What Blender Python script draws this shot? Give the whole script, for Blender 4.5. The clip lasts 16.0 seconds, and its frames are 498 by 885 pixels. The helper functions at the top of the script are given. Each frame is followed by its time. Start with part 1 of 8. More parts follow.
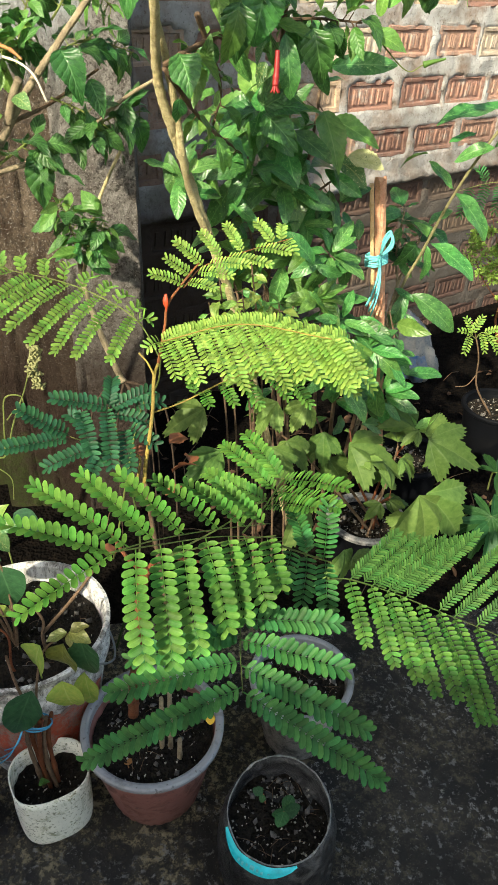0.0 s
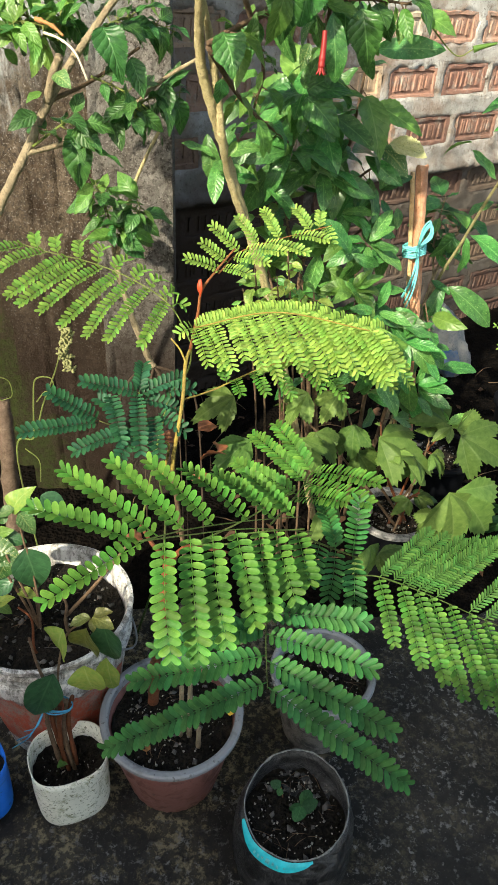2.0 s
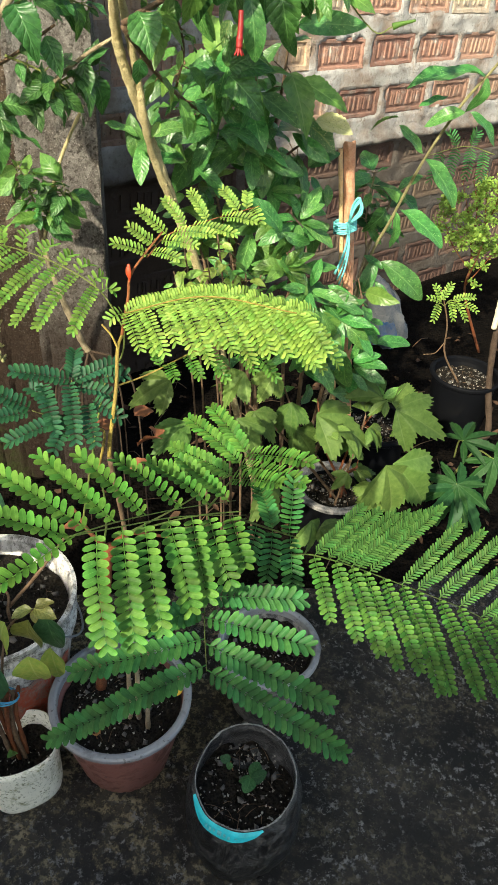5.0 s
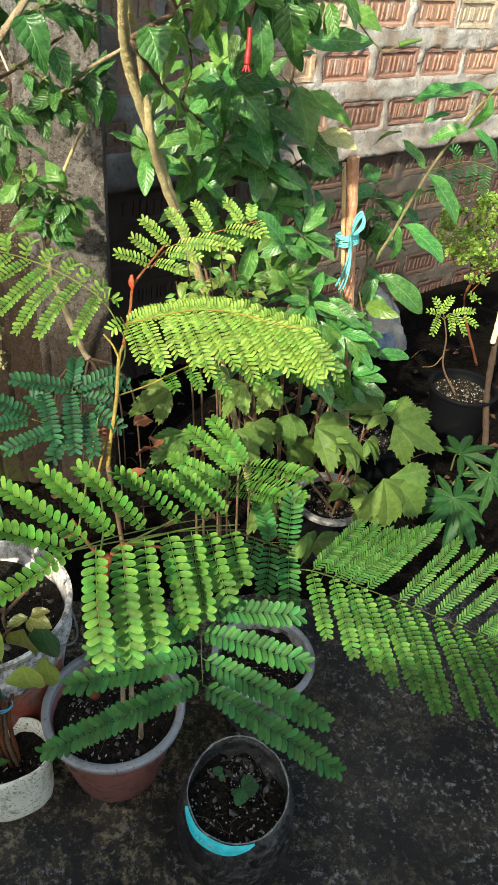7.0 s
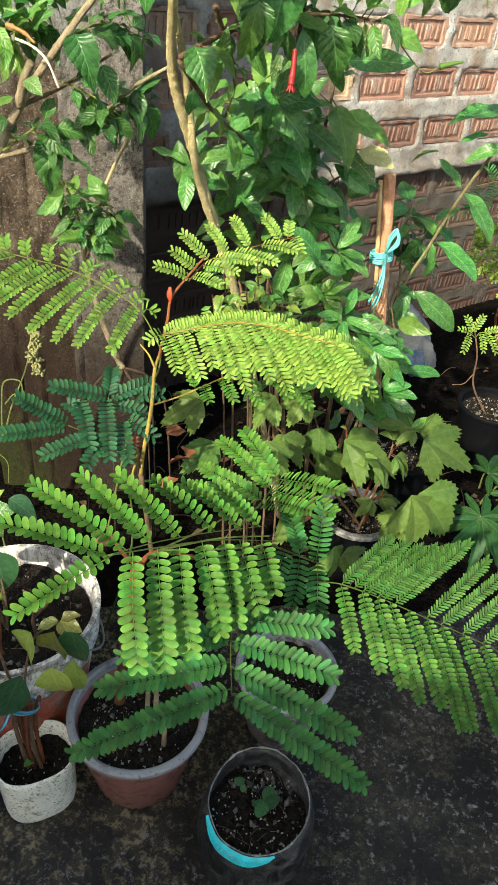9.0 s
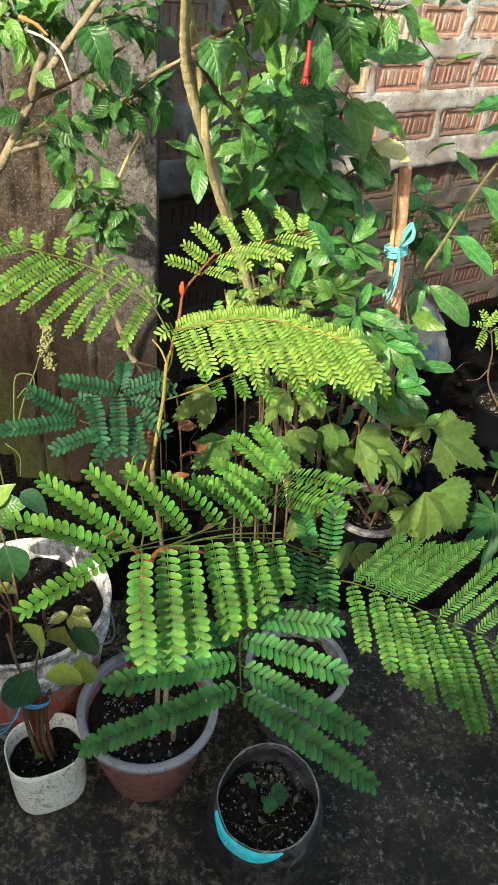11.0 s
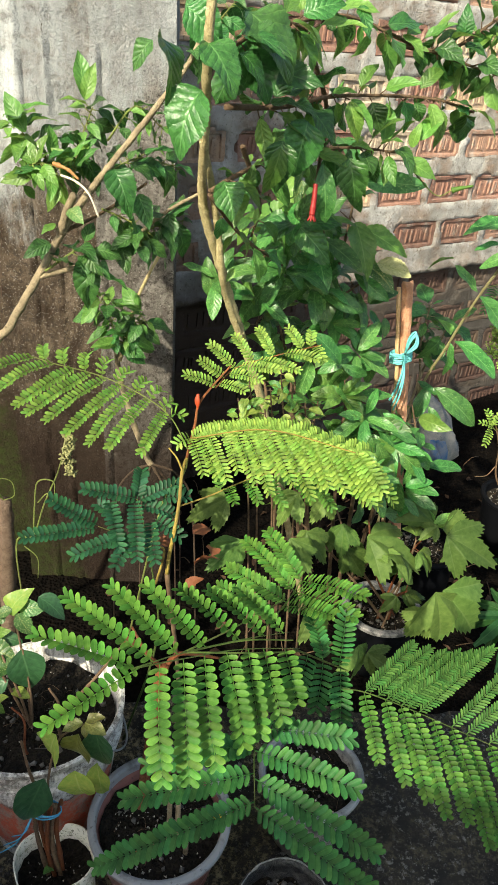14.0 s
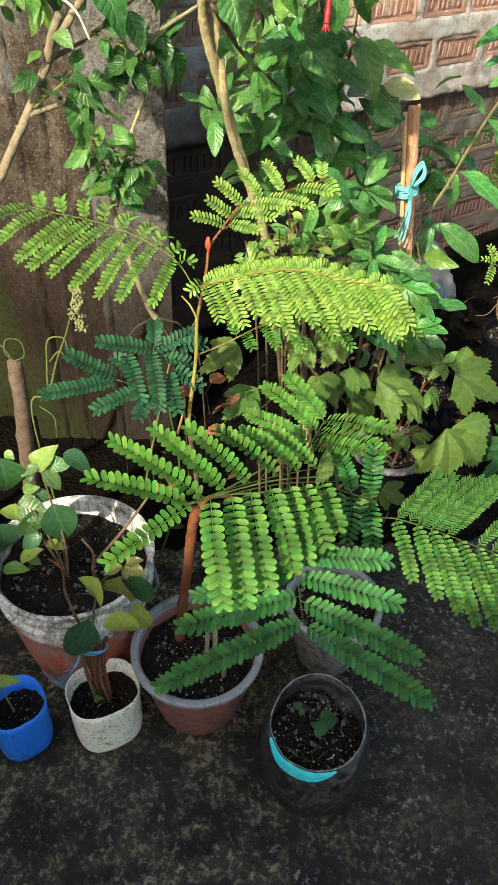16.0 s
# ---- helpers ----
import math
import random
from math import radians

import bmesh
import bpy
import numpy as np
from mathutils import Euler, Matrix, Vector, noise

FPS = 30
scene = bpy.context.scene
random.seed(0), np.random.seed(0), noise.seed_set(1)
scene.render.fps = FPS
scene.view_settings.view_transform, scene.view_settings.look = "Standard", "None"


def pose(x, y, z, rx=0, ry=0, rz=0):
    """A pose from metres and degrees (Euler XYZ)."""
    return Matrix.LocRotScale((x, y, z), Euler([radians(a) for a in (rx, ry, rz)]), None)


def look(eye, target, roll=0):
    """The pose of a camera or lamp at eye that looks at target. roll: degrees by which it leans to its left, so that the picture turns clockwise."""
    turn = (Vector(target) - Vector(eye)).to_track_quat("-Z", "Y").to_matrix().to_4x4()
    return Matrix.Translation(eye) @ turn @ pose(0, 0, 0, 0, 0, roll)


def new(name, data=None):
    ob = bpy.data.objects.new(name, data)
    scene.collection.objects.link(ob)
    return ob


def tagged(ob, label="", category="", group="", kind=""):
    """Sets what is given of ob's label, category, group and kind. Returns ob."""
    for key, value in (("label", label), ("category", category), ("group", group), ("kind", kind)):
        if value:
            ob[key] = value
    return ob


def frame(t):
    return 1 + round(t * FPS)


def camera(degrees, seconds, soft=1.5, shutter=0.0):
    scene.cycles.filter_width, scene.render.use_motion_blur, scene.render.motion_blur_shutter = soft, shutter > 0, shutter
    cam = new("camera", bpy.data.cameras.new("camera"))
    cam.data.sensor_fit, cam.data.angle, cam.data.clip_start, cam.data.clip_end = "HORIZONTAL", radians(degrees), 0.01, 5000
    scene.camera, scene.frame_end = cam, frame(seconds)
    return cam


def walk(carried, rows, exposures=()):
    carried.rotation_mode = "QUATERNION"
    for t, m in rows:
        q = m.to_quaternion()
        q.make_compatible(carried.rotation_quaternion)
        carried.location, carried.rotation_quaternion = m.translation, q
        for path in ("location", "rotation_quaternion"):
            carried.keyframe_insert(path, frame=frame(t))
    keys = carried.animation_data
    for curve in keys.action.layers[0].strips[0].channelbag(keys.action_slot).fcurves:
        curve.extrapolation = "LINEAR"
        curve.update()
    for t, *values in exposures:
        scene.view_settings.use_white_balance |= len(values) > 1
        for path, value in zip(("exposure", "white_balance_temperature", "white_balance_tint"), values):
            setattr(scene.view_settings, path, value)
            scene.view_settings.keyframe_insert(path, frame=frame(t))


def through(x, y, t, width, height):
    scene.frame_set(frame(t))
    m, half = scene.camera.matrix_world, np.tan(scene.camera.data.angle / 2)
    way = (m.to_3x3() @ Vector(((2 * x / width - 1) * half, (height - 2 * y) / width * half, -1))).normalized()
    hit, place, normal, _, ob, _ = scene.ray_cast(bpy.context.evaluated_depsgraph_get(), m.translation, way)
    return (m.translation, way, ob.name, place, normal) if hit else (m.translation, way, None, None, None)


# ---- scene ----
EXPOSURE, KELVIN, TINT = 0.97, 7000, 3
cam = camera(38.5, 16.0, soft=0.5)
PATH = [
    (0, (0.000, 0.000, 1.371), (-0.000, 1.668, 0.268), 2.4),
    (0.5, (-0.004, 0.006, 1.367), (-0.017, 1.667, 0.252), 2.8),
    (1, (-0.007, 0.010, 1.361), (-0.038, 1.659, 0.230), 2.9),
    (1.5, (-0.012, 0.014, 1.362), (-0.055, 1.657, 0.223), 3.0),
    (2, (-0.012, 0.016, 1.363), (-0.075, 1.663, 0.230), 3.2),
    (2.5, (-0.010, 0.015, 1.365), (-0.046, 1.671, 0.243), 3.7),
    (3, (-0.009, 0.020, 1.360), (-0.036, 1.663, 0.219), 3.8),
    (3.5, (-0.004, 0.022, 1.349), (-0.001, 1.627, 0.155), 4.0),
    (4, (0.003, 0.020, 1.352), (0.028, 1.608, 0.136), 2.9),
    (4.2, (0.010, 0.019, 1.359), (0.057, 1.619, 0.159), 2.6),
    (6.5, (0.006, 0.021, 1.393), (0.109, 1.632, 0.213), 5.2),
    (7, (0.003, 0.025, 1.394), (0.097, 1.641, 0.218), 5.3),
    (7.5, (0.006, 0.016, 1.395), (0.066, 1.645, 0.235), 4.6),
    (8, (0.003, 0.020, 1.400), (0.074, 1.659, 0.257), 5.1),
    (8.5, (-0.010, 0.023, 1.405), (0.043, 1.663, 0.262), 5.9),
    (9, (-0.012, 0.014, 1.400), (0.015, 1.649, 0.247), 5.6),
    (9.5, (-0.010, 0.013, 1.403), (0.021, 1.649, 0.253), 5.9),
    (11.8, (-0.010, 0.026, 1.400), (-0.049, 1.641, 0.219), 4.4),
    (12, (-0.010, 0.023, 1.401), (-0.056, 1.647, 0.235), 4.1),
    (12.5, (-0.011, 0.021, 1.411), (-0.067, 1.672, 0.282), 3.8),
    (13, (-0.009, 0.015, 1.426), (-0.061, 1.711, 0.368), 3.7),
    (13.5, (-0.011, 0.008, 1.435), (-0.055, 1.719, 0.401), 4.2),
    (14, (-0.015, 0.003, 1.455), (-0.076, 1.750, 0.483), 4.2),
    (14.5, (-0.014, 0.003, 1.452), (-0.063, 1.745, 0.472), 4.2),
    (15, (-0.010, 0.007, 1.432), (-0.086, 1.667, 0.318), 3.8),
    (15.5, (-0.022, 0.011, 1.419), (-0.064, 1.588, 0.189), 3.1),
    (16, (-0.077, -0.011, 1.426), (-0.065, 1.519, 0.138), 2.3),
]
walk(cam, [(t, look(eye, target, roll)) for t, eye, target, roll in PATH],
     exposures=[(t, EXPOSURE + d, KELVIN, TINT) for t, d in ((0, 0), (12.5, -0.03), (14, -0.14), (14.6, -0.14), (15.4, -0.05), (16, -0.03))])

import collections

# ---- sky and sun: clear morning sun over the shoulder; an added wall behind shades the floor ----
SUN_AZ, SUN_EL = radians(207.0), radians(36.0)   # azimuth from straight ahead, clockwise; height
world = bpy.data.worlds.new("sky")
scene.world = world
world.use_nodes = True
wn = world.node_tree
sky = wn.nodes.new("ShaderNodeTexSky")
sky.sky_type, sky.sun_disc = "NISHITA", False
sky.sun_elevation, sky.sun_rotation = SUN_EL, SUN_AZ
sky.dust_density = 3.0
wn.links.new(sky.outputs[0], wn.nodes["Background"].inputs[0])
wn.nodes["Background"].inputs[1].default_value = 0.15
sun = new("sun", bpy.data.lights.new("sun", "SUN"))
sun.data.energy, sun.data.angle, sun.data.color = 4.8, radians(1.0), (1.0, 0.92, 0.78)
sun_from = Vector((math.sin(SUN_AZ) * math.cos(SUN_EL), math.cos(SUN_AZ) * math.cos(SUN_EL), math.sin(SUN_EL)))
sun.matrix_world = look(sun_from * 20, (0, 0, 0))

# ---- materials ----
class Nodes:
    """A small wrapper to write node graphs in short lines."""
    def __init__(self, name):
        self.mat = bpy.data.materials.new(name)
        self.mat.use_nodes = True
        self.tree = self.mat.node_tree
        self.bsdf = self.tree.nodes["Principled BSDF"]
        self.out = self.tree.nodes["Material Output"]

    def node(self, sort, **sets):
        n = self.tree.nodes.new("ShaderNode" + sort)
        for key, value in sets.items():
            if key == "op":
                n.operation = value
            elif key == "blend":
                n.blend_type = value
            elif key == "kind":
                n.data_type = value
        return n

    def link(self, a, b):
        self.tree.links.new(a, b)

    def coords(self, which="Object"):
        return self.node("TexCoord").outputs[which]

    def noise(self, scale, detail=6.0, rough=0.6, vec=None, distort=0.0):
        n = self.node("TexNoise")
        n.inputs["Scale"].default_value, n.inputs["Detail"].default_value = scale, detail
        n.inputs["Roughness"].default_value, n.inputs["Distortion"].default_value = rough, distort
        self.link(vec if vec is not None else self.coords(), n.inputs["Vector"])
        return n.outputs["Fac"]

    def cells(self, scale, vec=None):
        n = self.node("TexVoronoi")
        n.inputs["Scale"].default_value = scale
        self.link(vec if vec is not None else self.coords(), n.inputs["Vector"])
        return n.outputs["Distance"]

    def ramp(self, fac, *stops):
        n = self.node("ValToRGB")
        e = n.color_ramp.elements
        while len(e) < len(stops):
            e.new(0.5)
        for el, (pos, col) in zip(e, stops):
            el.position = pos
            el.color = (*col, 1) if len(col) == 3 else col
        self.link(fac, n.inputs[0])
        return n.outputs[0]

    def fade(self, value, lo, hi):
        """0 below lo and 1 above hi, smoothly between (the other way round where lo > hi)."""
        n = self.node("MapRange")
        n.interpolation_type = "SMOOTHSTEP"
        ends = (lo, hi, 0.0, 1.0) if lo < hi else (hi, lo, 1.0, 0.0)
        for sock, v in zip((n.inputs[1], n.inputs[2], n.inputs[3], n.inputs[4]), ends):
            sock.default_value = v
        self.link(value, n.inputs[0])
        return n.outputs[0]

    def mix(self, fac, a, b, blend="MIX"):
        n = self.node("Mix", kind="RGBA")
        n.blend_type = blend
        for sock, v in ((n.inputs[0], fac), (n.inputs[6], a), (n.inputs[7], b)):
            if isinstance(v, (int, float)):
                sock.default_value = v
            elif isinstance(v, tuple):
                sock.default_value = (*v, 1)
            else:
                self.link(v, sock)
        return n.outputs[2]

    def math(self, op, a, b=0.0, c=0.0):
        n = self.node("Math", op=op)
        for sock, v in zip(n.inputs, (a, b, c)):
            if isinstance(v, (int, float)):
                sock.default_value = v
            else:
                self.link(v, sock)
        return n.outputs[0]

    def bump(self, height, strength=0.3, dist=0.01):
        n = self.node("Bump")
        n.inputs["Strength"].default_value, n.inputs["Distance"].default_value = strength, dist
        self.link(height, n.inputs["Height"])
        self.link(n.outputs[0], self.bsdf.inputs["Normal"])
        return n.outputs[0]

    def done(self, colour=None, rough=0.6, spec=0.5):
        if colour is not None:
            if isinstance(colour, tuple):
                self.bsdf.inputs["Base Color"].default_value = (*colour, 1)
            else:
                self.link(colour, self.bsdf.inputs["Base Color"])
        if isinstance(rough, (int, float)):
            self.bsdf.inputs["Roughness"].default_value = rough
        else:
            self.link(rough, self.bsdf.inputs["Roughness"])
        self.bsdf.inputs["Specular IOR Level"].default_value = spec
        return self.mat


def vary(n, colour, amount=0.35, random_out=None, soft=0.9):
    """The colour with its brightness and hue shifted a little from piece to piece."""
    hsv = n.node("HueSaturation")
    hsv.inputs["Saturation"].default_value = soft
    r = random_out if random_out is not None else n.node("ObjectInfo").outputs["Random"]
    n.link(n.math("MULTIPLY_ADD", r, amount * 1.6, 1.0 - amount * 0.8), hsv.inputs["Value"])
    n.link(n.math("MULTIPLY_ADD", n.math("FRACT", n.math("MULTIPLY", r, 7.31)), 0.035, 0.4825), hsv.inputs["Hue"])
    n.link(colour, hsv.inputs["Color"])
    return hsv.outputs[0]


def leaf_material(name, dark, light, vein, rough=0.38, through=0.3, ribs=7.0, spots=None, per_island=False, relief=0.30):
    """A living leaf: blade with midrib and side veins, gloss, and light passing through it."""
    n = Nodes(name)
    uv = n.node("UVMap").outputs[0]
    sep = n.node("SeparateXYZ")
    n.link(uv, sep.inputs[0])
    across = n.math("ABSOLUTE", n.math("MULTIPLY_ADD", sep.outputs[0], 2.0, -1.0))
    along = sep.outputs[1]
    blade = n.ramp(n.noise(55.0 if per_island else 9.0, 4.0), (0.3, dark), (0.7, light))
    bent = n.math("MULTIPLY", n.math("POWER", across, 0.8), 1.9)
    side = n.math("FRACT", n.math("ADD", n.math("SUBTRACT", n.math("MULTIPLY", along, ribs), bent), n.math("MULTIPLY", n.noise(7.0, 2.0), 0.5)))
    rib = n.math("ABSOLUTE", n.math("SUBTRACT", side, 0.5))
    rib_line = n.ramp(rib, (0.0, (1, 1, 1)), (0.09, (0, 0, 0)))
    mid_line = n.ramp(across, (0.0, (1, 1, 1)), (0.07, (0, 0, 0)))
    lines = n.math("MAXIMUM", mid_line, n.math("MULTIPLY", rib_line, 0.34 if not per_island else 0.0))
    col = n.mix(n.math("MULTIPLY", lines, 0.6 if not per_island else 0.35), blade, vein)
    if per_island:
        # Dark feet and bright tips: shade and sun painted on overlapping leaflets.
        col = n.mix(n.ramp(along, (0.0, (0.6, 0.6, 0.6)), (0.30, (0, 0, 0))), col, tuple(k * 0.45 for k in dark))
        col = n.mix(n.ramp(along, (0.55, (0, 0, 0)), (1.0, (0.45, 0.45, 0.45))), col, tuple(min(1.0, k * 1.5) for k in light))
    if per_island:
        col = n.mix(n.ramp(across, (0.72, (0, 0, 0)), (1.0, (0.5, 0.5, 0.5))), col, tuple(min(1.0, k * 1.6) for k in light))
    if spots:
        col = n.mix(n.ramp(n.noise(38.0, 2.0), (0.63, (0, 0, 0)), (0.67, (1, 1, 1))), col, spots)
    rnd = n.node("NewGeometry").outputs["Random Per Island"] if per_island else None
    col = vary(n, col, 0.42, rnd, 0.92 if per_island else 0.88)
    dome = n.math("SUBTRACT", n.math("MULTIPLY", n.math("POWER", n.math("MULTIPLY", rib, 2.0), 0.5), 1.0), n.math("MULTIPLY", lines, 0.4))
    puff = n.math("ADD", n.math("MULTIPLY", dome, 0.8 if not per_island else 0.0), n.math("MULTIPLY", n.noise(140.0 if per_island else 20.0, 2.0), 0.6 if per_island else 0.7))
    bump = n.bump(puff, relief, 0.0032)
    n.done(col, rough, 0.16 if per_island or rough > 0.45 else 0.5)
    tr = n.node("BsdfTranslucent")
    lit = n.node("HueSaturation")
    lit.inputs["Hue"].default_value, lit.inputs["Saturation"].default_value, lit.inputs["Value"].default_value = 0.475, 1.0, 1.5
    n.link(col, lit.inputs["Color"])
    n.link(lit.outputs[0], tr.inputs["Color"])
    n.link(bump, tr.inputs["Normal"])
    mx = n.node("MixShader")
    mx.inputs[0].default_value = through
    n.link(n.bsdf.outputs[0], mx.inputs[1])
    n.link(tr.outputs[0], mx.inputs[2])
    n.link(mx.outputs[0], n.out.inputs["Surface"])
    return n.mat


def bark(name, a, b, scale=60.0, rough=0.8):
    n = Nodes(name)
    c = n.coords()
    col = n.ramp(n.noise(scale, 8.0, 0.7, c), (0.3, a), (0.7, b))
    col = n.mix(n.ramp(n.noise(9.0, 3.0), (0.45, (0, 0, 0)), (0.7, (0.5, 0.5, 0.5))), col, (0.10, 0.07, 0.045))
    col = n.mix(n.ramp(n.noise(260.0, 5.0, 0.7, c), (0.52, (0, 0, 0)), (0.64, (0.4, 0.4, 0.4))), col, tuple(k * 0.4 for k in a))
    n.bump(n.math("ADD", n.noise(330.0, 4.0, 0.7, c), n.math("MULTIPLY", n.noise(scale * 2.0, 6.0, 0.7, c), 1.5)), 0.9, 0.004)
    return n.done(col, rough, 0.2)


LEAF = {
    "cream": leaf_material("cream_leaf", (0.50, 0.50, 0.16), (0.72, 0.70, 0.34), (0.30, 0.40, 0.10), 0.4, 0.3, 6.0, (0.06, 0.16, 0.03)),
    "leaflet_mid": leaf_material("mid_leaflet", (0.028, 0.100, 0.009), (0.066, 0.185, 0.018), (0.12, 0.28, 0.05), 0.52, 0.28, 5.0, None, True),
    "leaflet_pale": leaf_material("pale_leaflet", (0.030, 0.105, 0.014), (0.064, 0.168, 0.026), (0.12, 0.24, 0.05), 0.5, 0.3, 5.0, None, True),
    "hibiscus": leaf_material("hibiscus_leaf", (0.013, 0.074, 0.010), (0.050, 0.195, 0.024), (0.14, 0.34, 0.08), 0.33, 0.26, 6.5, None, False, 0.45),
    "young": leaf_material("young_leaf", (0.060, 0.185, 0.013), (0.130, 0.310, 0.030), (0.24, 0.40, 0.08), 0.36, 0.35),
    "lance": leaf_material("lance_leaf", (0.018, 0.105, 0.012), (0.062, 0.245, 0.030), (0.17, 0.38, 0.08), 0.36, 0.26, 9.0, (0.19, 0.36, 0.07), False, 0.2),
    "variegated": leaf_material("variegated_leaf", (0.03, 0.11, 0.02), (0.06, 0.17, 0.03), (0.30, 0.34, 0.08), 0.36, 0.25, 7.0, (0.72, 0.72, 0.30)),
    "mallow": leaf_material("mallow_leaf", (0.044, 0.105, 0.012), (0.090, 0.165, 0.024), (0.12, 0.19, 0.045), 0.50, 0.2, 4.0, None, False, 0.1),
    "papaya": leaf_material("papaya_leaf", (0.008, 0.058, 0.010), (0.017, 0.094, 0.018), (0.05, 0.15, 0.04), 0.5, 0.2, 2.0, None, False, 0.12),
    "bronze": leaf_material("bronze_leaf", (0.13, 0.29, 0.024), (0.29, 0.36, 0.045), (0.33, 0.42, 0.10), 0.27, 0.3, 5.0, None, False, 0.22),
    "olive": leaf_material("olive_leaf", (0.085, 0.115, 0.014), (0.21, 0.215, 0.030), (0.25, 0.27, 0.06), 0.33, 0.3, 5.0, None, False, 0.2),
    "heart": leaf_material("heart_leaf", (0.011, 0.060, 0.018), (0.030, 0.115, 0.034), (0.07, 0.17, 0.06), 0.38, 0.15, 5.0, None, False, 0.18),
    "deep": leaf_material("deep_leaf", (0.010, 0.055, 0.014), (0.026, 0.100, 0.026), (0.05, 0.14, 0.04), 0.5, 0.15, 4.0, None, False, 0.15),
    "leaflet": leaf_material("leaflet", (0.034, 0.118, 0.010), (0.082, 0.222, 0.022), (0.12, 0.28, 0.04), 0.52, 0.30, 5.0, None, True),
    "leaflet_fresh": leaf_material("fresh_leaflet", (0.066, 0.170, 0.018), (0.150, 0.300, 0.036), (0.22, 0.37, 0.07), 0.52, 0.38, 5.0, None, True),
    # Darker copy of leaflet, with shade in its colour.
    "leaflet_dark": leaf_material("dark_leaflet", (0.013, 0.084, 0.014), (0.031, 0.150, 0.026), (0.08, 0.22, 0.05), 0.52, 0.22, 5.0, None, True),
    # Same feathery leaf, its shade put into a bluish colour.
    "leaflet_shade_teal": leaf_material("shade_teal_leaflet", (0.008, 0.050, 0.020), (0.019, 0.088, 0.035), (0.04, 0.13, 0.06), 0.48, 0.15, 5.0, None, True),
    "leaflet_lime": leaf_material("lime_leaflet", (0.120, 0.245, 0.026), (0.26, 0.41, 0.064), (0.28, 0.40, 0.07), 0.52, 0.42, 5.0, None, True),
}
PALE_BARK = bark("pale_bark", (0.40, 0.32, 0.15), (0.66, 0.56, 0.32))
GREY_BROWN = bark("weathered_bark", (0.20, 0.155, 0.10), (0.48, 0.39, 0.25), 45.0)
BROWN_BARK = bark("brown_bark", (0.10, 0.06, 0.035), (0.24, 0.16, 0.10))
DARK_BARK = bark("dark_bark", (0.035, 0.022, 0.016), (0.10, 0.07, 0.05))
RED_BARK = bark("reddish_bark", (0.13, 0.040, 0.018), (0.26, 0.085, 0.034))
GREEN_STEM = bark("green_stem", (0.14, 0.20, 0.05), (0.26, 0.30, 0.08), 80.0, 0.5)
RACHIS = bark("leaf_rachis", (0.05, 0.10, 0.02), (0.10, 0.15, 0.035), 80.0, 0.6)
GOLD_STEM = bark("golden_stem", (0.30, 0.21, 0.045), (0.46, 0.35, 0.09), 80.0, 0.5)
OLIVE_STEM = bark("olive_stem", (0.20, 0.19, 0.08), (0.38, 0.34, 0.17), 80.0, 0.55)
RED_STEM = bark("red_stem", (0.22, 0.075, 0.03), (0.34, 0.13, 0.05), 80.0, 0.5)


def ground_material():
    """Damp near-black concrete: smooth wet stretches, brown moss and pale crusts in ragged patches."""
    n = Nodes("wet_dark_ground")
    c = n.coords()
    sep = n.node("SeparateXYZ")
    n.link(c, sep.inputs[0])
    col = n.ramp(n.noise(4.0, 8.0, 0.7, c), (0.34, (0.012, 0.0110, 0.0102)), (0.52, (0.027, 0.025, 0.0225)), (0.70, (0.056, 0.050, 0.043)))
    ragged = n.noise(8.0, 10.0, 0.74, c)
    open_side = n.fade(n.math("ADD", sep.outputs[0], n.math("MULTIPLY", n.noise(3.0, 5.0, 0.6, c), 0.7)), 0.58, 0.25)
    brown = n.math("MULTIPLY", n.ramp(ragged, (0.46, (0, 0, 0)), (0.54, (1, 1, 1))), n.math("MULTIPLY_ADD", open_side, 0.8, 0.2))
    tuft = n.ramp(n.noise(80.0, 8.0, 0.72, c), (0.49, (0.08, 0.08, 0.08)), (0.58, (1, 1, 1)))
    col = n.mix(n.math("MULTIPLY", n.math("MULTIPLY", brown, tuft), 0.95), col, (0.37, 0.31, 0.195))
    patch = n.ramp(n.noise(6.0, 10.0, 0.74, c), (0.44, (0, 0, 0)), (0.56, (1, 1, 1)))
    crust = n.noise(75.0, 8.0, 0.74, c)
    worn = n.ramp(crust, (0.545, (0, 0, 0)), (0.60, (1, 1, 1)))
    col = n.mix(n.math("MULTIPLY", n.math("MULTIPLY", worn, n.math("MULTIPLY_ADD", patch, 0.75, 0.07)), 0.9), col, (0.34, 0.33, 0.315))
    grit = n.ramp(n.noise(260.0, 2.0, 0.5, c), (0.70, (0, 0, 0)), (0.73, (1, 1, 1)))
    col = n.mix(n.math("MULTIPLY", grit, 0.35), col, (0.42, 0.41, 0.39))
    damp = n.ramp(ragged, (0.36, (0.55, 0.55, 0.55)), (0.56, (0.92, 0.92, 0.92)))
    n.bump(n.math("ADD", n.math("MULTIPLY", crust, 0.8), n.math("ADD", n.math("MULTIPLY", worn, 0.3), n.math("MULTIPLY", n.math("MULTIPLY", brown, tuft), 0.8))), 0.9, 0.007)
    return n.done(col, damp, 0.14)


def bed_material():
    """Leaf mould and trodden soil along the wall, painted near-black for the shade there."""
    n = Nodes("shade_black_mould")
    c = n.coords()
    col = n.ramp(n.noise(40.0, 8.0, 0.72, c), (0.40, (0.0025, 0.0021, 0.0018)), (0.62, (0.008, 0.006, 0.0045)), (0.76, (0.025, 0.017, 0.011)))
    n.bump(n.math("ADD", n.noise(60.0, 8.0, 0.75, c), n.cells(90.0, c)), 1.0, 0.014)
    return n.done(col, 0.95, 0.05)


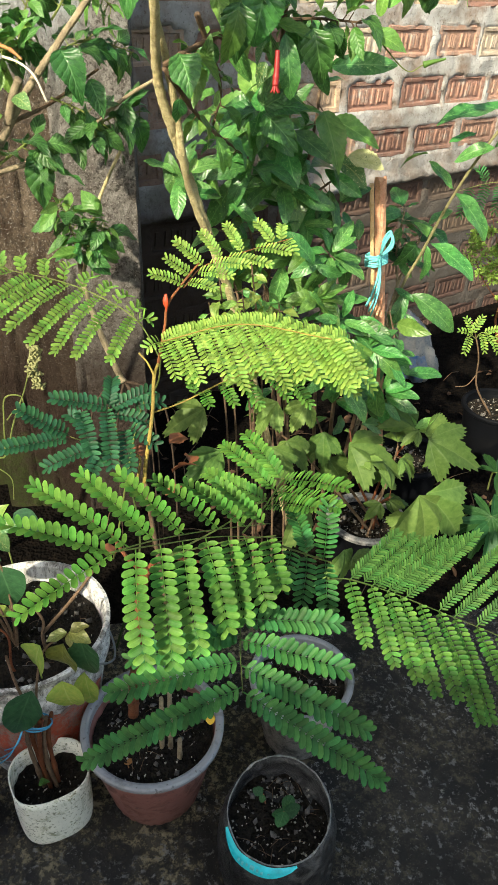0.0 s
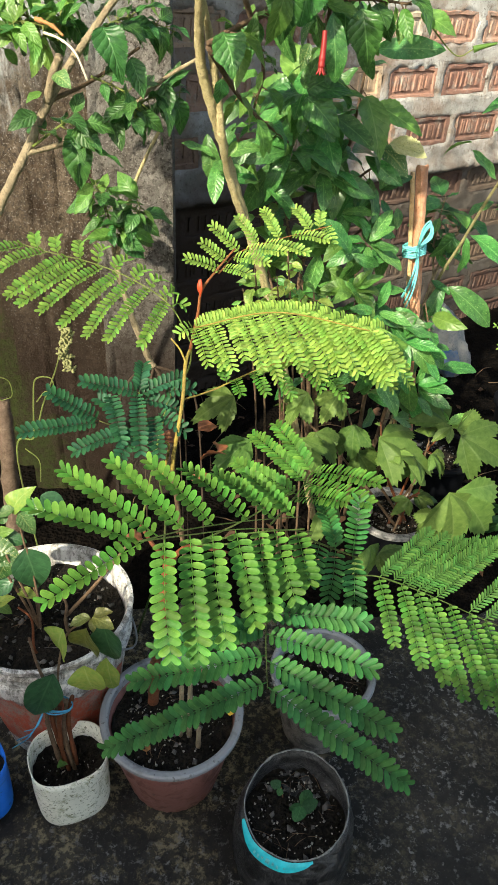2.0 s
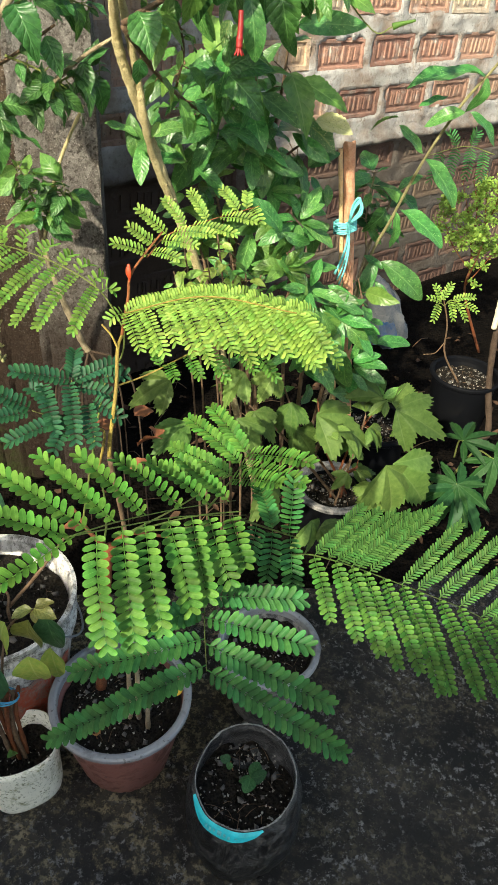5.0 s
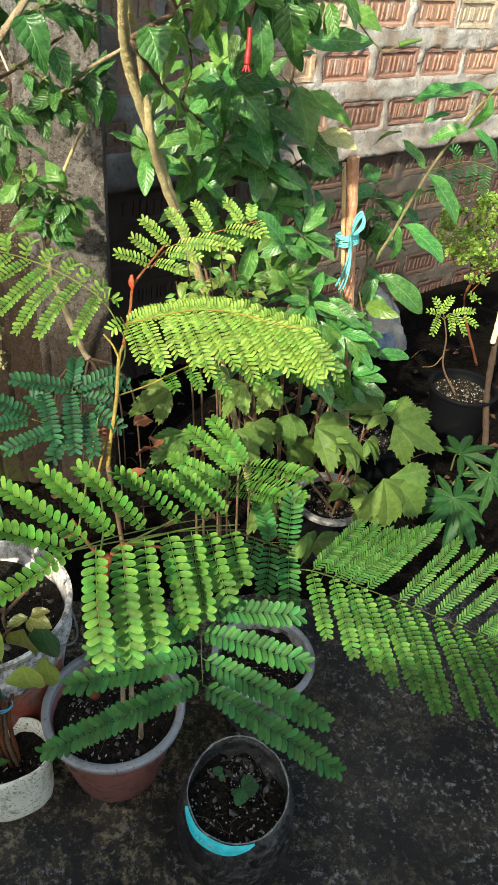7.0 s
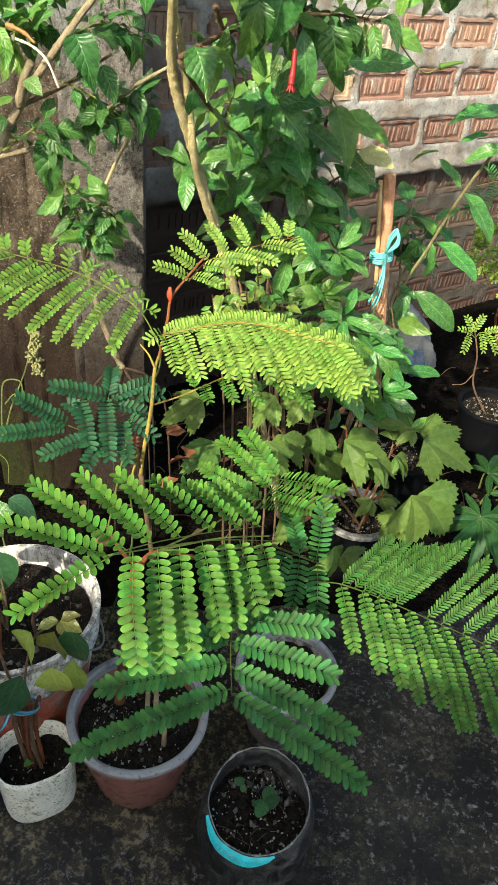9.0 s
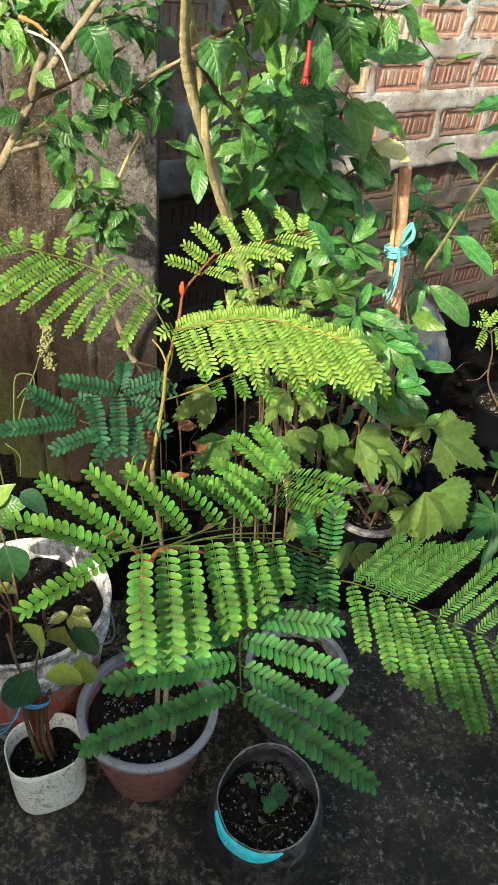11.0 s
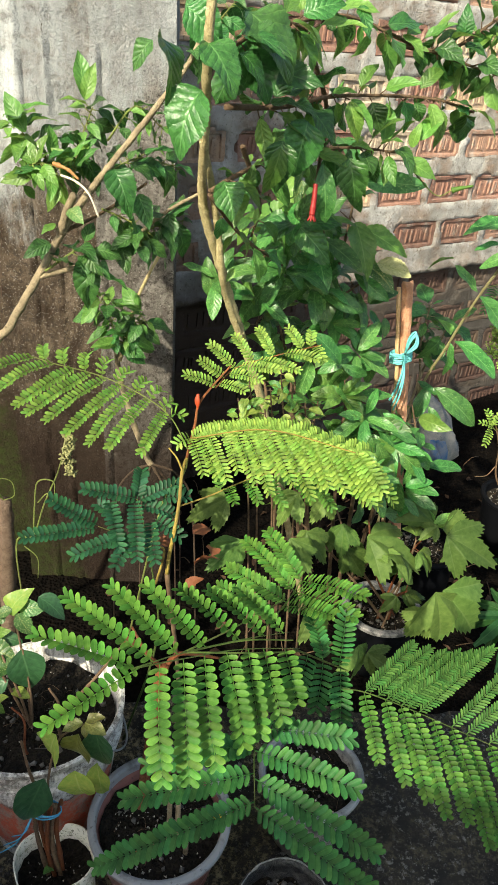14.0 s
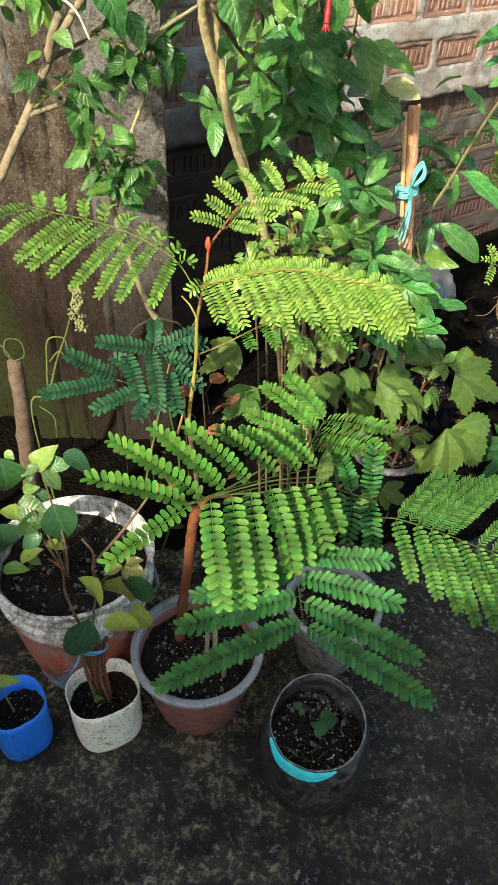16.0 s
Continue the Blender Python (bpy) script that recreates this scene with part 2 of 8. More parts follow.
def mortar_material():
    n = Nodes("old_grey_mortar")
    c = n.coords()
    col = n.ramp(n.noise(7.0, 9.0, 0.7, c), (0.30, (0.25, 0.238, 0.218)), (0.5, (0.44, 0.43, 0.41)), (0.68, (0.62, 0.615, 0.60)))
    col = n.mix(n.ramp(n.noise(34.0, 8.0, 0.75, c), (0.52, (0, 0, 0)), (0.66, (0.75, 0.75, 0.75))), col, (0.17, 0.135, 0.105))
    col = n.mix(n.ramp(n.noise(90.0, 4.0, 0.7, c), (0.60, (0, 0, 0)), (0.68, (0.8, 0.8, 0.8))), col, (0.08, 0.065, 0.052))
    col = n.mix(n.ramp(n.noise(4.0, 6.0, 0.7, c), (0.47, (0, 0, 0)), (0.62, (0.7, 0.7, 0.7))), col, (0.25, 0.155, 0.10))
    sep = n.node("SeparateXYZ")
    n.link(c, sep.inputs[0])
    # Lower wall toned dark: damp mortar and the shade below the ledge.
    damp_shade = n.fade(n.math("ADD", sep.outputs[2], n.math("MULTIPLY", n.noise(5.0, 6.0, 0.7, c), 0.5)), 1.20, 0.80)
    col = n.mix(n.math("MULTIPLY", damp_shade, 0.92), col, (0.056, 0.046, 0.038))
    # The pier's shadow on the mortar, painted dark brown.
    stain_shade = n.fade(n.math("ADD", sep.outputs[0], n.math("MULTIPLY", n.noise(5.0, 6.0, 0.7, c), 0.5)), -0.18, -0.50)
    stain_shade = n.math("MULTIPLY", stain_shade, n.math("MULTIPLY_ADD", n.fade(sep.outputs[2], 0.82, 0.68), 0.65, 0.35))
    col = n.mix(n.math("MULTIPLY", stain_shade, 0.92), col, (0.048, 0.031, 0.023))
    n.bump(n.math("ADD", n.noise(30.0, 9.0, 0.75, c), n.math("MULTIPLY", n.noise(150.0, 4.0, 0.7, c), 0.4)), 1.0, 0.012)
    return n.done(col, 0.92, 0.2)


def brick_material():
    n = Nodes("pressed_clay_brick")
    c = n.node("NewGeometry").outputs["Position"]
    rnd = n.node("ObjectInfo").outputs["Random"]
    base = n.ramp(rnd, (0.0, (0.27, 0.100, 0.056)), (0.3, (0.38, 0.155, 0.082)), (0.55, (0.45, 0.23, 0.125)), (0.8, (0.54, 0.38, 0.19)), (1.0, (0.48, 0.37, 0.25)))
    col = n.mix(n.ramp(n.noise(44.0, 8.0, 0.75, c), (0.46, (0, 0, 0)), (0.70, (0.7, 0.7, 0.7))), base, (0.18, 0.095, 0.06))
    col = n.mix(n.ramp(n.noise(16.0, 8.0, 0.75, c), (0.52, (0, 0, 0)), (0.66, (0.8, 0.8, 0.8))), col, (0.42, 0.37, 0.31))
    col = n.mix(n.ramp(n.noise(110.0, 4.0, 0.7, c), (0.60, (0, 0, 0)), (0.68, (0.7, 0.7, 0.7))), col, (0.06, 0.04, 0.03))
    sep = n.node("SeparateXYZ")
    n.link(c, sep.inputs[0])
    # Damp and the shade near the ground, painted together on the bricks.
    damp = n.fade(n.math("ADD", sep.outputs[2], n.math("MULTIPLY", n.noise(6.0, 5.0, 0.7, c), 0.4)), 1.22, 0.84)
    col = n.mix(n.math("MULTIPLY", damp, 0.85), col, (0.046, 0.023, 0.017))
    # The same pier shadow, painted on the bricks.
    stain_shade = n.fade(n.math("ADD", sep.outputs[0], n.math("MULTIPLY", n.noise(5.0, 6.0, 0.7, c), 0.4)), 0.40, 0.10)
    stain_shade = n.math("MULTIPLY", stain_shade, n.math("MULTIPLY_ADD", n.fade(sep.outputs[2], 0.82, 0.68), 0.65, 0.35))
    col = n.mix(n.math("MULTIPLY", stain_shade, 0.9), col, (0.046, 0.028, 0.020))
    tone = n.node("HueSaturation")
    tone.inputs["Saturation"].default_value = 0.74
    n.link(col, tone.inputs["Color"])
    col = tone.outputs[0]
    n.bump(n.math("ADD", n.noise(60.0, 8.0, 0.75, c), n.math("MULTIPLY", n.noise(220.0, 3.0, 0.6, c), 0.4)), 0.9, 0.006)
    return n.done(col, 0.9, 0.2)


def pier_material(name, pale, mid, stain_shade, brown):
    """Old concrete: pitted and speckled, whitewashed high up, with broad brown stains, a wet foot toned near-black as
    in shade, and moss at its edge.
    """
    n = Nodes(name)
    c = n.coords()
    mp = n.node("Mapping")
    mp.inputs["Scale"].default_value = (9.0, 9.0, 2.6)
    n.link(c, mp.inputs[0])
    sep = n.node("SeparateXYZ")
    n.link(c, sep.inputs[0])
    x, z = sep.outputs[0], sep.outputs[2]
    col = n.ramp(n.noise(11.0, 10.0, 0.78, c, 0.4), (0.41, mid), (0.57, pale))
    blot = n.ramp(n.noise(1.7, 10.0, 0.8, mp.outputs[0], 0.9), (0.42, (0, 0, 0)), (0.60, (1, 1, 1)))
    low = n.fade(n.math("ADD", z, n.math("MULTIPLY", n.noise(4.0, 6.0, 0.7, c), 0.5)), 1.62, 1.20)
    col = n.mix(n.math("MULTIPLY", n.math("MULTIPLY", blot, n.math("MULTIPLY_ADD", low, 0.8, 0.2)), brown), col, stain_shade)
    rust = n.ramp(n.noise(26.0, 10.0, 0.8, c, 0.8), (0.54, (0, 0, 0)), (0.66, (1, 1, 1)))
    col = n.mix(n.math("MULTIPLY", rust, 0.55 * brown), col, (0.10, 0.060, 0.036))
    pit = n.ramp(n.noise(95.0, 8.0, 0.80, c), (0.51, (0, 0, 0)), (0.58, (1, 1, 1)))
    col = n.mix(n.math("MULTIPLY", pit, 0.80), col, (0.042, 0.034, 0.028))
    fleck = n.ramp(n.noise(210.0, 4.0, 0.7, c), (0.58, (0, 0, 0)), (0.64, (1, 1, 1)))
    col = n.mix(n.math("MULTIPLY", fleck, 0.42), col, (0.54, 0.51, 0.47))
    height = n.math("ADD", z, n.math("MULTIPLY", n.math("SUBTRACT", n.noise(1.2, 9.0, 0.75, mp.outputs[0]), 0.5), 0.7))
    wash = n.fade(n.math("SUBTRACT", height, n.math("MULTIPLY", n.math("ADD", x, 0.2), 0.7)), 1.14, 1.34)
    flake = n.math("MULTIPLY", n.ramp(n.noise(30.0, 9.0, 0.75, c), (0.36, (0.45, 0.45, 0.45)), (0.52, (1, 1, 1))), n.ramp(n.noise(0.7, 9.0, 0.75, mp.outputs[0]), (0.36, (0.4, 0.4, 0.4)), (0.54, (1, 1, 1))))
    col = n.mix(n.math("MULTIPLY", n.math("MULTIPLY", wash, flake), 0.92), col, n.mix(n.fade(x, -0.32, -0.35), (0.40, 0.425, 0.44), (0.70, 0.74, 0.76)))
    # Foot painted near-black: wet concrete together with the deep shade behind the plants.
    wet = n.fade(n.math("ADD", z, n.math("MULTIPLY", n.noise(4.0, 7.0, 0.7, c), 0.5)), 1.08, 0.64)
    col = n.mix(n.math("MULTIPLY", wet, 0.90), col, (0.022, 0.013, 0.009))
    moss = n.fade(n.math("ADD", n.math("ADD", n.math("MULTIPLY", z, 0.45), x), n.math("MULTIPLY", n.noise(16.0, 7.0, 0.72, c), 0.35)), -0.03, -0.13)
    col = n.mix(n.math("MULTIPLY", moss, n.ramp(n.noise(48.0, 8.0, 0.78, c), (0.42, (0.25, 0.25, 0.25)), (0.58, (1, 1, 1)))), col, (0.034, 0.046, 0.012))
    n.bump(n.math("ADD", n.noise(34.0, 9.0, 0.78, c), n.math("MULTIPLY", n.noise(160.0, 4.0, 0.7, c), 0.6)), 1.0, 0.016)
    return n.done(col, 0.92, 0.15)


def concrete_material(name, pale, mid, stain_shade, streak=True):
    n = Nodes(name)
    c = n.coords()
    mp = n.node("Mapping")
    mp.inputs["Scale"].default_value = (9.0, 9.0, 1.4)
    n.link(c, mp.inputs[0])
    sep = n.node("SeparateXYZ")
    n.link(c, sep.inputs[0])
    col = n.ramp(n.noise(10.0, 8.0, 0.65, c), (0.3, mid), (0.65, pale))
    run = n.ramp(n.noise(2.2, 8.0, 0.7, mp.outputs[0]), (0.36, (0, 0, 0)), (0.54, (1, 1, 1)))
    low = n.fade(n.math("ADD", sep.outputs[2], n.math("MULTIPLY", n.noise(3.0, 5.0, 0.6, c), 0.6)), 1.65, 0.95)
    col = n.mix(n.math("MULTIPLY", n.math("MULTIPLY", run, low), 0.85), col, stain_shade)
    col = n.mix(n.ramp(n.noise(90.0, 3.0, 0.6, c), (0.60, (0, 0, 0)), (0.72, (0.5, 0.5, 0.5))), col, (0.10, 0.09, 0.08))
    # Foot toned near-black, as on the pier.
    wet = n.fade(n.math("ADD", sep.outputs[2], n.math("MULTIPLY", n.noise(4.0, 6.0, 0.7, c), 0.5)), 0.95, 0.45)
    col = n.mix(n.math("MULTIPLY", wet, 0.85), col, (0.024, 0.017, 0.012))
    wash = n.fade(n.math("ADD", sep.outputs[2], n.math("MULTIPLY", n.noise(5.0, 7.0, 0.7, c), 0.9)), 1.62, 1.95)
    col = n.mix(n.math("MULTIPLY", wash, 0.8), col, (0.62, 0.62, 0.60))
    moss = n.fade(n.math("ADD", n.math("ADD", sep.outputs[2], n.math("MULTIPLY", sep.outputs[0], 1.2)), n.math("MULTIPLY", n.noise(14.0, 6.0, 0.7, c), 0.5)), 0.42, 0.10)
    col = n.mix(n.math("MULTIPLY", moss, 0.9), col, (0.032, 0.040, 0.014))
    n.bump(n.math("ADD", n.noise(30.0, 8.0, 0.75, c), n.math("MULTIPLY", n.noise(150.0, 4.0, 0.7, c), 0.5)), 0.7, 0.008)
    return n.done(col, 0.9, 0.2)


def dirty_plastic(name, clean, dirt, amount=0.5, rough=0.45, spec=0.4, speck=0.6):
    """Worn plastic or paint with smears and specks of dried mud."""
    n = Nodes(name)
    c = n.coords()
    smear = n.ramp(n.noise(16.0, 8.0, 0.7, c, 0.6), (0.62 - amount * 0.3, (0, 0, 0)), (0.80 - amount * 0.2, (1, 1, 1)))
    col = n.mix(n.math("MULTIPLY", smear, 0.85), n.ramp(n.noise(6.0, 4.0), (0.3, tuple(k * 0.82 for k in clean)), (0.7, clean)), dirt)
    spots = n.ramp(n.noise(110.0, 3.0, 0.6, c), (0.62, (0, 0, 0)), (0.68, (1, 1, 1)))
    col = n.mix(n.math("MULTIPLY", spots, speck), col, tuple(k * 0.6 for k in dirt))
    n.bump(n.math("ADD", n.noise(50.0, 5.0, 0.6, c), n.math("MULTIPLY", smear, 0.4)), 0.3, 0.003)
    return n.done(col, n.ramp(smear, (0.0, (rough,) * 3), (1.0, (0.85,) * 3)), spec)


def streaky_plastic(name, clean, dirt, amount=0.5, speck=0.5, tall=0.12):
    """Old plastic with dirt run down its sides, dark specks and grazes."""
    n = Nodes(name)
    c = n.coords()
    mp = n.node("Mapping")
    mp.inputs["Scale"].default_value = (1.0, 1.0, tall)
    n.link(c, mp.inputs[0])
    runs = n.ramp(n.noise(42.0, 9.0, 0.75, mp.outputs[0]), (0.58 - amount * 0.18, (0, 0, 0)), (0.70 - amount * 0.16, (1, 1, 1)))
    blot = n.ramp(n.noise(20.0, 9.0, 0.78, c, 0.8), (0.56 - amount * 0.10, (0, 0, 0)), (0.64 - amount * 0.08, (1, 1, 1)))
    col = n.ramp(n.noise(9.0, 6.0, 0.7, c), (0.3, tuple(k * 0.75 for k in clean)), (0.7, clean))
    col = n.mix(n.math("MULTIPLY", runs, 0.7), col, dirt)
    col = n.mix(n.math("MULTIPLY", blot, 0.8), col, tuple(k * 0.8 for k in dirt))
    spots = n.ramp(n.noise(170.0, 4.0, 0.7, c), (0.57, (0, 0, 0)), (0.62, (1, 1, 1)))
    col = n.mix(n.math("MULTIPLY", spots, speck), col, tuple(k * 0.4 for k in dirt))
    n.bump(n.math("ADD", n.noise(60.0, 6.0, 0.7, c), n.math("MULTIPLY", blot, 0.5)), 0.4, 0.003)
    return n.done(col, 0.55, 0.35)


def soil_material():
    n = Nodes("potting_soil")
    c = n.coords()
    col = n.ramp(n.noise(70.0, 6.0, 0.7, c), (0.35, (0.006, 0.005, 0.004)), (0.6, (0.022, 0.017, 0.012)), (0.8, (0.05, 0.038, 0.026)))
    n.bump(n.math("ADD", n.noise(90.0, 6.0, 0.75, c), n.cells(160.0, c)), 1.0, 0.01)
    return n.done(col, 0.95, 0.2)


def bag_material():
    n = Nodes("black_polythene")
    c = n.coords()
    crease = n.noise(26.0, 6.0, 0.65, c, 1.2)
    dust = n.ramp(n.noise(34.0, 9.0, 0.8, c, 1.4), (0.49, (0, 0, 0)), (0.62, (1, 1, 1)))
    col = n.mix(n.math("MULTIPLY", dust, 0.30), (0.009, 0.009, 0.010), (0.26, 0.255, 0.245))
    n.bump(crease, 0.9, 0.012)
    return n.done(col, n.ramp(dust, (0.0, (0.3,) * 3), (1.0, (0.75,) * 3)), 0.5)


def plain(name, colour, rough=0.6, scale=40.0, spec=0.4, change=0.25):
    n = Nodes(name)
    a, b = tuple(k * (1 - change) for k in colour), tuple(min(1.0, k * (1 + change)) for k in colour)
    n.bump(n.noise(scale * 3, 4.0), 0.25, 0.002)
    return n.done(n.ramp(n.noise(scale, 5.0, 0.65), (0.3, a), (0.7, b)), rough, spec)


GROUND, MORTAR, BRICK = ground_material(), mortar_material(), brick_material()
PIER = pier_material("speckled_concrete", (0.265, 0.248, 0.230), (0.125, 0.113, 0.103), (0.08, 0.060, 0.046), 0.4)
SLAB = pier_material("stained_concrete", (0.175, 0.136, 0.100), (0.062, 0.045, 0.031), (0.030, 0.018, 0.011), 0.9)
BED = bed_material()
PLASTER = concrete_material("old_plaster", (0.34, 0.33, 0.31), (0.22, 0.21, 0.20), (0.16, 0.12, 0.09))
SOIL, BAG = soil_material(), bag_material()
GREY_RIM = dirty_plastic("grey_plastic_rim", (0.27, 0.28, 0.30), (0.07, 0.065, 0.06), 0.4)
BROWN_POT = dirty_plastic("brown_plastic_pot", (0.28, 0.118, 0.100), (0.07, 0.048, 0.04), 0.45)
GREY_POT = streaky_plastic("dusty_grey_pot", (0.075, 0.075, 0.078), (0.40, 0.38, 0.36), 0.75, 0.5, 0.6)
WHITE_CAN = streaky_plastic("mouldy_white_plastic", (0.94, 0.93, 0.80), (0.34, 0.36, 0.16), 0.12, 0.85, 0.8)
BLUE_CAN = dirty_plastic("blue_plastic", (0.016, 0.20, 0.82), (0.03, 0.05, 0.12), 0.25, 0.38)
BUCKET = streaky_plastic("worn_white_bucket", (0.80, 0.78, 0.75), (0.10, 0.080, 0.066), 0.62, 0.6, 0.2)
BUCKET_RED = streaky_plastic("flaking_red_label", (0.46, 0.085, 0.040), (0.30, 0.27, 0.23), 0.6, 0.6, 0.5)
BLACK_POT = dirty_plastic("black_plastic_pot", (0.0035, 0.004, 0.0055), (0.007, 0.007, 0.0075), 0.3, 0.6, 0.08)
CYAN = plain("cyan_plastic_film", (0.02, 0.52, 0.58), 0.35, 60.0)
TWINE = plain("turquoise_twine", (0.16, 0.58, 0.58), 0.6, 200.0)
BLUE_TWINE = plain("blue_twine", (0.06, 0.30, 0.50), 0.6, 200.0)
STAKE = bark("split_timber", (0.62, 0.25, 0.13), (0.84, 0.52, 0.34), 40.0)
CANE = bark("bamboo_cane", (0.70, 0.44, 0.20), (0.86, 0.62, 0.36), 50.0)
SACK = dirty_plastic("woven_white_sack", (0.40, 0.375, 0.34), (0.09, 0.12, 0.15), 0.8, 0.8)
SACK_BLUE = dirty_plastic("blue_printed_sack", (0.05, 0.16, 0.36), (0.30, 0.31, 0.33), 0.7, 0.7)
PEBBLE = plain("pale_grit", (0.34, 0.32, 0.28), 0.8, 120.0, 0.3, 0.5)
PALE_BOUNCE = plain("pale_bounce_wall", (0.72, 0.70, 0.66), 0.9, 6.0, 0.2, 0.1)
CRUST = plain("mouldy_mortar_crust", (0.085, 0.078, 0.07), 0.95, 60.0, 0.2, 0.7)
STONE = plain("grey_pebble", (0.11, 0.103, 0.095), 0.8, 90.0, 0.3, 0.5)
DRY = plain("dry_leaf", (0.32, 0.15, 0.05), 0.7, 50.0)
RED = plain("red_petal", (0.24, 0.014, 0.012), 0.5, 50.0)
RED_BUD = plain("red_brown_bud", (0.42, 0.055, 0.02), 0.5, 50.0)
CREAM = plain("dead_cream_stalk", (0.55, 0.48, 0.36), 0.7, 50.0)
TAN = plain("dried_catkin", (0.20, 0.20, 0.085), 0.8, 90.0)
DRY_DARK = plain("rotting_leaf", (0.060, 0.032, 0.017), 0.8, 50.0, 0.3, 0.6)
PRINT_PALE = plain("worn_print", (0.16, 0.50, 0.52), 0.5, 150.0, 0.3, 0.4)
LIP = plain("frayed_polythene", (0.20, 0.20, 0.19), 0.5, 120.0, 0.4, 0.6)

# ---- mesh tools ----
def thing(name, at, label, category, group="", kind=""):
    """An empty at the base of a thing; its parts are meshes in world coordinates under it."""
    ob = new(name)
    ob.location = at
    ob.empty_display_size = 0.05
    return tagged(ob, label, category, group, kind)


def adopt(ob, parent):
    ob.parent = parent
    if parent.type == "EMPTY":
        ob.matrix_parent_inverse = Matrix.Translation(parent.location).inverted()
    return ob


def part(name, bm, material, parent=None, label="", smooth=True, kind="", crease=0.0):
    me = bpy.data.meshes.new(name)
    bm.normal_update()
    if crease:
        for e in bm.edges:
            e.smooth = e.calc_face_angle(0.0) < crease
    bm.to_mesh(me)
    bm.free()
    me.materials.append(material)
    if smooth:
        me.shade_smooth()
    ob = new(name, me)
    if parent is not None:
        adopt(ob, parent)
    return tagged(ob, label, kind=kind)


def smooth_path(points, steps=6):
    """A curve through the points (Catmull-Rom)."""
    p = [Vector(q) for q in points]
    if len(p) == 2:
        return [p[0].lerp(p[1], i / steps) for i in range(steps + 1)]
    p = [p[0] * 2 - p[1]] + p + [p[-1] * 2 - p[-2]]
    out = []
    for i in range(1, len(p) - 2):
        a, b, c, d = p[i - 1:i + 3]
        for k in range(steps):
            t = k / steps
            out.append(0.5 * (2 * b + (c - a) * t + (2 * a - 5 * b + 4 * c - d) * t * t + (3 * b - a - 3 * c + d) * t ** 3))
    return out + [p[-2]]


def tube(bm, points, r0, r1, seg=7, steps=6, knots=0.0, rng=random):
    path = smooth_path(points, steps)
    rings, side = [], None
    for i, q in enumerate(path):
        d = (path[min(i + 1, len(path) - 1)] - path[max(i - 1, 0)]).normalized()
        if side is None:
            side = d.orthogonal().normalized()
        side = (side - d * side.dot(d)).normalized()
        up = d.cross(side)
        r = r0 + (r1 - r0) * i / (len(path) - 1)
        r *= 1.0 + (rng.uniform(-knots, knots) + (2.4 * knots if i % 6 == 3 and rng.random() < 0.7 else 0.0) if knots else 0.0)
        rings.append([bm.verts.new(q + r * (math.cos(a) * side + math.sin(a) * up)) for a in (2 * math.pi * k / seg for k in range(seg))])
    for a, b in zip(rings, rings[1:]):
        for k in range(seg):
            bm.faces.new((a[k], a[(k + 1) % seg], b[(k + 1) % seg], b[k]))
    bm.faces.new(rings[0][::-1])
    bm.faces.new(rings[-1])
    return path


def knobbly(bm, points, r0, r1, rng, knobs=14, seg=10):
    """A woody stem with swollen nodes, slight bends and the stubs of old leaf stalks."""
    path = smooth_path(points, 12)
    last = len(path) - 1
    node, nodes = 2, set()
    while node < last:
        nodes.add(node)
        node += rng.randint(4, 8)
    rings, side = [], None
    for i, q in enumerate(path):
        d = (path[min(i + 1, last)] - path[max(i - 1, 0)]).normalized()
        side = d.orthogonal().normalized() if side is None else (side - d * side.dot(d)).normalized()
        up = d.cross(side)
        r = (r0 + (r1 - r0) * i / last) * (1.0 + (0.09 if i in nodes else 0.0) + rng.uniform(-0.035, 0.035))
        q = q + side * rng.uniform(-0.08, 0.08) * r + up * rng.uniform(-0.08, 0.08) * r
        rings.append([bm.verts.new(q + r * (1 + 0.06 * math.sin(3 * a + i)) * (math.cos(a) * side + math.sin(a) * up)) for a in (2 * math.pi * k / seg for k in range(seg))])
        if i in nodes and knobs > 0 and i < last:
            a = rng.uniform(0, 6.283)
            out = math.cos(a) * side + math.sin(a) * up
            tube(bm, [q + out * r * 0.5, q + out * r * 1.05 + d * r * 0.1, q + out * r * 1.28 + d * r * 0.3], r * 0.34, r * 0.2, 6, 2)
            knobs -= 1
    for a, b in zip(rings, rings[1:]):
        for k in range(seg):
            bm.faces.new((a[k], a[(k + 1) % seg], b[(k + 1) % seg], b[k]))
    bm.faces.new(rings[0][::-1])
    bm.faces.new(rings[-1])


def lathe(bm, profile, centre, seg=48, wobble=0.0, ribs=0, rib_depth=0.0, seed=0, closed=False):
    """Turns a profile of (radius, height) round an upright axis, with an uneven wall where wanted."""
    rings = []
    for r, z in profile:
        ring = []
        for k in range(seg):
            a = 2 * math.pi * k / seg
            w = 1.0 + wobble * noise.noise((math.cos(a) * 1.6 + seed, math.sin(a) * 1.6, z * 9.0))
            w += rib_depth * math.cos(a * ribs) if ribs else 0.0
            ring.append(bm.verts.new((centre[0] + r * w * math.cos(a), centre[1] + r * w * math.sin(a), centre[2] + z)))
        rings.append(ring)
    for a, b in zip(rings, rings[1:]):
        for k in range(seg):
            bm.faces.new((a[k], a[(k + 1) % seg], b[(k + 1) % seg], b[k]))
    if closed:
        bm.faces.new(rings[0][::-1])
        bm.faces.new(rings[-1])
    return rings


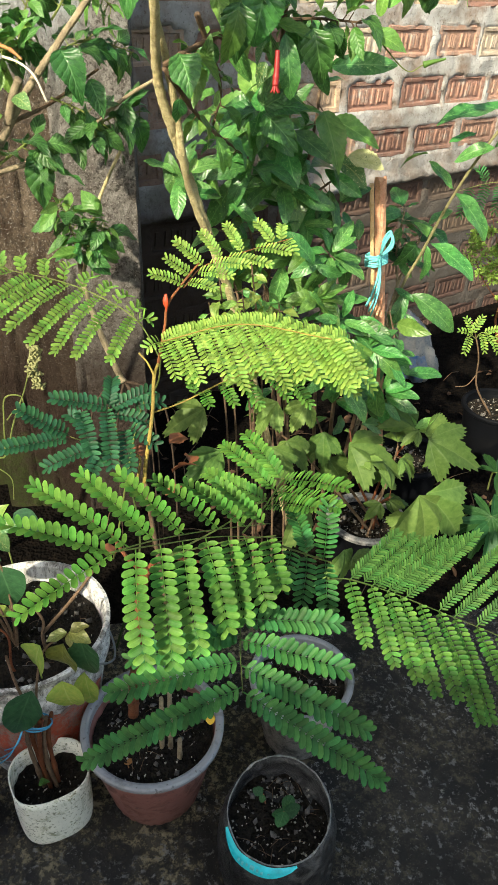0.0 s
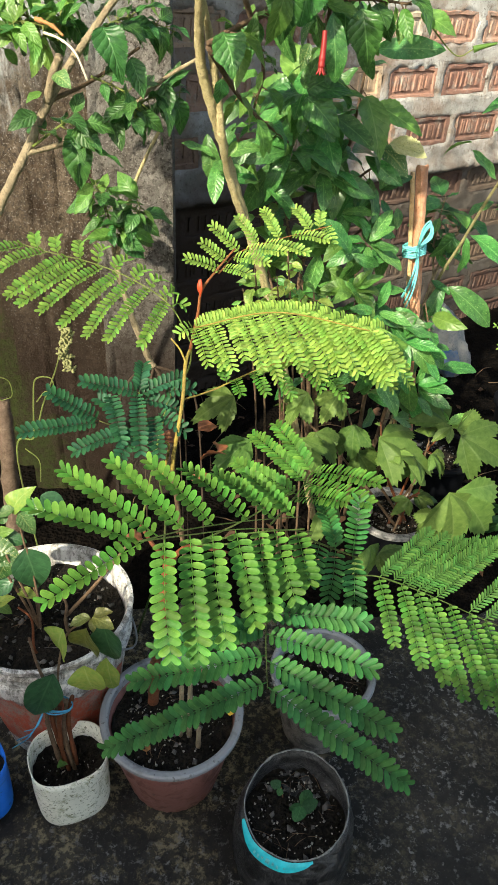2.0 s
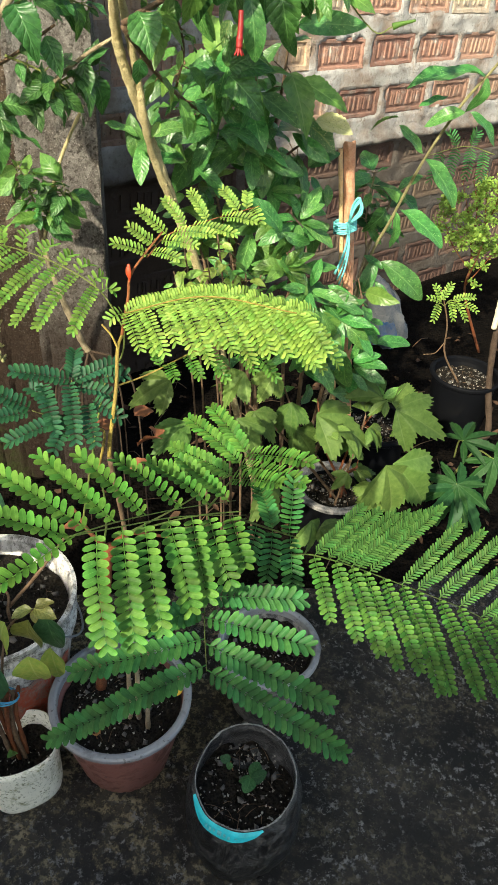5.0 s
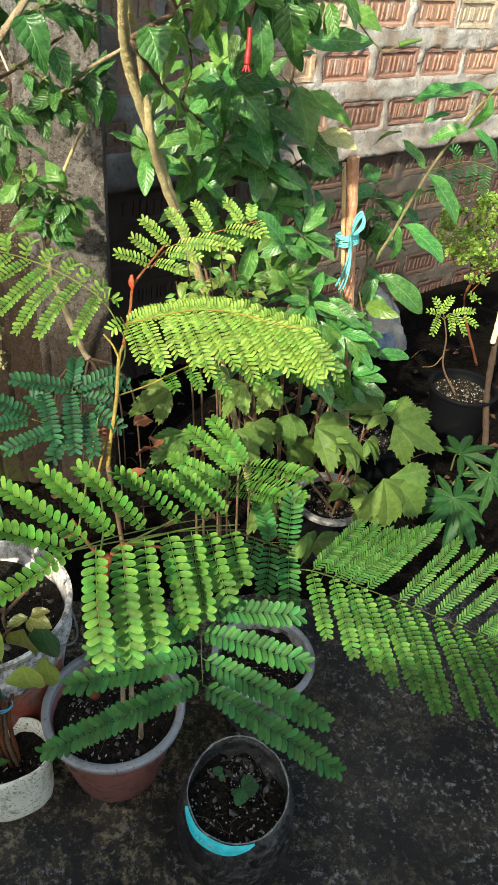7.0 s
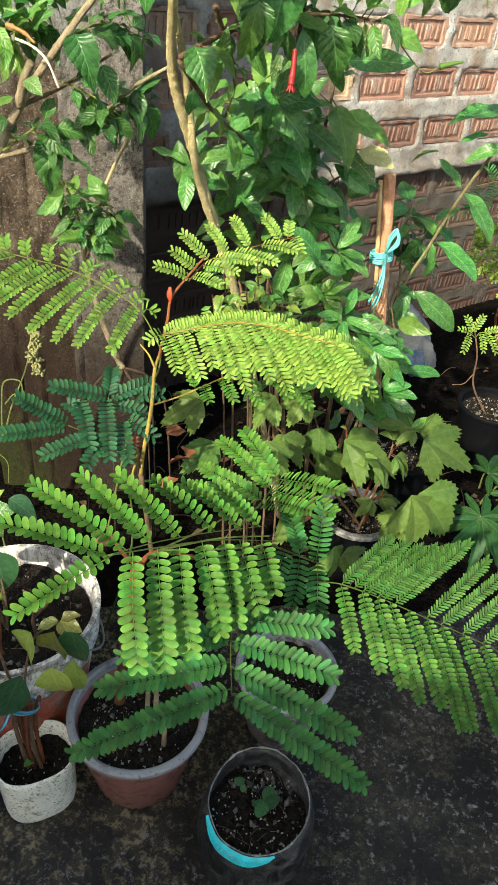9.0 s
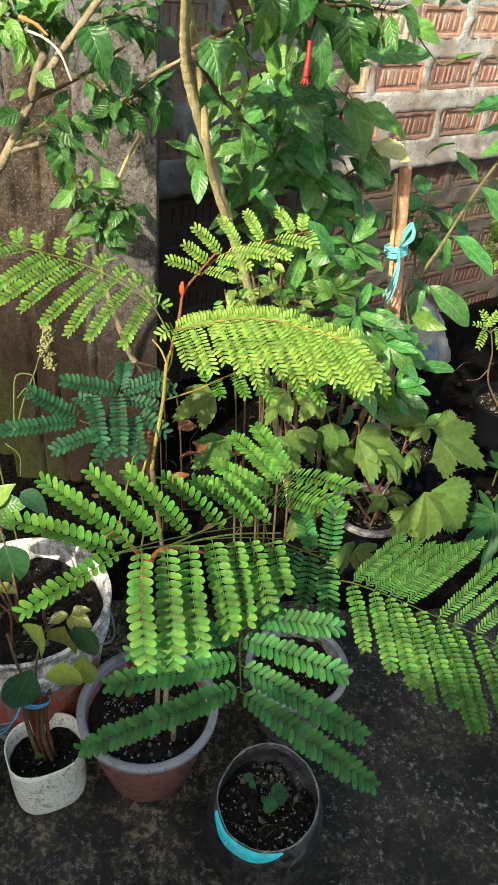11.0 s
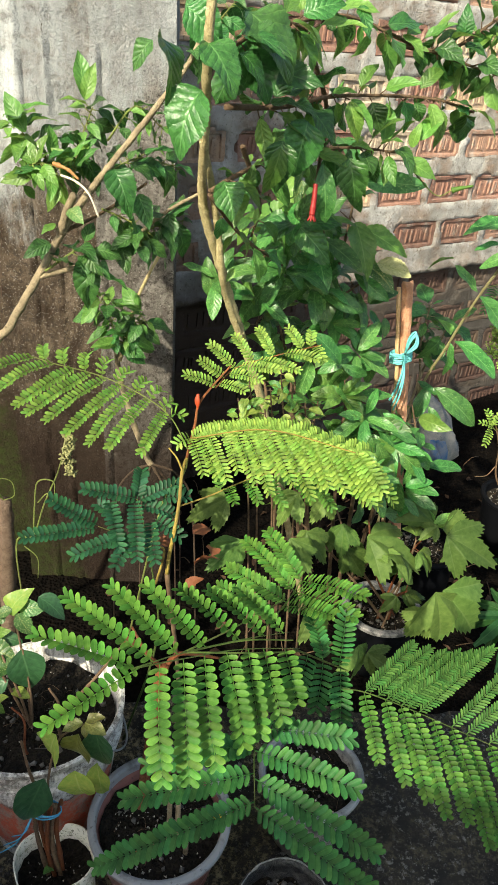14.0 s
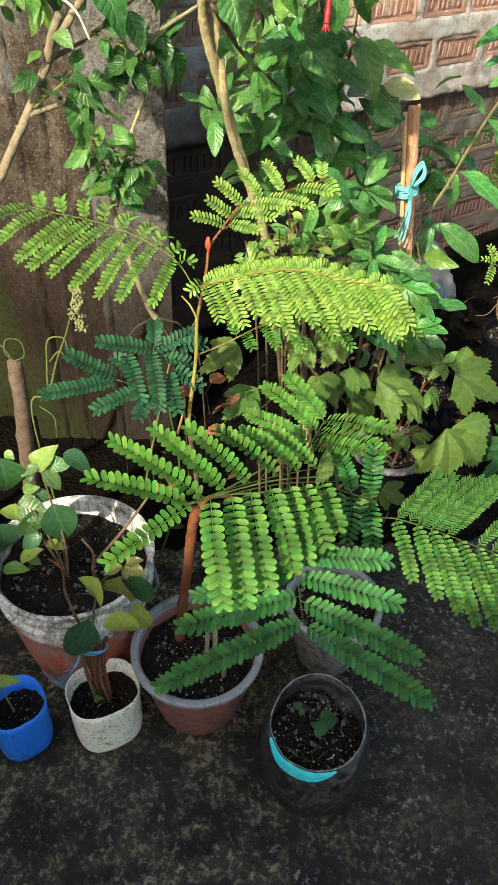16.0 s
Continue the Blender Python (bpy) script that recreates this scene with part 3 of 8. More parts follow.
def box(bm, lo, hi, m=None, bevel=0.0):
    """A box between two corners, moved by m."""
    c = [(x, y, z) for x in (lo[0], hi[0]) for y in (lo[1], hi[1]) for z in (lo[2], hi[2])]
    v = [bm.verts.new((m @ Vector(q)) if m else q) for q in c]
    faces = [bm.faces.new([v[i] for i in f]) for f in ((0, 1, 3, 2), (4, 6, 7, 5), (0, 4, 5, 1), (2, 3, 7, 6), (0, 2, 6, 4), (1, 5, 7, 3))]
    if bevel:
        edges = list({e for f in faces for e in f.edges})
        bmesh.ops.bevel(bm, geom=edges, offset=bevel, segments=2, affect="EDGES")


def pebbles(bm, centre, radius, z, count, lo, hi, rng, rise=0.006):
    """Small uneven stones strewn on a round patch."""
    for _ in range(count):
        a, d = rng.uniform(0, 6.283), radius * math.sqrt(rng.random())
        s = rng.uniform(lo, hi)
        m = Matrix.LocRotScale((centre[0] + d * math.cos(a), centre[1] + d * math.sin(a), z + rng.uniform(0, rise)),
                               Euler([rng.uniform(0, 3) for _ in range(3)]), (s, s * rng.uniform(0.6, 1), s * rng.uniform(0.4, 0.8)))
        c = [bm.verts.new(m @ (Vector(q) * rng.uniform(0.55, 1.25))) for q in ((1, 0, 0), (-1, 0.1, 0), (0.1, 1, 0), (0, -1, 0.1), (0, 0, 1), (0, 0.1, -1))]
        for f in ((0, 2, 4), (2, 1, 4), (1, 3, 4), (3, 0, 4), (2, 0, 5), (1, 2, 5), (3, 1, 5), (0, 3, 5)):
            bm.faces.new([c[i] for i in f])


def soil_disc(bm, centre, radius, z, rng, rough=0.008, rings=9, seg=36):
    prev = [bm.verts.new((centre[0], centre[1], z + rng.uniform(0, rough)))]
    for i in range(1, rings + 1):
        r = radius * i / rings
        ring = [bm.verts.new((centre[0] + r * math.cos(6.2832 * k / seg), centre[1] + r * math.sin(6.2832 * k / seg), z + rng.uniform(-rough, rough))) for k in range(seg)]
        for k in range(seg):
            if len(prev) == 1:
                bm.faces.new((prev[0], ring[k], ring[(k + 1) % seg]))
            else:
                bm.faces.new((prev[k], ring[k], ring[(k + 1) % seg], prev[(k + 1) % seg]))
        prev = ring


# ---- leaves ----
def blade_mesh(name, material, width, rows, teeth, fold, droop, wave, peak=0.4, seed=0, point=1.0):
    """A leaf one unit long along +y, its upper side to +z. width: half-width; peak: where it is widest."""
    rng = random.Random(seed)
    bm = bmesh.new()
    uv = bm.loops.layers.uv.new("UVMap")
    grid, coord = [], {}
    bend, twist = rng.uniform(-0.14, 0.14), rng.uniform(-0.5, 0.5)
    for i in range(rows + 1):
        s = i / rows
        k = s / peak if s < peak else (1 - s) / (1 - peak)
        w = width * (math.sin(k * math.pi / 2) ** (0.75 if s < peak else point)) + 0.004
        row = []
        for j in (-2, -1, 0, 1, 2):
            x = j / 2 * w
            if abs(j) == 2 and teeth and 0 < i < rows:
                x *= 1 + (teeth if i % 2 else -teeth) * rng.uniform(0.5, 1.3)
            z = fold * abs(x) - droop * s * s + wave * (abs(j) / 2) ** 2 * math.sin(s * 11 + (1.3 if j > 0 else 0) + seed) * (1 if 0 < i < rows else 0)
            v = bm.verts.new((x + bend * s * s, s - droop * droop * s * s * 0.5, z + twist * x * s))
            coord[v] = (0.5 + j / 4, s)
            row.append(v)
        grid.append(row)
    for a, b in zip(grid, grid[1:]):
        for j in range(4):
            bm.faces.new((a[j], a[j + 1], b[j + 1], b[j]))
    for f in bm.faces:
        for loop in f.loops:
            loop[uv].uv = coord[loop.vert]
    me = bpy.data.meshes.new(name)
    bm.to_mesh(me)
    bm.free()
    me.materials.append(material)
    me.shade_smooth()
    return me


def lobed_mesh(name, material, lobes, depth, teeth, spread, droop, seed=0, sharp=1.0):
    """A hand-shaped leaf of about unit length along +y, with its lobes round the stalk's end at the origin."""
    rng = random.Random(seed)
    bm = bmesh.new()
    uv = bm.loops.layers.uv.new("UVMap")
    seg, rings, coord = lobes * 16, 4, {}
    mid = bm.verts.new((0, 0, 0))
    coord[mid] = (0.5, 0.0)
    prev = None
    for i in range(1, rings + 1):
        ring = []
        for k in range(seg + 1):
            q = k / seg
            a = (q - 0.5) * spread
            ph = (q * lobes) % 1.0
            peak = (1 - abs(2 * ph - 1)) ** sharp
            length = (1 - 0.45 * abs(2 * q - 1) ** 1.5) * (1 - depth + depth * peak)
            if i == rings:
                length *= 1 + (teeth if k % 2 else -teeth)
            r = length * i / rings
            z = 0.20 * r * (peak - 0.5) * -1 - droop * r * r + 0.05 * r * math.sin(a * 4.0 + seed * 2.0)
            v = bm.verts.new((math.sin(a) * r, math.cos(a) * r, z))
            coord[v] = (ph, 0.15 + 0.8 * i / rings)
            ring.append(v)
        for k in range(seg):
            f = (mid, ring[k + 1], ring[k]) if prev is None else (prev[k], prev[k + 1], ring[k + 1], ring[k])
            bm.faces.new(f)
        prev = ring
    bmesh.ops.recalc_face_normals(bm, faces=bm.faces)
    for f in bm.faces:
        for loop in f.loops:
            loop[uv].uv = coord[loop.vert]
    me = bpy.data.meshes.new(name)
    bm.to_mesh(me)
    bm.free()
    me.materials.append(material)
    me.shade_smooth()
    return me


def family(count, make):
    return [make(i) for i in range(count)]


BLADES = {
    "broad": family(4, lambda i: blade_mesh("leaf", LEAF["hibiscus"], 0.40, 36, 0.045, 0.18, 0.20 + 0.14 * i, 0.060, 0.36, i + 40, 0.85)),
    "cream": family(2, lambda i: blade_mesh("leaf", LEAF["cream"], 0.30, 16, 0.05, 0.25, 0.2 + 0.1 * i, 0.02, 0.42, i + 50, 0.9)),
    "hibiscus": family(7, lambda i: blade_mesh("leaf", LEAF["hibiscus"], 0.25 + 0.012 * i, 32, 0.05, 0.26, 0.16 + 0.11 * i, 0.045, 0.36, i, 0.95)),
    "young": family(4, lambda i: blade_mesh("leaf", LEAF["young"], 0.20 + 0.015 * i, 24, 0.05, 0.35, 0.15 + 0.14 * i, 0.03, 0.42, i + 5, 0.95)),
    "lance": family(7, lambda i: blade_mesh("leaf", LEAF["lance"], 0.165 + 0.012 * (i % 4), 22, 0.012, 0.24, 0.14 + 0.11 * i, 0.030, 0.58, i + 9, 0.72)),
    "variegated": family(2, lambda i: blade_mesh("leaf", LEAF["variegated"], 0.28, 16, 0.05, 0.25, 0.25 + 0.1 * i, 0.02, 0.4, i + 14, 0.9)),
    "mallow": family(5, lambda i: lobed_mesh("leaf", LEAF["mallow"], 3, 0.24 + 0.045 * i, 0.050, 2.1 + 0.22 * i, 0.22 + 0.14 * i, i, 0.9)),
    "papaya": family(2, lambda i: lobed_mesh("leaf", LEAF["papaya"], 7, 0.66, 0.05, 4.9, 0.18 + 0.12 * i, i, 1.05)),
    "bronze": family(3, lambda i: blade_mesh("leaf", LEAF["bronze"], 0.30, 14, 0.0, 0.32, 0.28 + 0.14 * i, 0.03, 0.38, i + 20, 0.8)),
    "heart": family(3, lambda i: blade_mesh("leaf", LEAF["heart"], 0.30, 14, 0.0, 0.3, 0.26 + 0.12 * i, 0.02, 0.34, i + 25, 0.8)),
    "deep": family(3, lambda i: blade_mesh("leaf", LEAF["deep"], 0.30, 14, 0.02, 0.2, 0.2 + 0.1 * i, 0.03, 0.42, i + 70, 0.6)),
    "olive": family(3, lambda i: blade_mesh("leaf", LEAF["olive"], 0.30, 14, 0.0, 0.34, 0.30 + 0.15 * i, 0.05, 0.40, i + 30, 0.8)),
}
leaf_rng = random.Random(11)


def leaf(plant, sort, base, tip, face=(0, -0.5, 0.85), label="", wide=1.0):
    """One leaf on a plant, from its stalk's end to its tip, its upper side turned towards face."""
    base, tip = Vector(base), Vector(tip)
    heart = base.lerp(tip, 0.5)
    if 0.215 < heart.x < 0.31 and 1.15 < heart.y < 1.70 and 0.76 < heart.z < 1.22 and sort in ("lance", "young", "hibiscus", "broad"):
        return None   # open space about the stake
    face = Vector(face) + Vector([leaf_rng.uniform(-0.42, 0.42) for _ in range(3)])
    y = tip - base
    size = y.length
    y.normalize()
    z = Vector(face)
    z = (z - y * z.dot(y)).normalized()
    x = y.cross(z)
    m = Matrix((x, y, z)).transposed().to_4x4()
    ob = new("leaf", leaf_rng.choice(BLADES[sort]))
    adopt(ob, plant)
    ob.matrix_basis = Matrix.Translation(base) @ m @ Matrix.Diagonal((size * wide, size, size, 1))
    return tagged(ob, label)


def rosette(plant, sort, hub, count, size, axis=(0, -0.35, 0.9), spread=1.15, droop=0.35, seed=0):
    """A whorl of leaves round the end of a shoot, the outer ones hanging."""
    rng = random.Random(seed)
    hub, axis = Vector(hub), Vector(axis).normalized()
    side = axis.orthogonal().normalized()
    up = axis.cross(side)
    for i in range(count):
        a = 2 * math.pi * i / count * 1.618 * 2 + rng.uniform(-0.25, 0.25)
        open_by = spread * (0.45 + 0.55 * (i + 1) / count)
        out = side * math.cos(a) + up * math.sin(a)
        way = (axis * math.cos(open_by) + out * math.sin(open_by) + Vector((0, 0, -droop * (i + 1) / count))).normalized()
        ln = size * (0.6 + 0.45 * (i + 1) / count) * rng.uniform(0.85, 1.12)
        leaf(plant, sort, hub + way * 0.01, hub + way * (0.01 + ln), axis * 0.9 + Vector((0, -0.3, 0.25)))


def leafy_stem(plant, name, material, points, r0, r1, sort, count, size, start=0.25, rng=leaf_rng, stalk=0.25, lift=0.3, label="", knots=0.06, steps=8, face_bias=(0, -0.35, 0.6)):
    """A stem through the points, as one part, with leaves set round its upper stretch."""
    bm = bmesh.new()
    path = tube(bm, points, r0, r1, 7, steps, knots, rng)
    spots = []
    for i in range(count):
        q = start + (1 - start) * (i + rng.uniform(0.0, 0.8)) / count
        k = min(len(path) - 2, int(q * (len(path) - 1)))
        p = path[k].lerp(path[k + 1], rng.random())
        d = (path[k + 1] - path[k]).normalized()
        a = i * 2.4 + rng.uniform(-0.5, 0.5)
        side = d.orthogonal().normalized()
        out = math.cos(a) * side + math.sin(a) * d.cross(side)
        way = (out + d * rng.uniform(0.1, 0.7) + Vector((0, 0, rng.uniform(-0.55, lift)))).normalized()
        s = size * rng.choice((0.42, 0.6, 0.8, 0.95, 1.1, 1.2)) * rng.uniform(0.9, 1.1)
        b = p + way * s * stalk
        tube(bm, [p, b], 0.0014, 0.0011, 4, 1)
        face = Vector(face_bias) + Vector((rng.uniform(-0.5, 0.5), rng.uniform(-0.4, 0.3), rng.uniform(0, 0.6)))
        spots.append((b, b + (way + Vector((0, 0, -0.25))).normalized() * s, face))
    ob = part(name, bm, material, plant, label)
    for b, t, f in spots:
        leaf(plant, sort if isinstance(sort, str) else rng.choice(sort), b, t, f)
    return path


LEAFLET = ((0.0, 0.0), (0.05, 0.26), (0.30, 0.38), (0.72, 0.40), (0.93, 0.27), (1.0, 0.0), (0.93, -0.27), (0.72, -0.40), (0.30, -0.38), (0.05, -0.26))


def pinna(parent, material, base, tip, face, pairs, length, width, sag, stem_mat, rng, lean=0.42, curl=0.45, fold=0.0):
    """One side-branch of a feathered leaf: a thin stalk with pairs of oblong leaflets."""
    base, tip, face = Vector(base), Vector(tip), Vector(face).normalized()
    bm = bmesh.new()
    uv = bm.loops.layers.uv.new("UVMap")
    mid = base.lerp(tip, 0.5) + face * sag
    path = smooth_path([base, mid, tip], 8)
    tube(bm, [base - face * 0.001, mid - face * 0.001, tip - face * 0.001], 0.0008, 0.0004, 4, 6)
    total = len(path) - 1
    for i in range(pairs):
        q = (i + 0.7) / (pairs + 0.2)
        k = min(total - 1, int(q * total))
        p = path[k].lerp(path[k + 1], q * total - k)
        d = (path[k + 1] - path[k]).normalized()
        n = (face - d * face.dot(d)).normalized()
        side = d.cross(n)
        ends = min(1.0, 0.66 + 1.8 * q) * min(1.0, 0.82 + 1.4 * (1 - q))
        for sgn in (-1, 1):
            ln = 1.12 * length * ends * rng.uniform(0.88, 1.08)
            wd = 1.0 * width * ends * rng.uniform(0.90, 1.08)
            u = (side * sgn + d * (lean + 2.2 * max(0.0, q - 0.82) / 0.18 * lean) + n * (fold + rng.uniform(0.32, 0.62))).normalized()
            w = (d - u * d.dot(u)).normalized()
            nn = u.cross(w) if u.cross(w).dot(n) > 0 else w.cross(u)
            tilt = rng.uniform(0.10, 0.38)
            w = (w + nn * tilt).normalized()
            o = p + u * 0.0004
            ring = [bm.verts.new(o + u * (a * ln) + w * (b * wd) + nn * ((abs(b) * 0.25 - curl * a * a * 0.5) * wd)) for a, b in LEAFLET]
            heart = bm.verts.new(o + u * (0.5 * ln) - nn * (0.10 * wd + curl * 0.125 * wd))
            for j in range(len(ring)):
                f = bm.faces.new((heart, ring[j], ring[(j + 1) % len(ring)]))
                for loop in f.loops:
                    if loop.vert is heart:
                        loop[uv].uv = (0.5, 0.5)
                    else:
                        a, b = LEAFLET[j if loop.vert is ring[j] else (j + 1) % len(ring)]
                        loop[uv].uv = (0.5 + b * 1.08, a)
    return part("pinna", bm, material, parent)


def feather_leaf(plant, rachis, material, stem_mat, pinnae, face, length=0.021, width=0.0105, pitch=0.0098, sag=0.012, thick=0.0013, seed=0, label="", lean=0.62, fold=0.0):
    """A doubly feathered leaf: its rachis is the part, each pinna (base, tip) a piece of it."""
    rng = random.Random(seed)
    bm = bmesh.new()
    spine = tube(bm, [Vector(q) - Vector((0, -0.002, 0.003)) for q in rachis], thick * 1.3, thick * 0.8, 6, 8)
    ob = part("leaf", bm, stem_mat, plant, label)
    for item in pinnae:
        base, tip = Vector(item[0]), Vector(item[1])
        near_by = min(spine, key=lambda q: (q - base).length)
        if (near_by - base).length < 0.03:
            base = base.lerp(near_by, 0.8)
        n = max(4, round((tip - base).length / pitch))
        f = Vector(item[2]) if len(item) > 2 else Vector(face)
        f = f + Vector((rng.uniform(-0.16, 0.16), rng.uniform(-0.14, 0.14), 0))
        pinna(ob, material, base, tip, f, n, length, width, sag * rng.uniform(0.5, 1.4), stem_mat, rng, lean if len(item) < 3 or lean != 0.62 else 0.42, fold=fold)
    return ob

# ---- the setting ----
def ground():
    bm = bmesh.new()
    n, half = 60, 1.8
    near = {}
    for i in range(n + 1):
        for j in range(n + 1):
            x, y = -half + 2 * half * i / n, -0.4 + 2 * half * j / n
            z = 0.004 * noise.noise((x * 5, y * 5, 0)) - 0.004
            near[i, j] = bm.verts.new((x, y, z))
    for i in range(n):
        for j in range(n):
            bm.faces.new((near[i, j], near[i + 1, j], near[i + 1, j + 1], near[i, j + 1]))
    edge = [near[i, 0] for i in range(n)] + [near[n, j] for j in range(n)] + [near[i, n] for i in range(n, 0, -1)] + [near[0, j] for j in range(n, 0, -1)]
    far = [bm.verts.new(((v.co.x) * 40, (v.co.y - 1.4) * 40 + 1.4, -0.004)) for v in edge]
    for k in range(len(edge)):
        m = (k + 1) % len(edge)
        bm.faces.new((edge[m], edge[k], far[k], far[m]))
    bmesh.ops.recalc_face_normals(bm, faces=bm.faces)
    return tagged(part("ground", bm, GROUND), "dark wet mossy concrete yard floor with grit", "ground", kind="structure")


ground()

# The brick wall runs at a slant: near on the left, farther off on the right.
WALL_TURN = 37.48
WALL_AT = Vector((0.500, 2.886, 0.0))
WALL = Matrix.Translation(WALL_AT) @ Matrix.Rotation(radians(WALL_TURN), 4, "Z")   # x along the wall, -y out of its face
wall_back = new("wall_back")
wall_back.matrix_world = WALL
tagged(wall_back, "old brick wall with thick grey mortar joints, base toned dark for damp and shade", "wall", kind="structure")


def courses():
    """Where the bricks lie along the wall: (x, z, set back, turn)."""
    rng = random.Random(5)
    rows = [(0.012, 0.13, 0.258), (0.17, 0.0, 0.258), (0.33, 0.125, 0.262), (0.485, -0.02, 0.262), (0.640, 0.10, 0.262), (0.855, -0.05, 0.270), (1.018, 0.098, 0.258), (1.180, 0.0, 0.258)]
    rows += [(1.180 + 0.163 * k, 0.12 * (k % 2), 0.258) for k in range(1, 5)]
    out = []
    for z, x0, pitch in rows:
        for i in range(-6, 12):
            x = x0 + pitch * i + rng.uniform(-0.010, 0.010)
            if -1.15 < x < 2.6:
                out.append((x, z + rng.uniform(-0.005, 0.005), (0.012 if z < 0.7 else 0.0) + rng.uniform(-0.003, 0.003), rng.uniform(-1.2, 1.2)))
    return out


COURSES = courses()


def wall_slab():
    """The mortar of the wall, smeared over the bricks' edges, with a rough lip along one joint."""
    bm = bmesh.new()
    nx, nz, x0, x1, top = 310, 150, -1.25, 2.8, 1.95
    holes = collections.defaultdict(list)
    for x, z, back, _ in COURSES:
        holes[round(z / 0.16)].append((x, z, back))
        holes[round(z / 0.16) + 1].append((x, z, back))
        holes[round(z / 0.16) - 1].append((x, z, back))
    grid = []
    for j in range(nz + 1):
        row = []
        for i in range(nx + 1):
            x, z = x0 + (x1 - x0) * i / nx, top * j / nz - 0.02
            wav = 0.010 * noise.noise((x * 20, z * 20, 9.0))
            y = -0.009 + 0.006 * noise.noise((x * 14, z * 14, 1.0)) + 0.004 * noise.noise((x * 40, z * 40, 4.0))
            if z < 0.70:
                y += 0.014
            for bx, bz, back in holes[round(z / 0.16)]:
                if abs(x - bx) < 0.106 + wav and abs(z - bz) < 0.043 + wav * 0.7:
                    y = 0.016 + back
            lip = z - (0.716 + 0.010 * noise.noise((x * 16, 3.0, 0.0)) + 0.006 * noise.noise((x * 50, 8.0, 0.0)))
            y -= (0.030 if y < 0.01 else 0.05) * math.exp(-(lip / 0.020) ** 2) * (0.9 + 0.5 * noise.noise((x * 30, z * 30, 2.0)))
            row.append(bm.verts.new((x, y, z)))
        grid.append(row)
    for a, b in zip(grid, grid[1:]):
        for i in range(nx):
            bm.faces.new((a[i], a[i + 1], b[i + 1], b[i]))
    rim = [grid[0][i] for i in range(nx)] + [grid[j][nx] for j in range(nz)] + [grid[nz][i] for i in range(nx, 0, -1)] + [grid[j][0] for j in range(nz, 0, -1)]
    back = [bm.verts.new((v.co.x, 0.23, v.co.z)) for v in rim]
    for k in range(len(rim)):
        m = (k + 1) % len(rim)
        bm.faces.new((rim[m], rim[k], back[k], back[m]))
    bm.faces.new(back)
    me = bpy.data.meshes.new("mortar")
    bm.to_mesh(me)
    bm.free()
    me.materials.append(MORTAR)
    me.shade_smooth()
    ob = new("mortar", me)
    ob.parent = wall_back


wall_slab()


def brick_mesh(seed):
    """A pressed brick laid on edge: a shallow sunk panel in its worn face, with raised blocks of bars across it."""
    rng = random.Random(seed)
    bm = bmesh.new()
    w, h, d = 0.114, 0.051, 0.05
    pw, ph, sink = 0.097 + rng.uniform(-0.004, 0.004), 0.035 + rng.uniform(-0.003, 0.003), 0.0065

    def ring(x, z, y, jit=0.0):
        out = []
        for k in range(28):
            a = 2 * math.pi * (k + 0.5) / 28
            cs, sn = math.cos(a), math.sin(a)
            f = 1 / max(abs(cs), abs(sn))
            px, pz = max(-1, min(1, cs * f * 1.0)), max(-1, min(1, sn * f * 1.0))
            out.append(bm.verts.new((px * x + rng.uniform(-jit, jit), y + rng.uniform(-jit, jit) * 0.6, pz * z + rng.uniform(-jit, jit))))
        return out
    rings = [ring(w, h, d), ring(w, h, 0.005, 0.003), ring(w - 0.005, h - 0.004, -0.001, 0.003), ring(pw, ph, 0.0, 0.002), ring(pw - 0.003, ph - 0.003, sink, 0.0008)]
    for a, b in zip(rings, rings[1:]):
        for k in range(28):
            bm.faces.new((a[k], a[(k + 1) % 28], b[(k + 1) % 28], b[k]))
    bm.faces.new(rings[-1])

    def bar(x0, z0, x1, z1, wide):
        top = sink - 0.0055 * rng.uniform(0.8, 1.05)
        p, q = Vector((x0, 0, z0)), Vector((x1, 0, z1))
        along = (q - p).normalized()
        side = Vector((along.z, 0, -along.x)) * wide
        v = [bm.verts.new((c.x, top, c.z)) for c in (p - side, q - side, q + side, p + side)]
        u = [bm.verts.new((c.x, sink + 0.0005, c.z)) for c in (p - side * 1.35 - along * 0.001, q - side * 1.35 + along * 0.001, q + side * 1.35 + along * 0.001, p + side * 1.35 - along * 0.001)]
        bm.faces.new(v)
        for k in range(4):
            bm.faces.new((u[k], u[(k + 1) % 4], v[(k + 1) % 4], v[k]))

    step = (2 * pw - 0.026) / 6
    for i in range(6):
        x, t = -pw + 0.013 + step * (i + 0.5), ph * 0.66
        lean = 0.0015
        for k in range(rng.choice((1, 2, 2, 3))):
            q = x + step * rng.uniform(-0.30, 0.30)
            bar(q - lean, -t * rng.uniform(0.7, 1.0), q + lean, t * rng.uniform(0.7, 1.0), rng.choice((0.0022, 0.0030, 0.0046)))
    bmesh.ops.recalc_face_normals(bm, faces=bm.faces)
    me = bpy.data.meshes.new("brick")
    bm.to_mesh(me)
    bm.free()
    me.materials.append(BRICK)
    return me


def lay_bricks():
    rng = random.Random(6)
    kinds = [brick_mesh(i) for i in range(6)]
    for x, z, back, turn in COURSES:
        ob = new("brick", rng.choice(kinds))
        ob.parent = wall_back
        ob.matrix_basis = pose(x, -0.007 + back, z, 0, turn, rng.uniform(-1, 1))


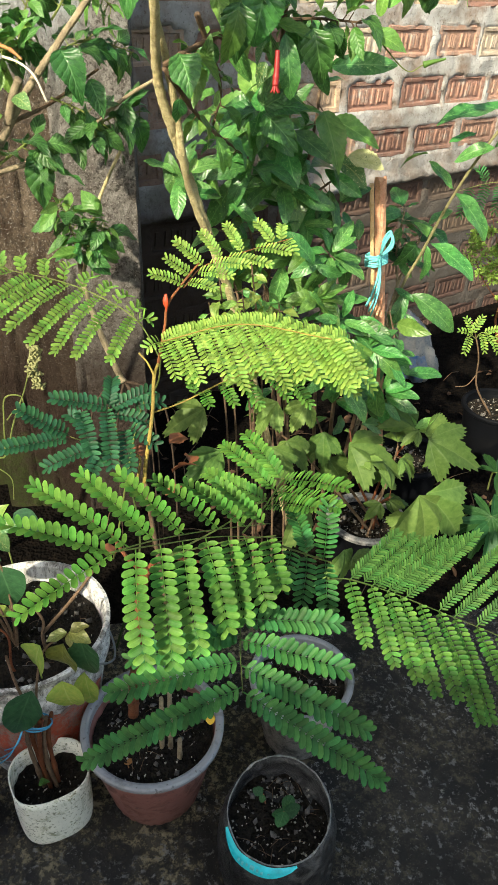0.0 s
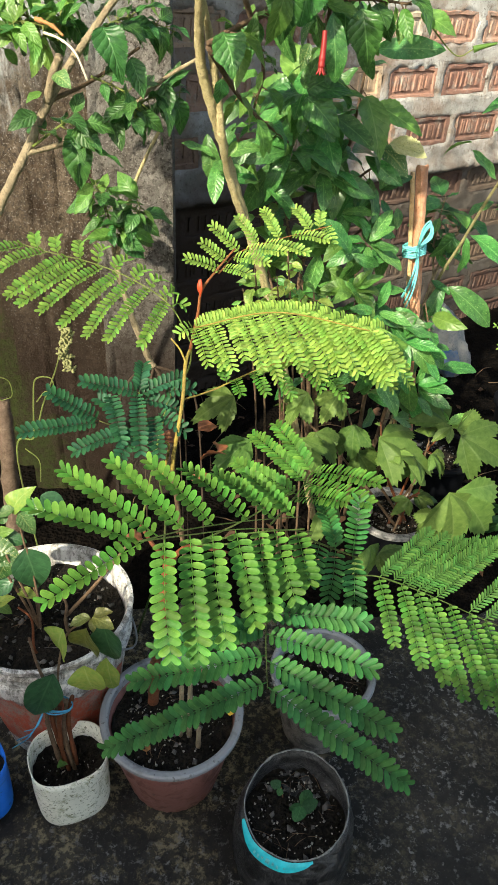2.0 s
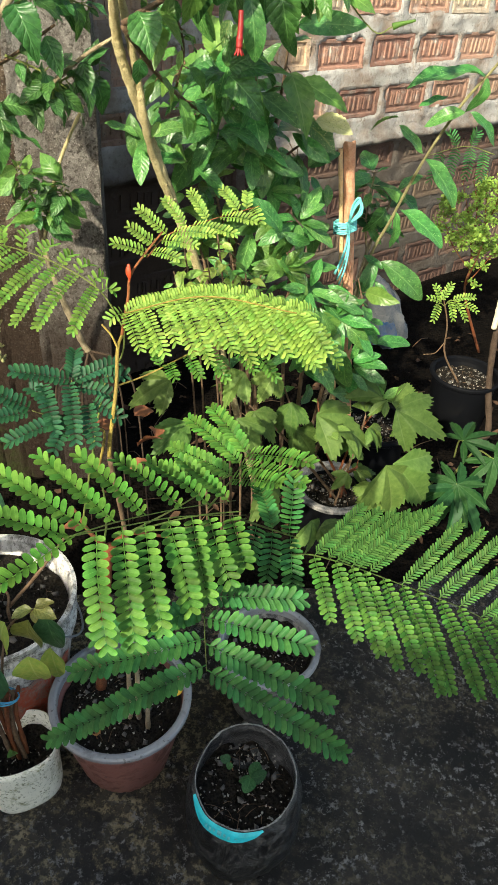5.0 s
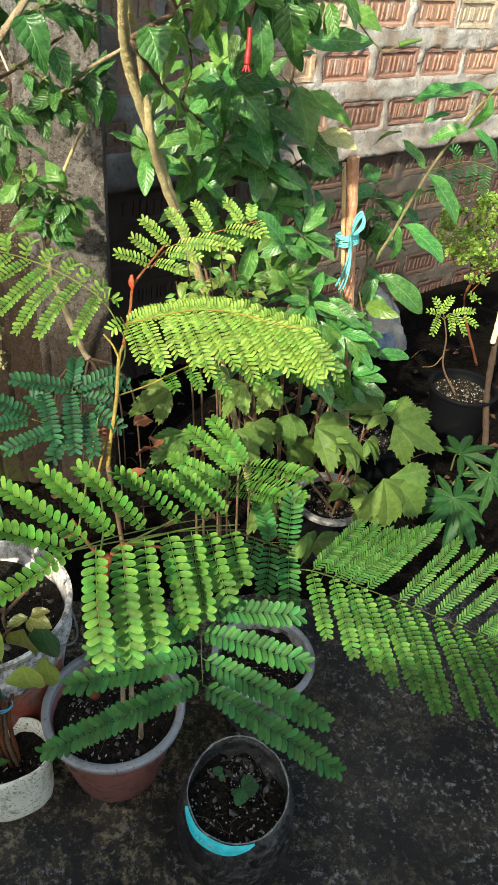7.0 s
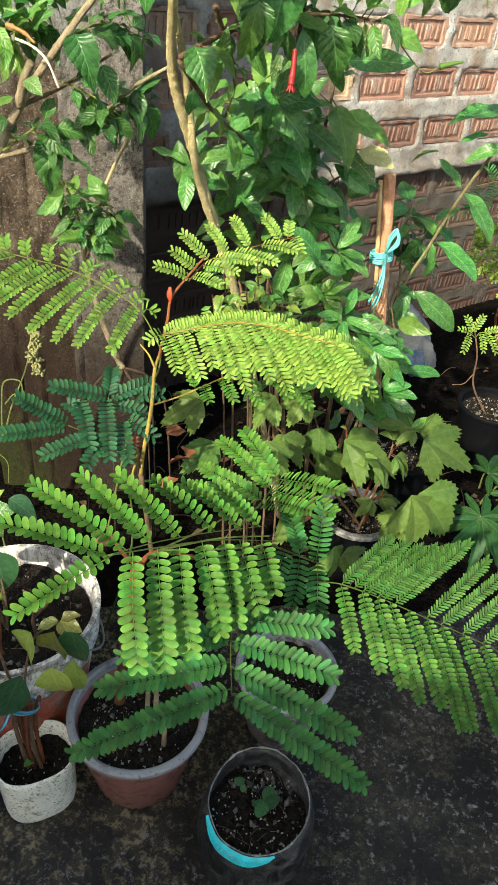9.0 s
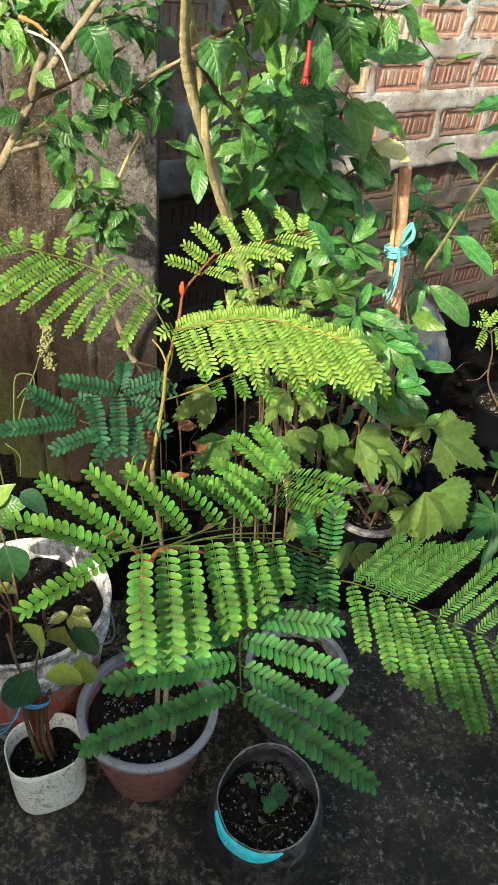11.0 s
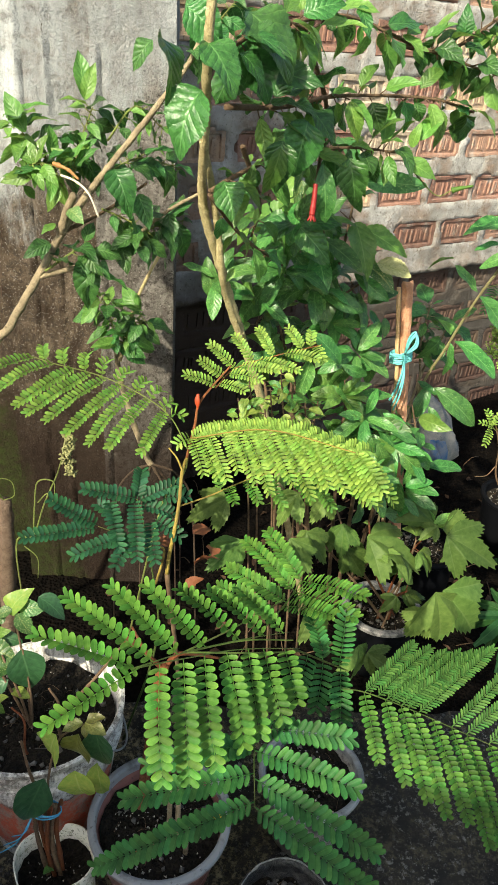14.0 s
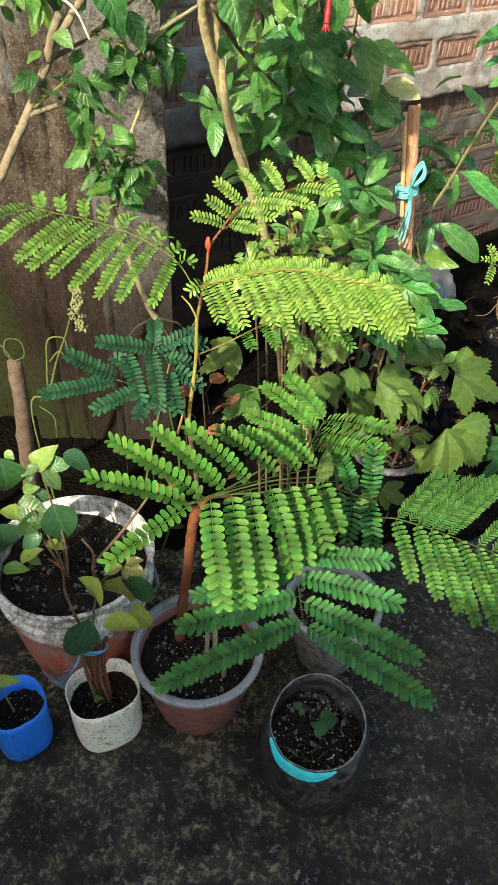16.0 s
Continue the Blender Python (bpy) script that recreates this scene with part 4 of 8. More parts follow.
def slab(name, lo, hi, m, material, cell=0.04, rough=0.006, seed=0, seams=(), crop=0.0):
    """An upright concrete slab with an uneven face (-y) and rough ridges of mortar down its seams."""
    bm = bmesh.new()
    nx, nz = max(2, round((hi[0] - lo[0]) / cell * 2)), max(2, round((hi[2] - lo[2]) / cell))
    grid = []
    for j in range(nz + 1):
        row = []
        for i in range(nx + 1):
            x, z = lo[0] + (hi[0] - lo[0]) * i / nx, lo[2] + (hi[2] - lo[2]) * j / nz
            y = lo[1] + rough * noise.noise((x * 12 + seed, z * 12, 0)) + rough * 0.5 * noise.noise((x * 50, z * 50, seed))
            for s in seams:
                at = s + 0.004 * noise.noise((z * 22, s * 40, 1.0))
                crust = max(0.0, noise.noise((s * 90, z * 38, x * 60))) + 0.35
                y -= 0.011 * max(0.0, 1 - abs(x - at) / 0.012) * crust
                y += 0.010 * max(0.0, 1 - abs(x - at - 0.014) / 0.006) * max(0.0, 0.4 + noise.noise((s * 50, z * 18, 3.0)))
            jag = 0.0014 * noise.noise((z * 30, seed, 5)) + 0.0014 * noise.noise((z * 90, seed, 5)) if i in (0, nx) else 0.0
            row.append(bm.verts.new((x + jag, y, z)))
        grid.append(row)
    for a, b in zip(grid, grid[1:]):
        for i in range(nx):
            bm.faces.new((a[i], a[i + 1], b[i + 1], b[i]))
    rim = [grid[0][i] for i in range(nx)] + [grid[j][nx] for j in range(nz)] + [grid[nz][i] for i in range(nx, 0, -1)] + [grid[j][0] for j in range(nz, 0, -1)]
    back = [bm.verts.new((v.co.x, hi[1], v.co.z)) for v in rim]
    for k in range(len(rim)):
        q = (k + 1) % len(rim)
        bm.faces.new((rim[q], rim[k], back[k], back[q]))
    bm.faces.new(back)
    bmesh.ops.recalc_face_normals(bm, faces=bm.faces)
    for e in bm.edges:
        e.smooth = e.calc_face_angle(0) < 0.9
    me = bpy.data.meshes.new(name)
    bm.to_mesh(me)
    bm.free()
    me.materials.append(material)
    me.shade_smooth()
    ob = new(name, me)
    ob.matrix_world = m
    return ob


# The concrete gate pier and the slabs beside it.
pier_at = Matrix.Translation((-0.285, 1.69, 0)) @ Matrix.Rotation(radians(6), 4, "Z")
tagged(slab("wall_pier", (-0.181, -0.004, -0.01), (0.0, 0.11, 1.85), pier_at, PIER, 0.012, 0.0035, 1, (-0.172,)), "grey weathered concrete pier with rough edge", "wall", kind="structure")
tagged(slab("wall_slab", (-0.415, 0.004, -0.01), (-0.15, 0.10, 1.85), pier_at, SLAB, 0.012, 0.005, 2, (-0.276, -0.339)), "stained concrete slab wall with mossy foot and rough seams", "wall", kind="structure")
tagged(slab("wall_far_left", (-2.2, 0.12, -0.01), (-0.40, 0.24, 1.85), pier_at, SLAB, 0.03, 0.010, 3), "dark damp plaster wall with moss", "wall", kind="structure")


def ridge(at, front, z0, z1, wide, seed, wall):
    """A crust of old mortar left down a seam."""
    rng = random.Random(seed)
    bm = bmesh.new()
    steps = round((z1 - z0) / 0.006)
    rows = []
    for i in range(steps + 1):
        z = z0 + (z1 - z0) * i / steps
        x = at + 0.004 * noise.noise((z * 12, seed, 0)) + rng.uniform(-0.001, 0.001)
        fat = max(0.08, 0.45 + 0.9 * noise.noise((z * 16, seed, 4)) + rng.uniform(-0.2, 0.25))
        w, h = wide * fat, 0.009 * fat
        rows.append([bm.verts.new((x + s * w + rng.uniform(-0.0008, 0.0008), front + 0.004 - h * k, z)) for s, k in ((-1, -0.4), (-0.7, 0.55), (0.0, 1.0), (0.6, 0.6), (1, -0.4))])
    for a, b in zip(rows, rows[1:]):
        for k in range(4):
            bm.faces.new((a[k], a[k + 1], b[k + 1], b[k]))
    ob = part("mortar_ridge", bm, CRUST)
    ob.parent = wall


for wall in [ob for ob in scene.objects if ob.name in ("wall_slab", "wall_pier")]:
    for at, front, z0, z1, wide, seed in (((-0.276, 0.004, 0.9, 1.85, 0.006, 1), (-0.339, 0.004, 1.05, 1.85, 0.005, 2)) if wall.name == "wall_slab" else ((-0.176, -0.004, 0.35, 1.85, 0.005, 3),)):
        ridge(at, front, z0, z1, wide, seed, wall)


def soil_bed():
    """A low bed of leaf mould added along the foot of the walls to darken the floor, with litter on it."""
    bm = bmesh.new()
    nx, ny = 90, 60
    grid = []
    for j in range(ny + 1):
        row = []
        for i in range(nx + 1):
            x = -1.3 + 3.4 * i / nx
            y0 = 1.22 + 0.10 * max(-1.0, x) + 0.05 * noise.noise((x * 4, 1, 0)) + 0.02 * noise.noise((x * 14, 5, 0))
            y = y0 + (3.9 - y0) * j / ny
            up = min(1.0, (y - y0) / 0.12)
            z = -0.012 + up * (0.022 + 0.012 * noise.noise((x * 8, y * 8, 0)) + 0.008 * noise.noise((x * 26, y * 26, 3)))
            row.append(bm.verts.new((x, y, z)))
        grid.append(row)
    for a, b in zip(grid, grid[1:]):
        for i in range(nx):
            bm.faces.new((a[i], a[i + 1], b[i + 1], b[i]))
    bed = tagged(part("soil_bed", bm, BED), "leaf mould painted near-black for shade along the foot of the wall", "soil", kind="structure")
    rng = random.Random(77)
    bm = bmesh.new()
    for k in range(260):
        x, y = rng.uniform(-0.5, 1.5), rng.uniform(1.3, 2.7)
        c, h, s = Vector((x, y, rng.uniform(0.012, 0.026))), rng.uniform(0, 6.28), rng.uniform(0.008, 0.028)
        a = Vector((math.cos(h), math.sin(h), rng.uniform(-0.3, 0.3))) * s
        b = Vector((-math.sin(h), math.cos(h), rng.uniform(-0.4, 0.4))) * s * rng.uniform(0.25, 0.5)
        up = Vector((0, 0, s * 0.25))
        v = [bm.verts.new(q) for q in (c - a, c - a * 0.3 - b + up, c + a * 0.5 - b * 0.8, c + a, c + a * 0.4 + b + up, c - a * 0.4 + b)]
        bm.faces.new(v[:4])
        bm.faces.new((v[0], v[3], v[4], v[5]))
    tagged(part("leaf_litter", bm, DRY_DARK), "dry brown leaf litter on the soil bed", "litter", kind="stuff")
    bm = bmesh.new()
    for k in range(70):
        x, y, h = rng.uniform(-0.4, 1.4), rng.uniform(1.35, 2.6), rng.uniform(0, 6.28)
        c, w = Vector((x, y, 0.02)), Vector((math.cos(h), math.sin(h), rng.uniform(-0.05, 0.2))) * rng.uniform(0.02, 0.07)
        tube(bm, [c - w, c + Vector((0, 0, rng.uniform(0.004, 0.02))), c + w], 0.0018, 0.001, 4, 2)
    tagged(part("twig_litter", bm, BROWN_BARK), "thin dead twigs lying on the soil bed", "litter", kind="stuff")


soil_bed()
# Plain unseen walls, added to close the yard at the side and behind.
# Unseen and added; kept low and far out to let sky light in.
tagged(slab("wall_side", (-2.2, 0.0, -0.01), (2.2, 0.12, 1.3), Matrix.Translation((-2.7, 0.3, 0)) @ Matrix.Rotation(radians(90), 4, "Z"), PLASTER, 0.2, 0.004, 4), "plain unseen wall added at the side", "wall", kind="structure")
# Height and width set to cast shade on the floor, pale to bounce light.
tagged(slab("wall_house", (0.5, 0.0, -0.01), (3.0, 0.15, 2.10), Matrix.Translation((0.5, -1.2, 0)) @ Matrix.Rotation(radians(180), 4, "Z"), PALE_BOUNCE, 0.2, 0.004, 5), "plain unseen wall added behind to shade the floor", "wall", kind="structure")
lay_bricks()

# ---- pots ----
def soil_in(pot, centre, radius, z, seed, grit=90, stones=25):
    rng = random.Random(seed)
    bm = bmesh.new()
    soil_disc(bm, centre, radius, z, rng)
    part("soil", bm, SOIL, pot, "dark crumbly potting soil")
    bm = bmesh.new()
    pebbles(bm, centre, radius * 0.92, z + 0.002, grit, 0.0012, 0.0038, rng)
    part("grit", bm, PEBBLE, pot, "pale grit", kind="stuff")
    bm = bmesh.new()
    pebbles(bm, centre, radius * 0.9, z + 0.002, stones, 0.003, 0.008, rng)
    pebbles(bm, centre, radius * 0.88, z + 0.002, 12, 0.007, 0.012, rng)
    part("gravel", bm, STONE, pot, "dark pebbles", kind="stuff")
    bm = bmesh.new()
    for _ in range(26):
        a, d, h = rng.uniform(0, 6.283), radius * 0.85 * math.sqrt(rng.random()), rng.uniform(0, 6.283)
        q = Vector((centre[0] + d * math.cos(a), centre[1] + d * math.sin(a), z + 0.006))
        w = Vector((math.cos(h), math.sin(h), 0)) * rng.uniform(0.006, 0.016)
        tube(bm, [q - w, q + Vector((0, 0, rng.uniform(0.001, 0.006))), q + w], 0.0006, 0.0004, 3, 2)
    part("litter", bm, BROWN_BARK, pot, "dry root fibres", kind="stuff")


def pot(name, centre, radius, base, height, rim_mat, body_mat, label, fill, ribs=0, seed=0, rim=0.012, grit=90):
    p = thing(name, centre, label, "plant pot", "potted plants of the yard")
    bm = bmesh.new()
    inner = radius - 2 * rim
    lathe(bm, [(0.001, 0.0), (base, 0.0), (base + 0.003, 0.006), (radius - rim - 0.004, height - 0.03), (radius - rim, height - 0.012), (inner + 0.004, height - 0.012), (inner, height - 0.02), (base - 0.004, 0.008), (0.001, 0.008)], centre, 72, 0.008, ribs, 0.012 if ribs else 0, seed)
    part("body", bm, body_mat, p, crease=0.6)
    bm = bmesh.new()
    z = height
    lathe(bm, [(inner, z - 0.018), (inner + 0.001, z - 0.003), (inner + 0.006, z), (radius - 0.003, z), (radius, z - 0.003), (radius, z - 0.011), (radius - 0.003, z - 0.014), (radius - rim - 0.002, z - 0.014), (inner, z - 0.018)], centre, 72, 0.008, 0, 0, seed)
    part("rim", bm, rim_mat, p, "flat grey plastic rim", crease=0.5)
    soil_in(p, centre, inner + (fill / height - 1) * (inner - base) * 0.9, fill, seed, grit)
    return p


pot("flower_pot", (-0.157, 0.815, 0), 0.133, 0.084, 0.200, GREY_RIM, BROWN_POT, "brown ribbed plastic pot with a wide grey rim, full of soil", 0.165, 28, 1, 0.008, 150)
pot("flower_pot", (0.126, 0.945, 0), 0.106, 0.066, 0.192, GREY_RIM, GREY_POT, "dusty grey plastic pot with muddy sides", 0.164, 0, 2, 0.007)
pot("flower_pot", (0.315, 1.46, 0), 0.105, 0.08, 0.19, GREY_POT, BLACK_POT, "dark plastic pot with grey rim under leaves", 0.16, 0, 3, 0.010)
pot("flower_pot", (0.82, 2.06, 0), 0.118, 0.09, 0.20, BLACK_POT, BLACK_POT, "black plastic pot with gritty soil by the wall", 0.165, 0, 4, 0.008, 160)
# A brown pot given black plastic in place of the leaves' shade.
pot("flower_pot", (0.46, 1.75, 0), 0.12, 0.09, 0.20, BLACK_POT, BLACK_POT, "brown plastic pot painted black for the shade of leaves", 0.165, 0, 6, 0.010)


def bucket():
    c = (-0.412, 0.925, 0)
    p = thing("bucket", c, "dirty white paint bucket with flaking red label, used as planter", "bucket")
    bm = bmesh.new()
    lathe(bm, [(0.001, 0), (0.108, 0), (0.112, 0.01), (0.143, 0.215), (0.149, 0.262), (0.157, 0.266), (0.157, 0.276), (0.151, 0.282), (0.152, 0.298), (0.159, 0.302), (0.159, 0.311), (0.154, 0.316),
               (0.156, 0.326), (0.162, 0.330), (0.162, 0.338), (0.155, 0.340), (0.150, 0.332), (0.140, 0.21), (0.107, 0.012), (0.001, 0.012)], c, 80, 0.012, 0, 0, 4)
    part("body", bm, BUCKET, p, crease=0.35)
    bm = bmesh.new()
    n = 60
    rows = []
    for j in range(9):
        z = 0.07 + 0.16 * j / 8
        r = 0.1105 + (0.1430 - 0.1105) * z / 0.215 + 0.0022
        rows.append([bm.verts.new((c[0] + r * (1 + 0.012 * noise.noise((math.cos(a) * 1.6 + 4, math.sin(a) * 1.6, z * 9))) * math.cos(a), c[1] + r * (1 + 0.012 * noise.noise((math.cos(a) * 1.6 + 4, math.sin(a) * 1.6, z * 9))) * math.sin(a), z + (0.02 * noise.noise((a * 7, 1, 1)) if j in (0, 8) else 0))) for a in (radians(200 + 150 * i / n) for i in range(n + 1))])
    for a, b in zip(rows, rows[1:]):
        for i in range(n):
            bm.faces.new((a[i], a[i + 1], b[i + 1], b[i]))
    part("label_band", bm, BUCKET_RED, p, "flaking red printed band")
    bm = bmesh.new()
    tube(bm, [(c[0] + 0.164 * math.cos(a), c[1] + 0.164 * math.sin(a), z) for a, z in ((radians(-28 + 11 * k), 0.318 - 0.105 * math.sin(math.pi * k / 9)) for k in range(10))], 0.0022, 0.0022, 6, 3)
    part("wire_handle", bm, GREY_RIM, p, "grey wire carrying handle")
    for a in (-28, 71):
        bm = bmesh.new()
        e = Vector((c[0] + 0.158 * math.cos(radians(a)), c[1] + 0.158 * math.sin(radians(a)), 0.318))
        w = Vector((math.cos(radians(a)), math.sin(radians(a)), 0)) * 0.008
        tube(bm, [e - w, e, e + w], 0.010, 0.008, 10, 2)
        part("handle_lug", bm, BUCKET, p)
    soil_in(p, c, 0.144, 0.292, 7, 50, 40)
    bm = bmesh.new()
    pebbles(bm, (-0.36, 0.86), 0.004, 0.275, 1, 0.036, 0.037, random.Random(3), 0.0)
    bmesh.ops.subdivide_edges(bm, edges=bm.edges, cuts=2, use_grid_fill=True)
    bmesh.ops.smooth_vert(bm, verts=bm.verts, factor=0.8)
    part("stone", bm, STONE, p, "grey stone half sunk in the soil")


bucket()


def can(centre, turn, w, d, height, material, label, seed):
    """A cut-off square oil can: rounded corners, uneven cut edge, moulded band near its foot."""
    p = thing("cut_can", (*centre, 0), label, "plant pot", "cut cans used as pots")
    m = Matrix.Translation((*centre, 0)) @ Matrix.Rotation(radians(turn), 4, "Z")
    rng = random.Random(seed)

    def ring(bm, sx, sy, z, cut=0.0, corner=0.78):
        out = []
        for k in range(48):
            a = 2 * math.pi * k / 48
            c, s = math.cos(a), math.sin(a)
            f = 1 / (abs(c) ** (2 / corner) + abs(s) ** (2 / corner)) ** (corner / 2)
            bulge = 1 + 0.015 * noise.noise((c * 2 + seed, s * 2, z * 20))
            out.append(bm.verts.new(m @ Vector((sx * f * c * bulge, sy * f * s * bulge, z + cut * noise.noise((c * 1.7, s * 1.7, seed))))))
        return out
    bm = bmesh.new()
    t = 0.0022
    rows = [ring(bm, w * 0.86, d * 0.86, 0.0), ring(bm, w * 0.94, d * 0.94, 0.006), ring(bm, w * 0.97, d * 0.97, 0.018), ring(bm, w * 0.955, d * 0.955, 0.024), ring(bm, w * 0.985, d * 0.985, 0.032), ring(bm, w, d, 0.08), ring(bm, w * 0.99, d * 0.99, height - 0.02), ring(bm, w * 1.01, d * 1.01, height, 0.003),
            ring(bm, w * 1.01 - t, d * 1.01 - t, height, 0.003), ring(bm, w - t, d - t, 0.06), ring(bm, w * 0.9 - t, d * 0.9 - t, 0.005)]
    for a, b in zip(rows, rows[1:]):
        for k in range(48):
            bm.faces.new((a[k], a[(k + 1) % 48], b[(k + 1) % 48], b[k]))
    bm.faces.new(rows[0][::-1])
    bm.faces.new(rows[-1])
    part("body", bm, material, p)
    bm = bmesh.new()
    z = height * 0.66
    prev = None
    for i in range(1, 7):
        row = ring(bm, (w - 0.003) * i / 6, (d - 0.003) * i / 6, z)
        for v in row:
            v.co.z += rng.uniform(-0.006, 0.006)
        if prev is None:
            bm.faces.new(row)
        else:
            for k in range(48):
                bm.faces.new((prev[k], row[k], row[(k + 1) % 48], prev[(k + 1) % 48]))
        prev = row
    part("soil", bm, SOIL, p, "dark soil")
    bm = bmesh.new()
    pebbles(bm, centre, w * 0.8, z + 0.004, 40, 0.001, 0.003, rng)
    part("grit", bm, PEBBLE, p, "pale grit", kind="stuff")
    return p


can((-0.340, 0.748), 27, 0.070, 0.062, 0.142, WHITE_CAN, "cut white plastic can speckled with mould, holding cuttings", 2)
can((-0.506, 0.716), 38, 0.055, 0.055, 0.135, BLUE_CAN, "cut bright blue plastic can with soil", 5)


def grow_bag():
    c = (0.078, 0.672, 0)
    p = thing("grow_bag", c, "black polythene grow bag with a turquoise printed fold", "plant bag")
    bm = bmesh.new()
    seg = 90
    prof = [(0.001, 0.0), (0.086, 0.0), (0.100, 0.010), (0.104, 0.035), (0.106, 0.075), (0.104, 0.110), (0.100, 0.142), (0.095, 0.164), (0.0885, 0.178), (0.0865, 0.179), (0.086, 0.155), (0.088, 0.13), (0.001, 0.125)]
    rings = lathe(bm, prof, c, seg, 0.05, 0, 0, 9)
    for ring, (r, z) in zip(rings, prof):
        for k, v in enumerate(ring):
            a = 2 * math.pi * k / seg
            v.co.z += (z / 0.178) * 0.016 * math.sin(a + 0.4) + (0.004 * noise.noise((a * 6, 2, 0)) if z > 0.15 else 0.0)
            v.co.x += 0.0035 * noise.noise((a * 9, z * 60, 1)) * (1 if r > 0.01 else 0)
            v.co.y += 0.0035 * noise.noise((a * 9, z * 60, 7)) * (1 if r > 0.01 else 0)
    part("bag", bm, BAG, p)
    # the printed fold: a crescent over the near lip
    bm = bmesh.new()
    n = 40
    rows = []
    a0, a1 = radians(198), radians(288)
    for j in range(5):
        row = []
        for i in range(n + 1):
            q = i / n
            a = a0 + (a1 - a0) * q
            deep = 0.016 * math.sin(math.pi * min(1.0, q * 1.02)) ** 0.6
            z = 0.1785 + 0.016 * math.sin(a + 0.4) - deep * j / 4
            r = 0.0890 + 0.46 * deep * j / 4 + (0.003 if j else -0.001)
            w = 1.0 + 0.05 * noise.noise((math.cos(a) * 1.6 + 9, math.sin(a) * 1.6, z * 9.0))
            row.append(bm.verts.new((c[0] + (r * w + 0.002) * math.cos(a), c[1] + (r * w + 0.002) * math.sin(a), z + 0.001)))
        rows.append(row)
    for a, b in zip(rows, rows[1:]):
        for i in range(n):
            bm.faces.new((a[i], b[i], b[i + 1], a[i + 1]))
    band = [[v.co.copy() for v in row] for row in rows]
    fold = part("printed_fold", bm, CYAN, p, "turquoise printed plastic fold")
    # worn pale print: short plain bars
    bm = bmesh.new()
    rng = random.Random(33)
    for i0, wide, j0, j1 in ((13, 1, 1.0, 2.8), (15, 1, 1.2, 3.0), (17, 1, 1.0, 2.2), (19, 2, 0.8, 2.6), (22, 1, 1.0, 2.4), (24, 1, 1.4, 2.8), (27, 1, 1.6, 2.2)):
        def spot(i, j):
            a, b = band[int(j)][i], band[min(4, int(j) + 1)][i]
            q = a.lerp(b, j - int(j))
            return q + Vector((q.x - c[0], q.y - c[1], 0.02)).normalized() * 0.0012
        v = [bm.verts.new(spot(i, j)) for i, j in ((i0, j0), (i0, j1), (i0 + wide, j1), (i0 + wide, j0))]
        bm.faces.new(v)
    part("print", bm, PRINT_PALE, fold, "pale worn print")
    # the torn pale edge of the bag's mouth
    bm = bmesh.new()
    lip = [(c[0] + 0.0872 * w * math.cos(a), c[1] + 0.0872 * w * math.sin(a), 0.1795 + 0.016 * math.sin(a + 0.4) + 0.004 * noise.noise((a * 6, 2, 0))) for a, w in ((a, 1.0 + 0.05 * noise.noise((math.cos(a) * 1.6 + 9, math.sin(a) * 1.6, 0.178 * 9.0))) for a in (2 * math.pi * k / 60 for k in range(61)))]
    tube(bm, lip, 0.0013, 0.0013, 5, 1, 0.4, rng)
    part("torn_edge", bm, LIP, p, "pale frayed edge of the mouth")
    soil_in(p, c, 0.087, 0.140, 21, 130, 30)
    return p


grow_bag()

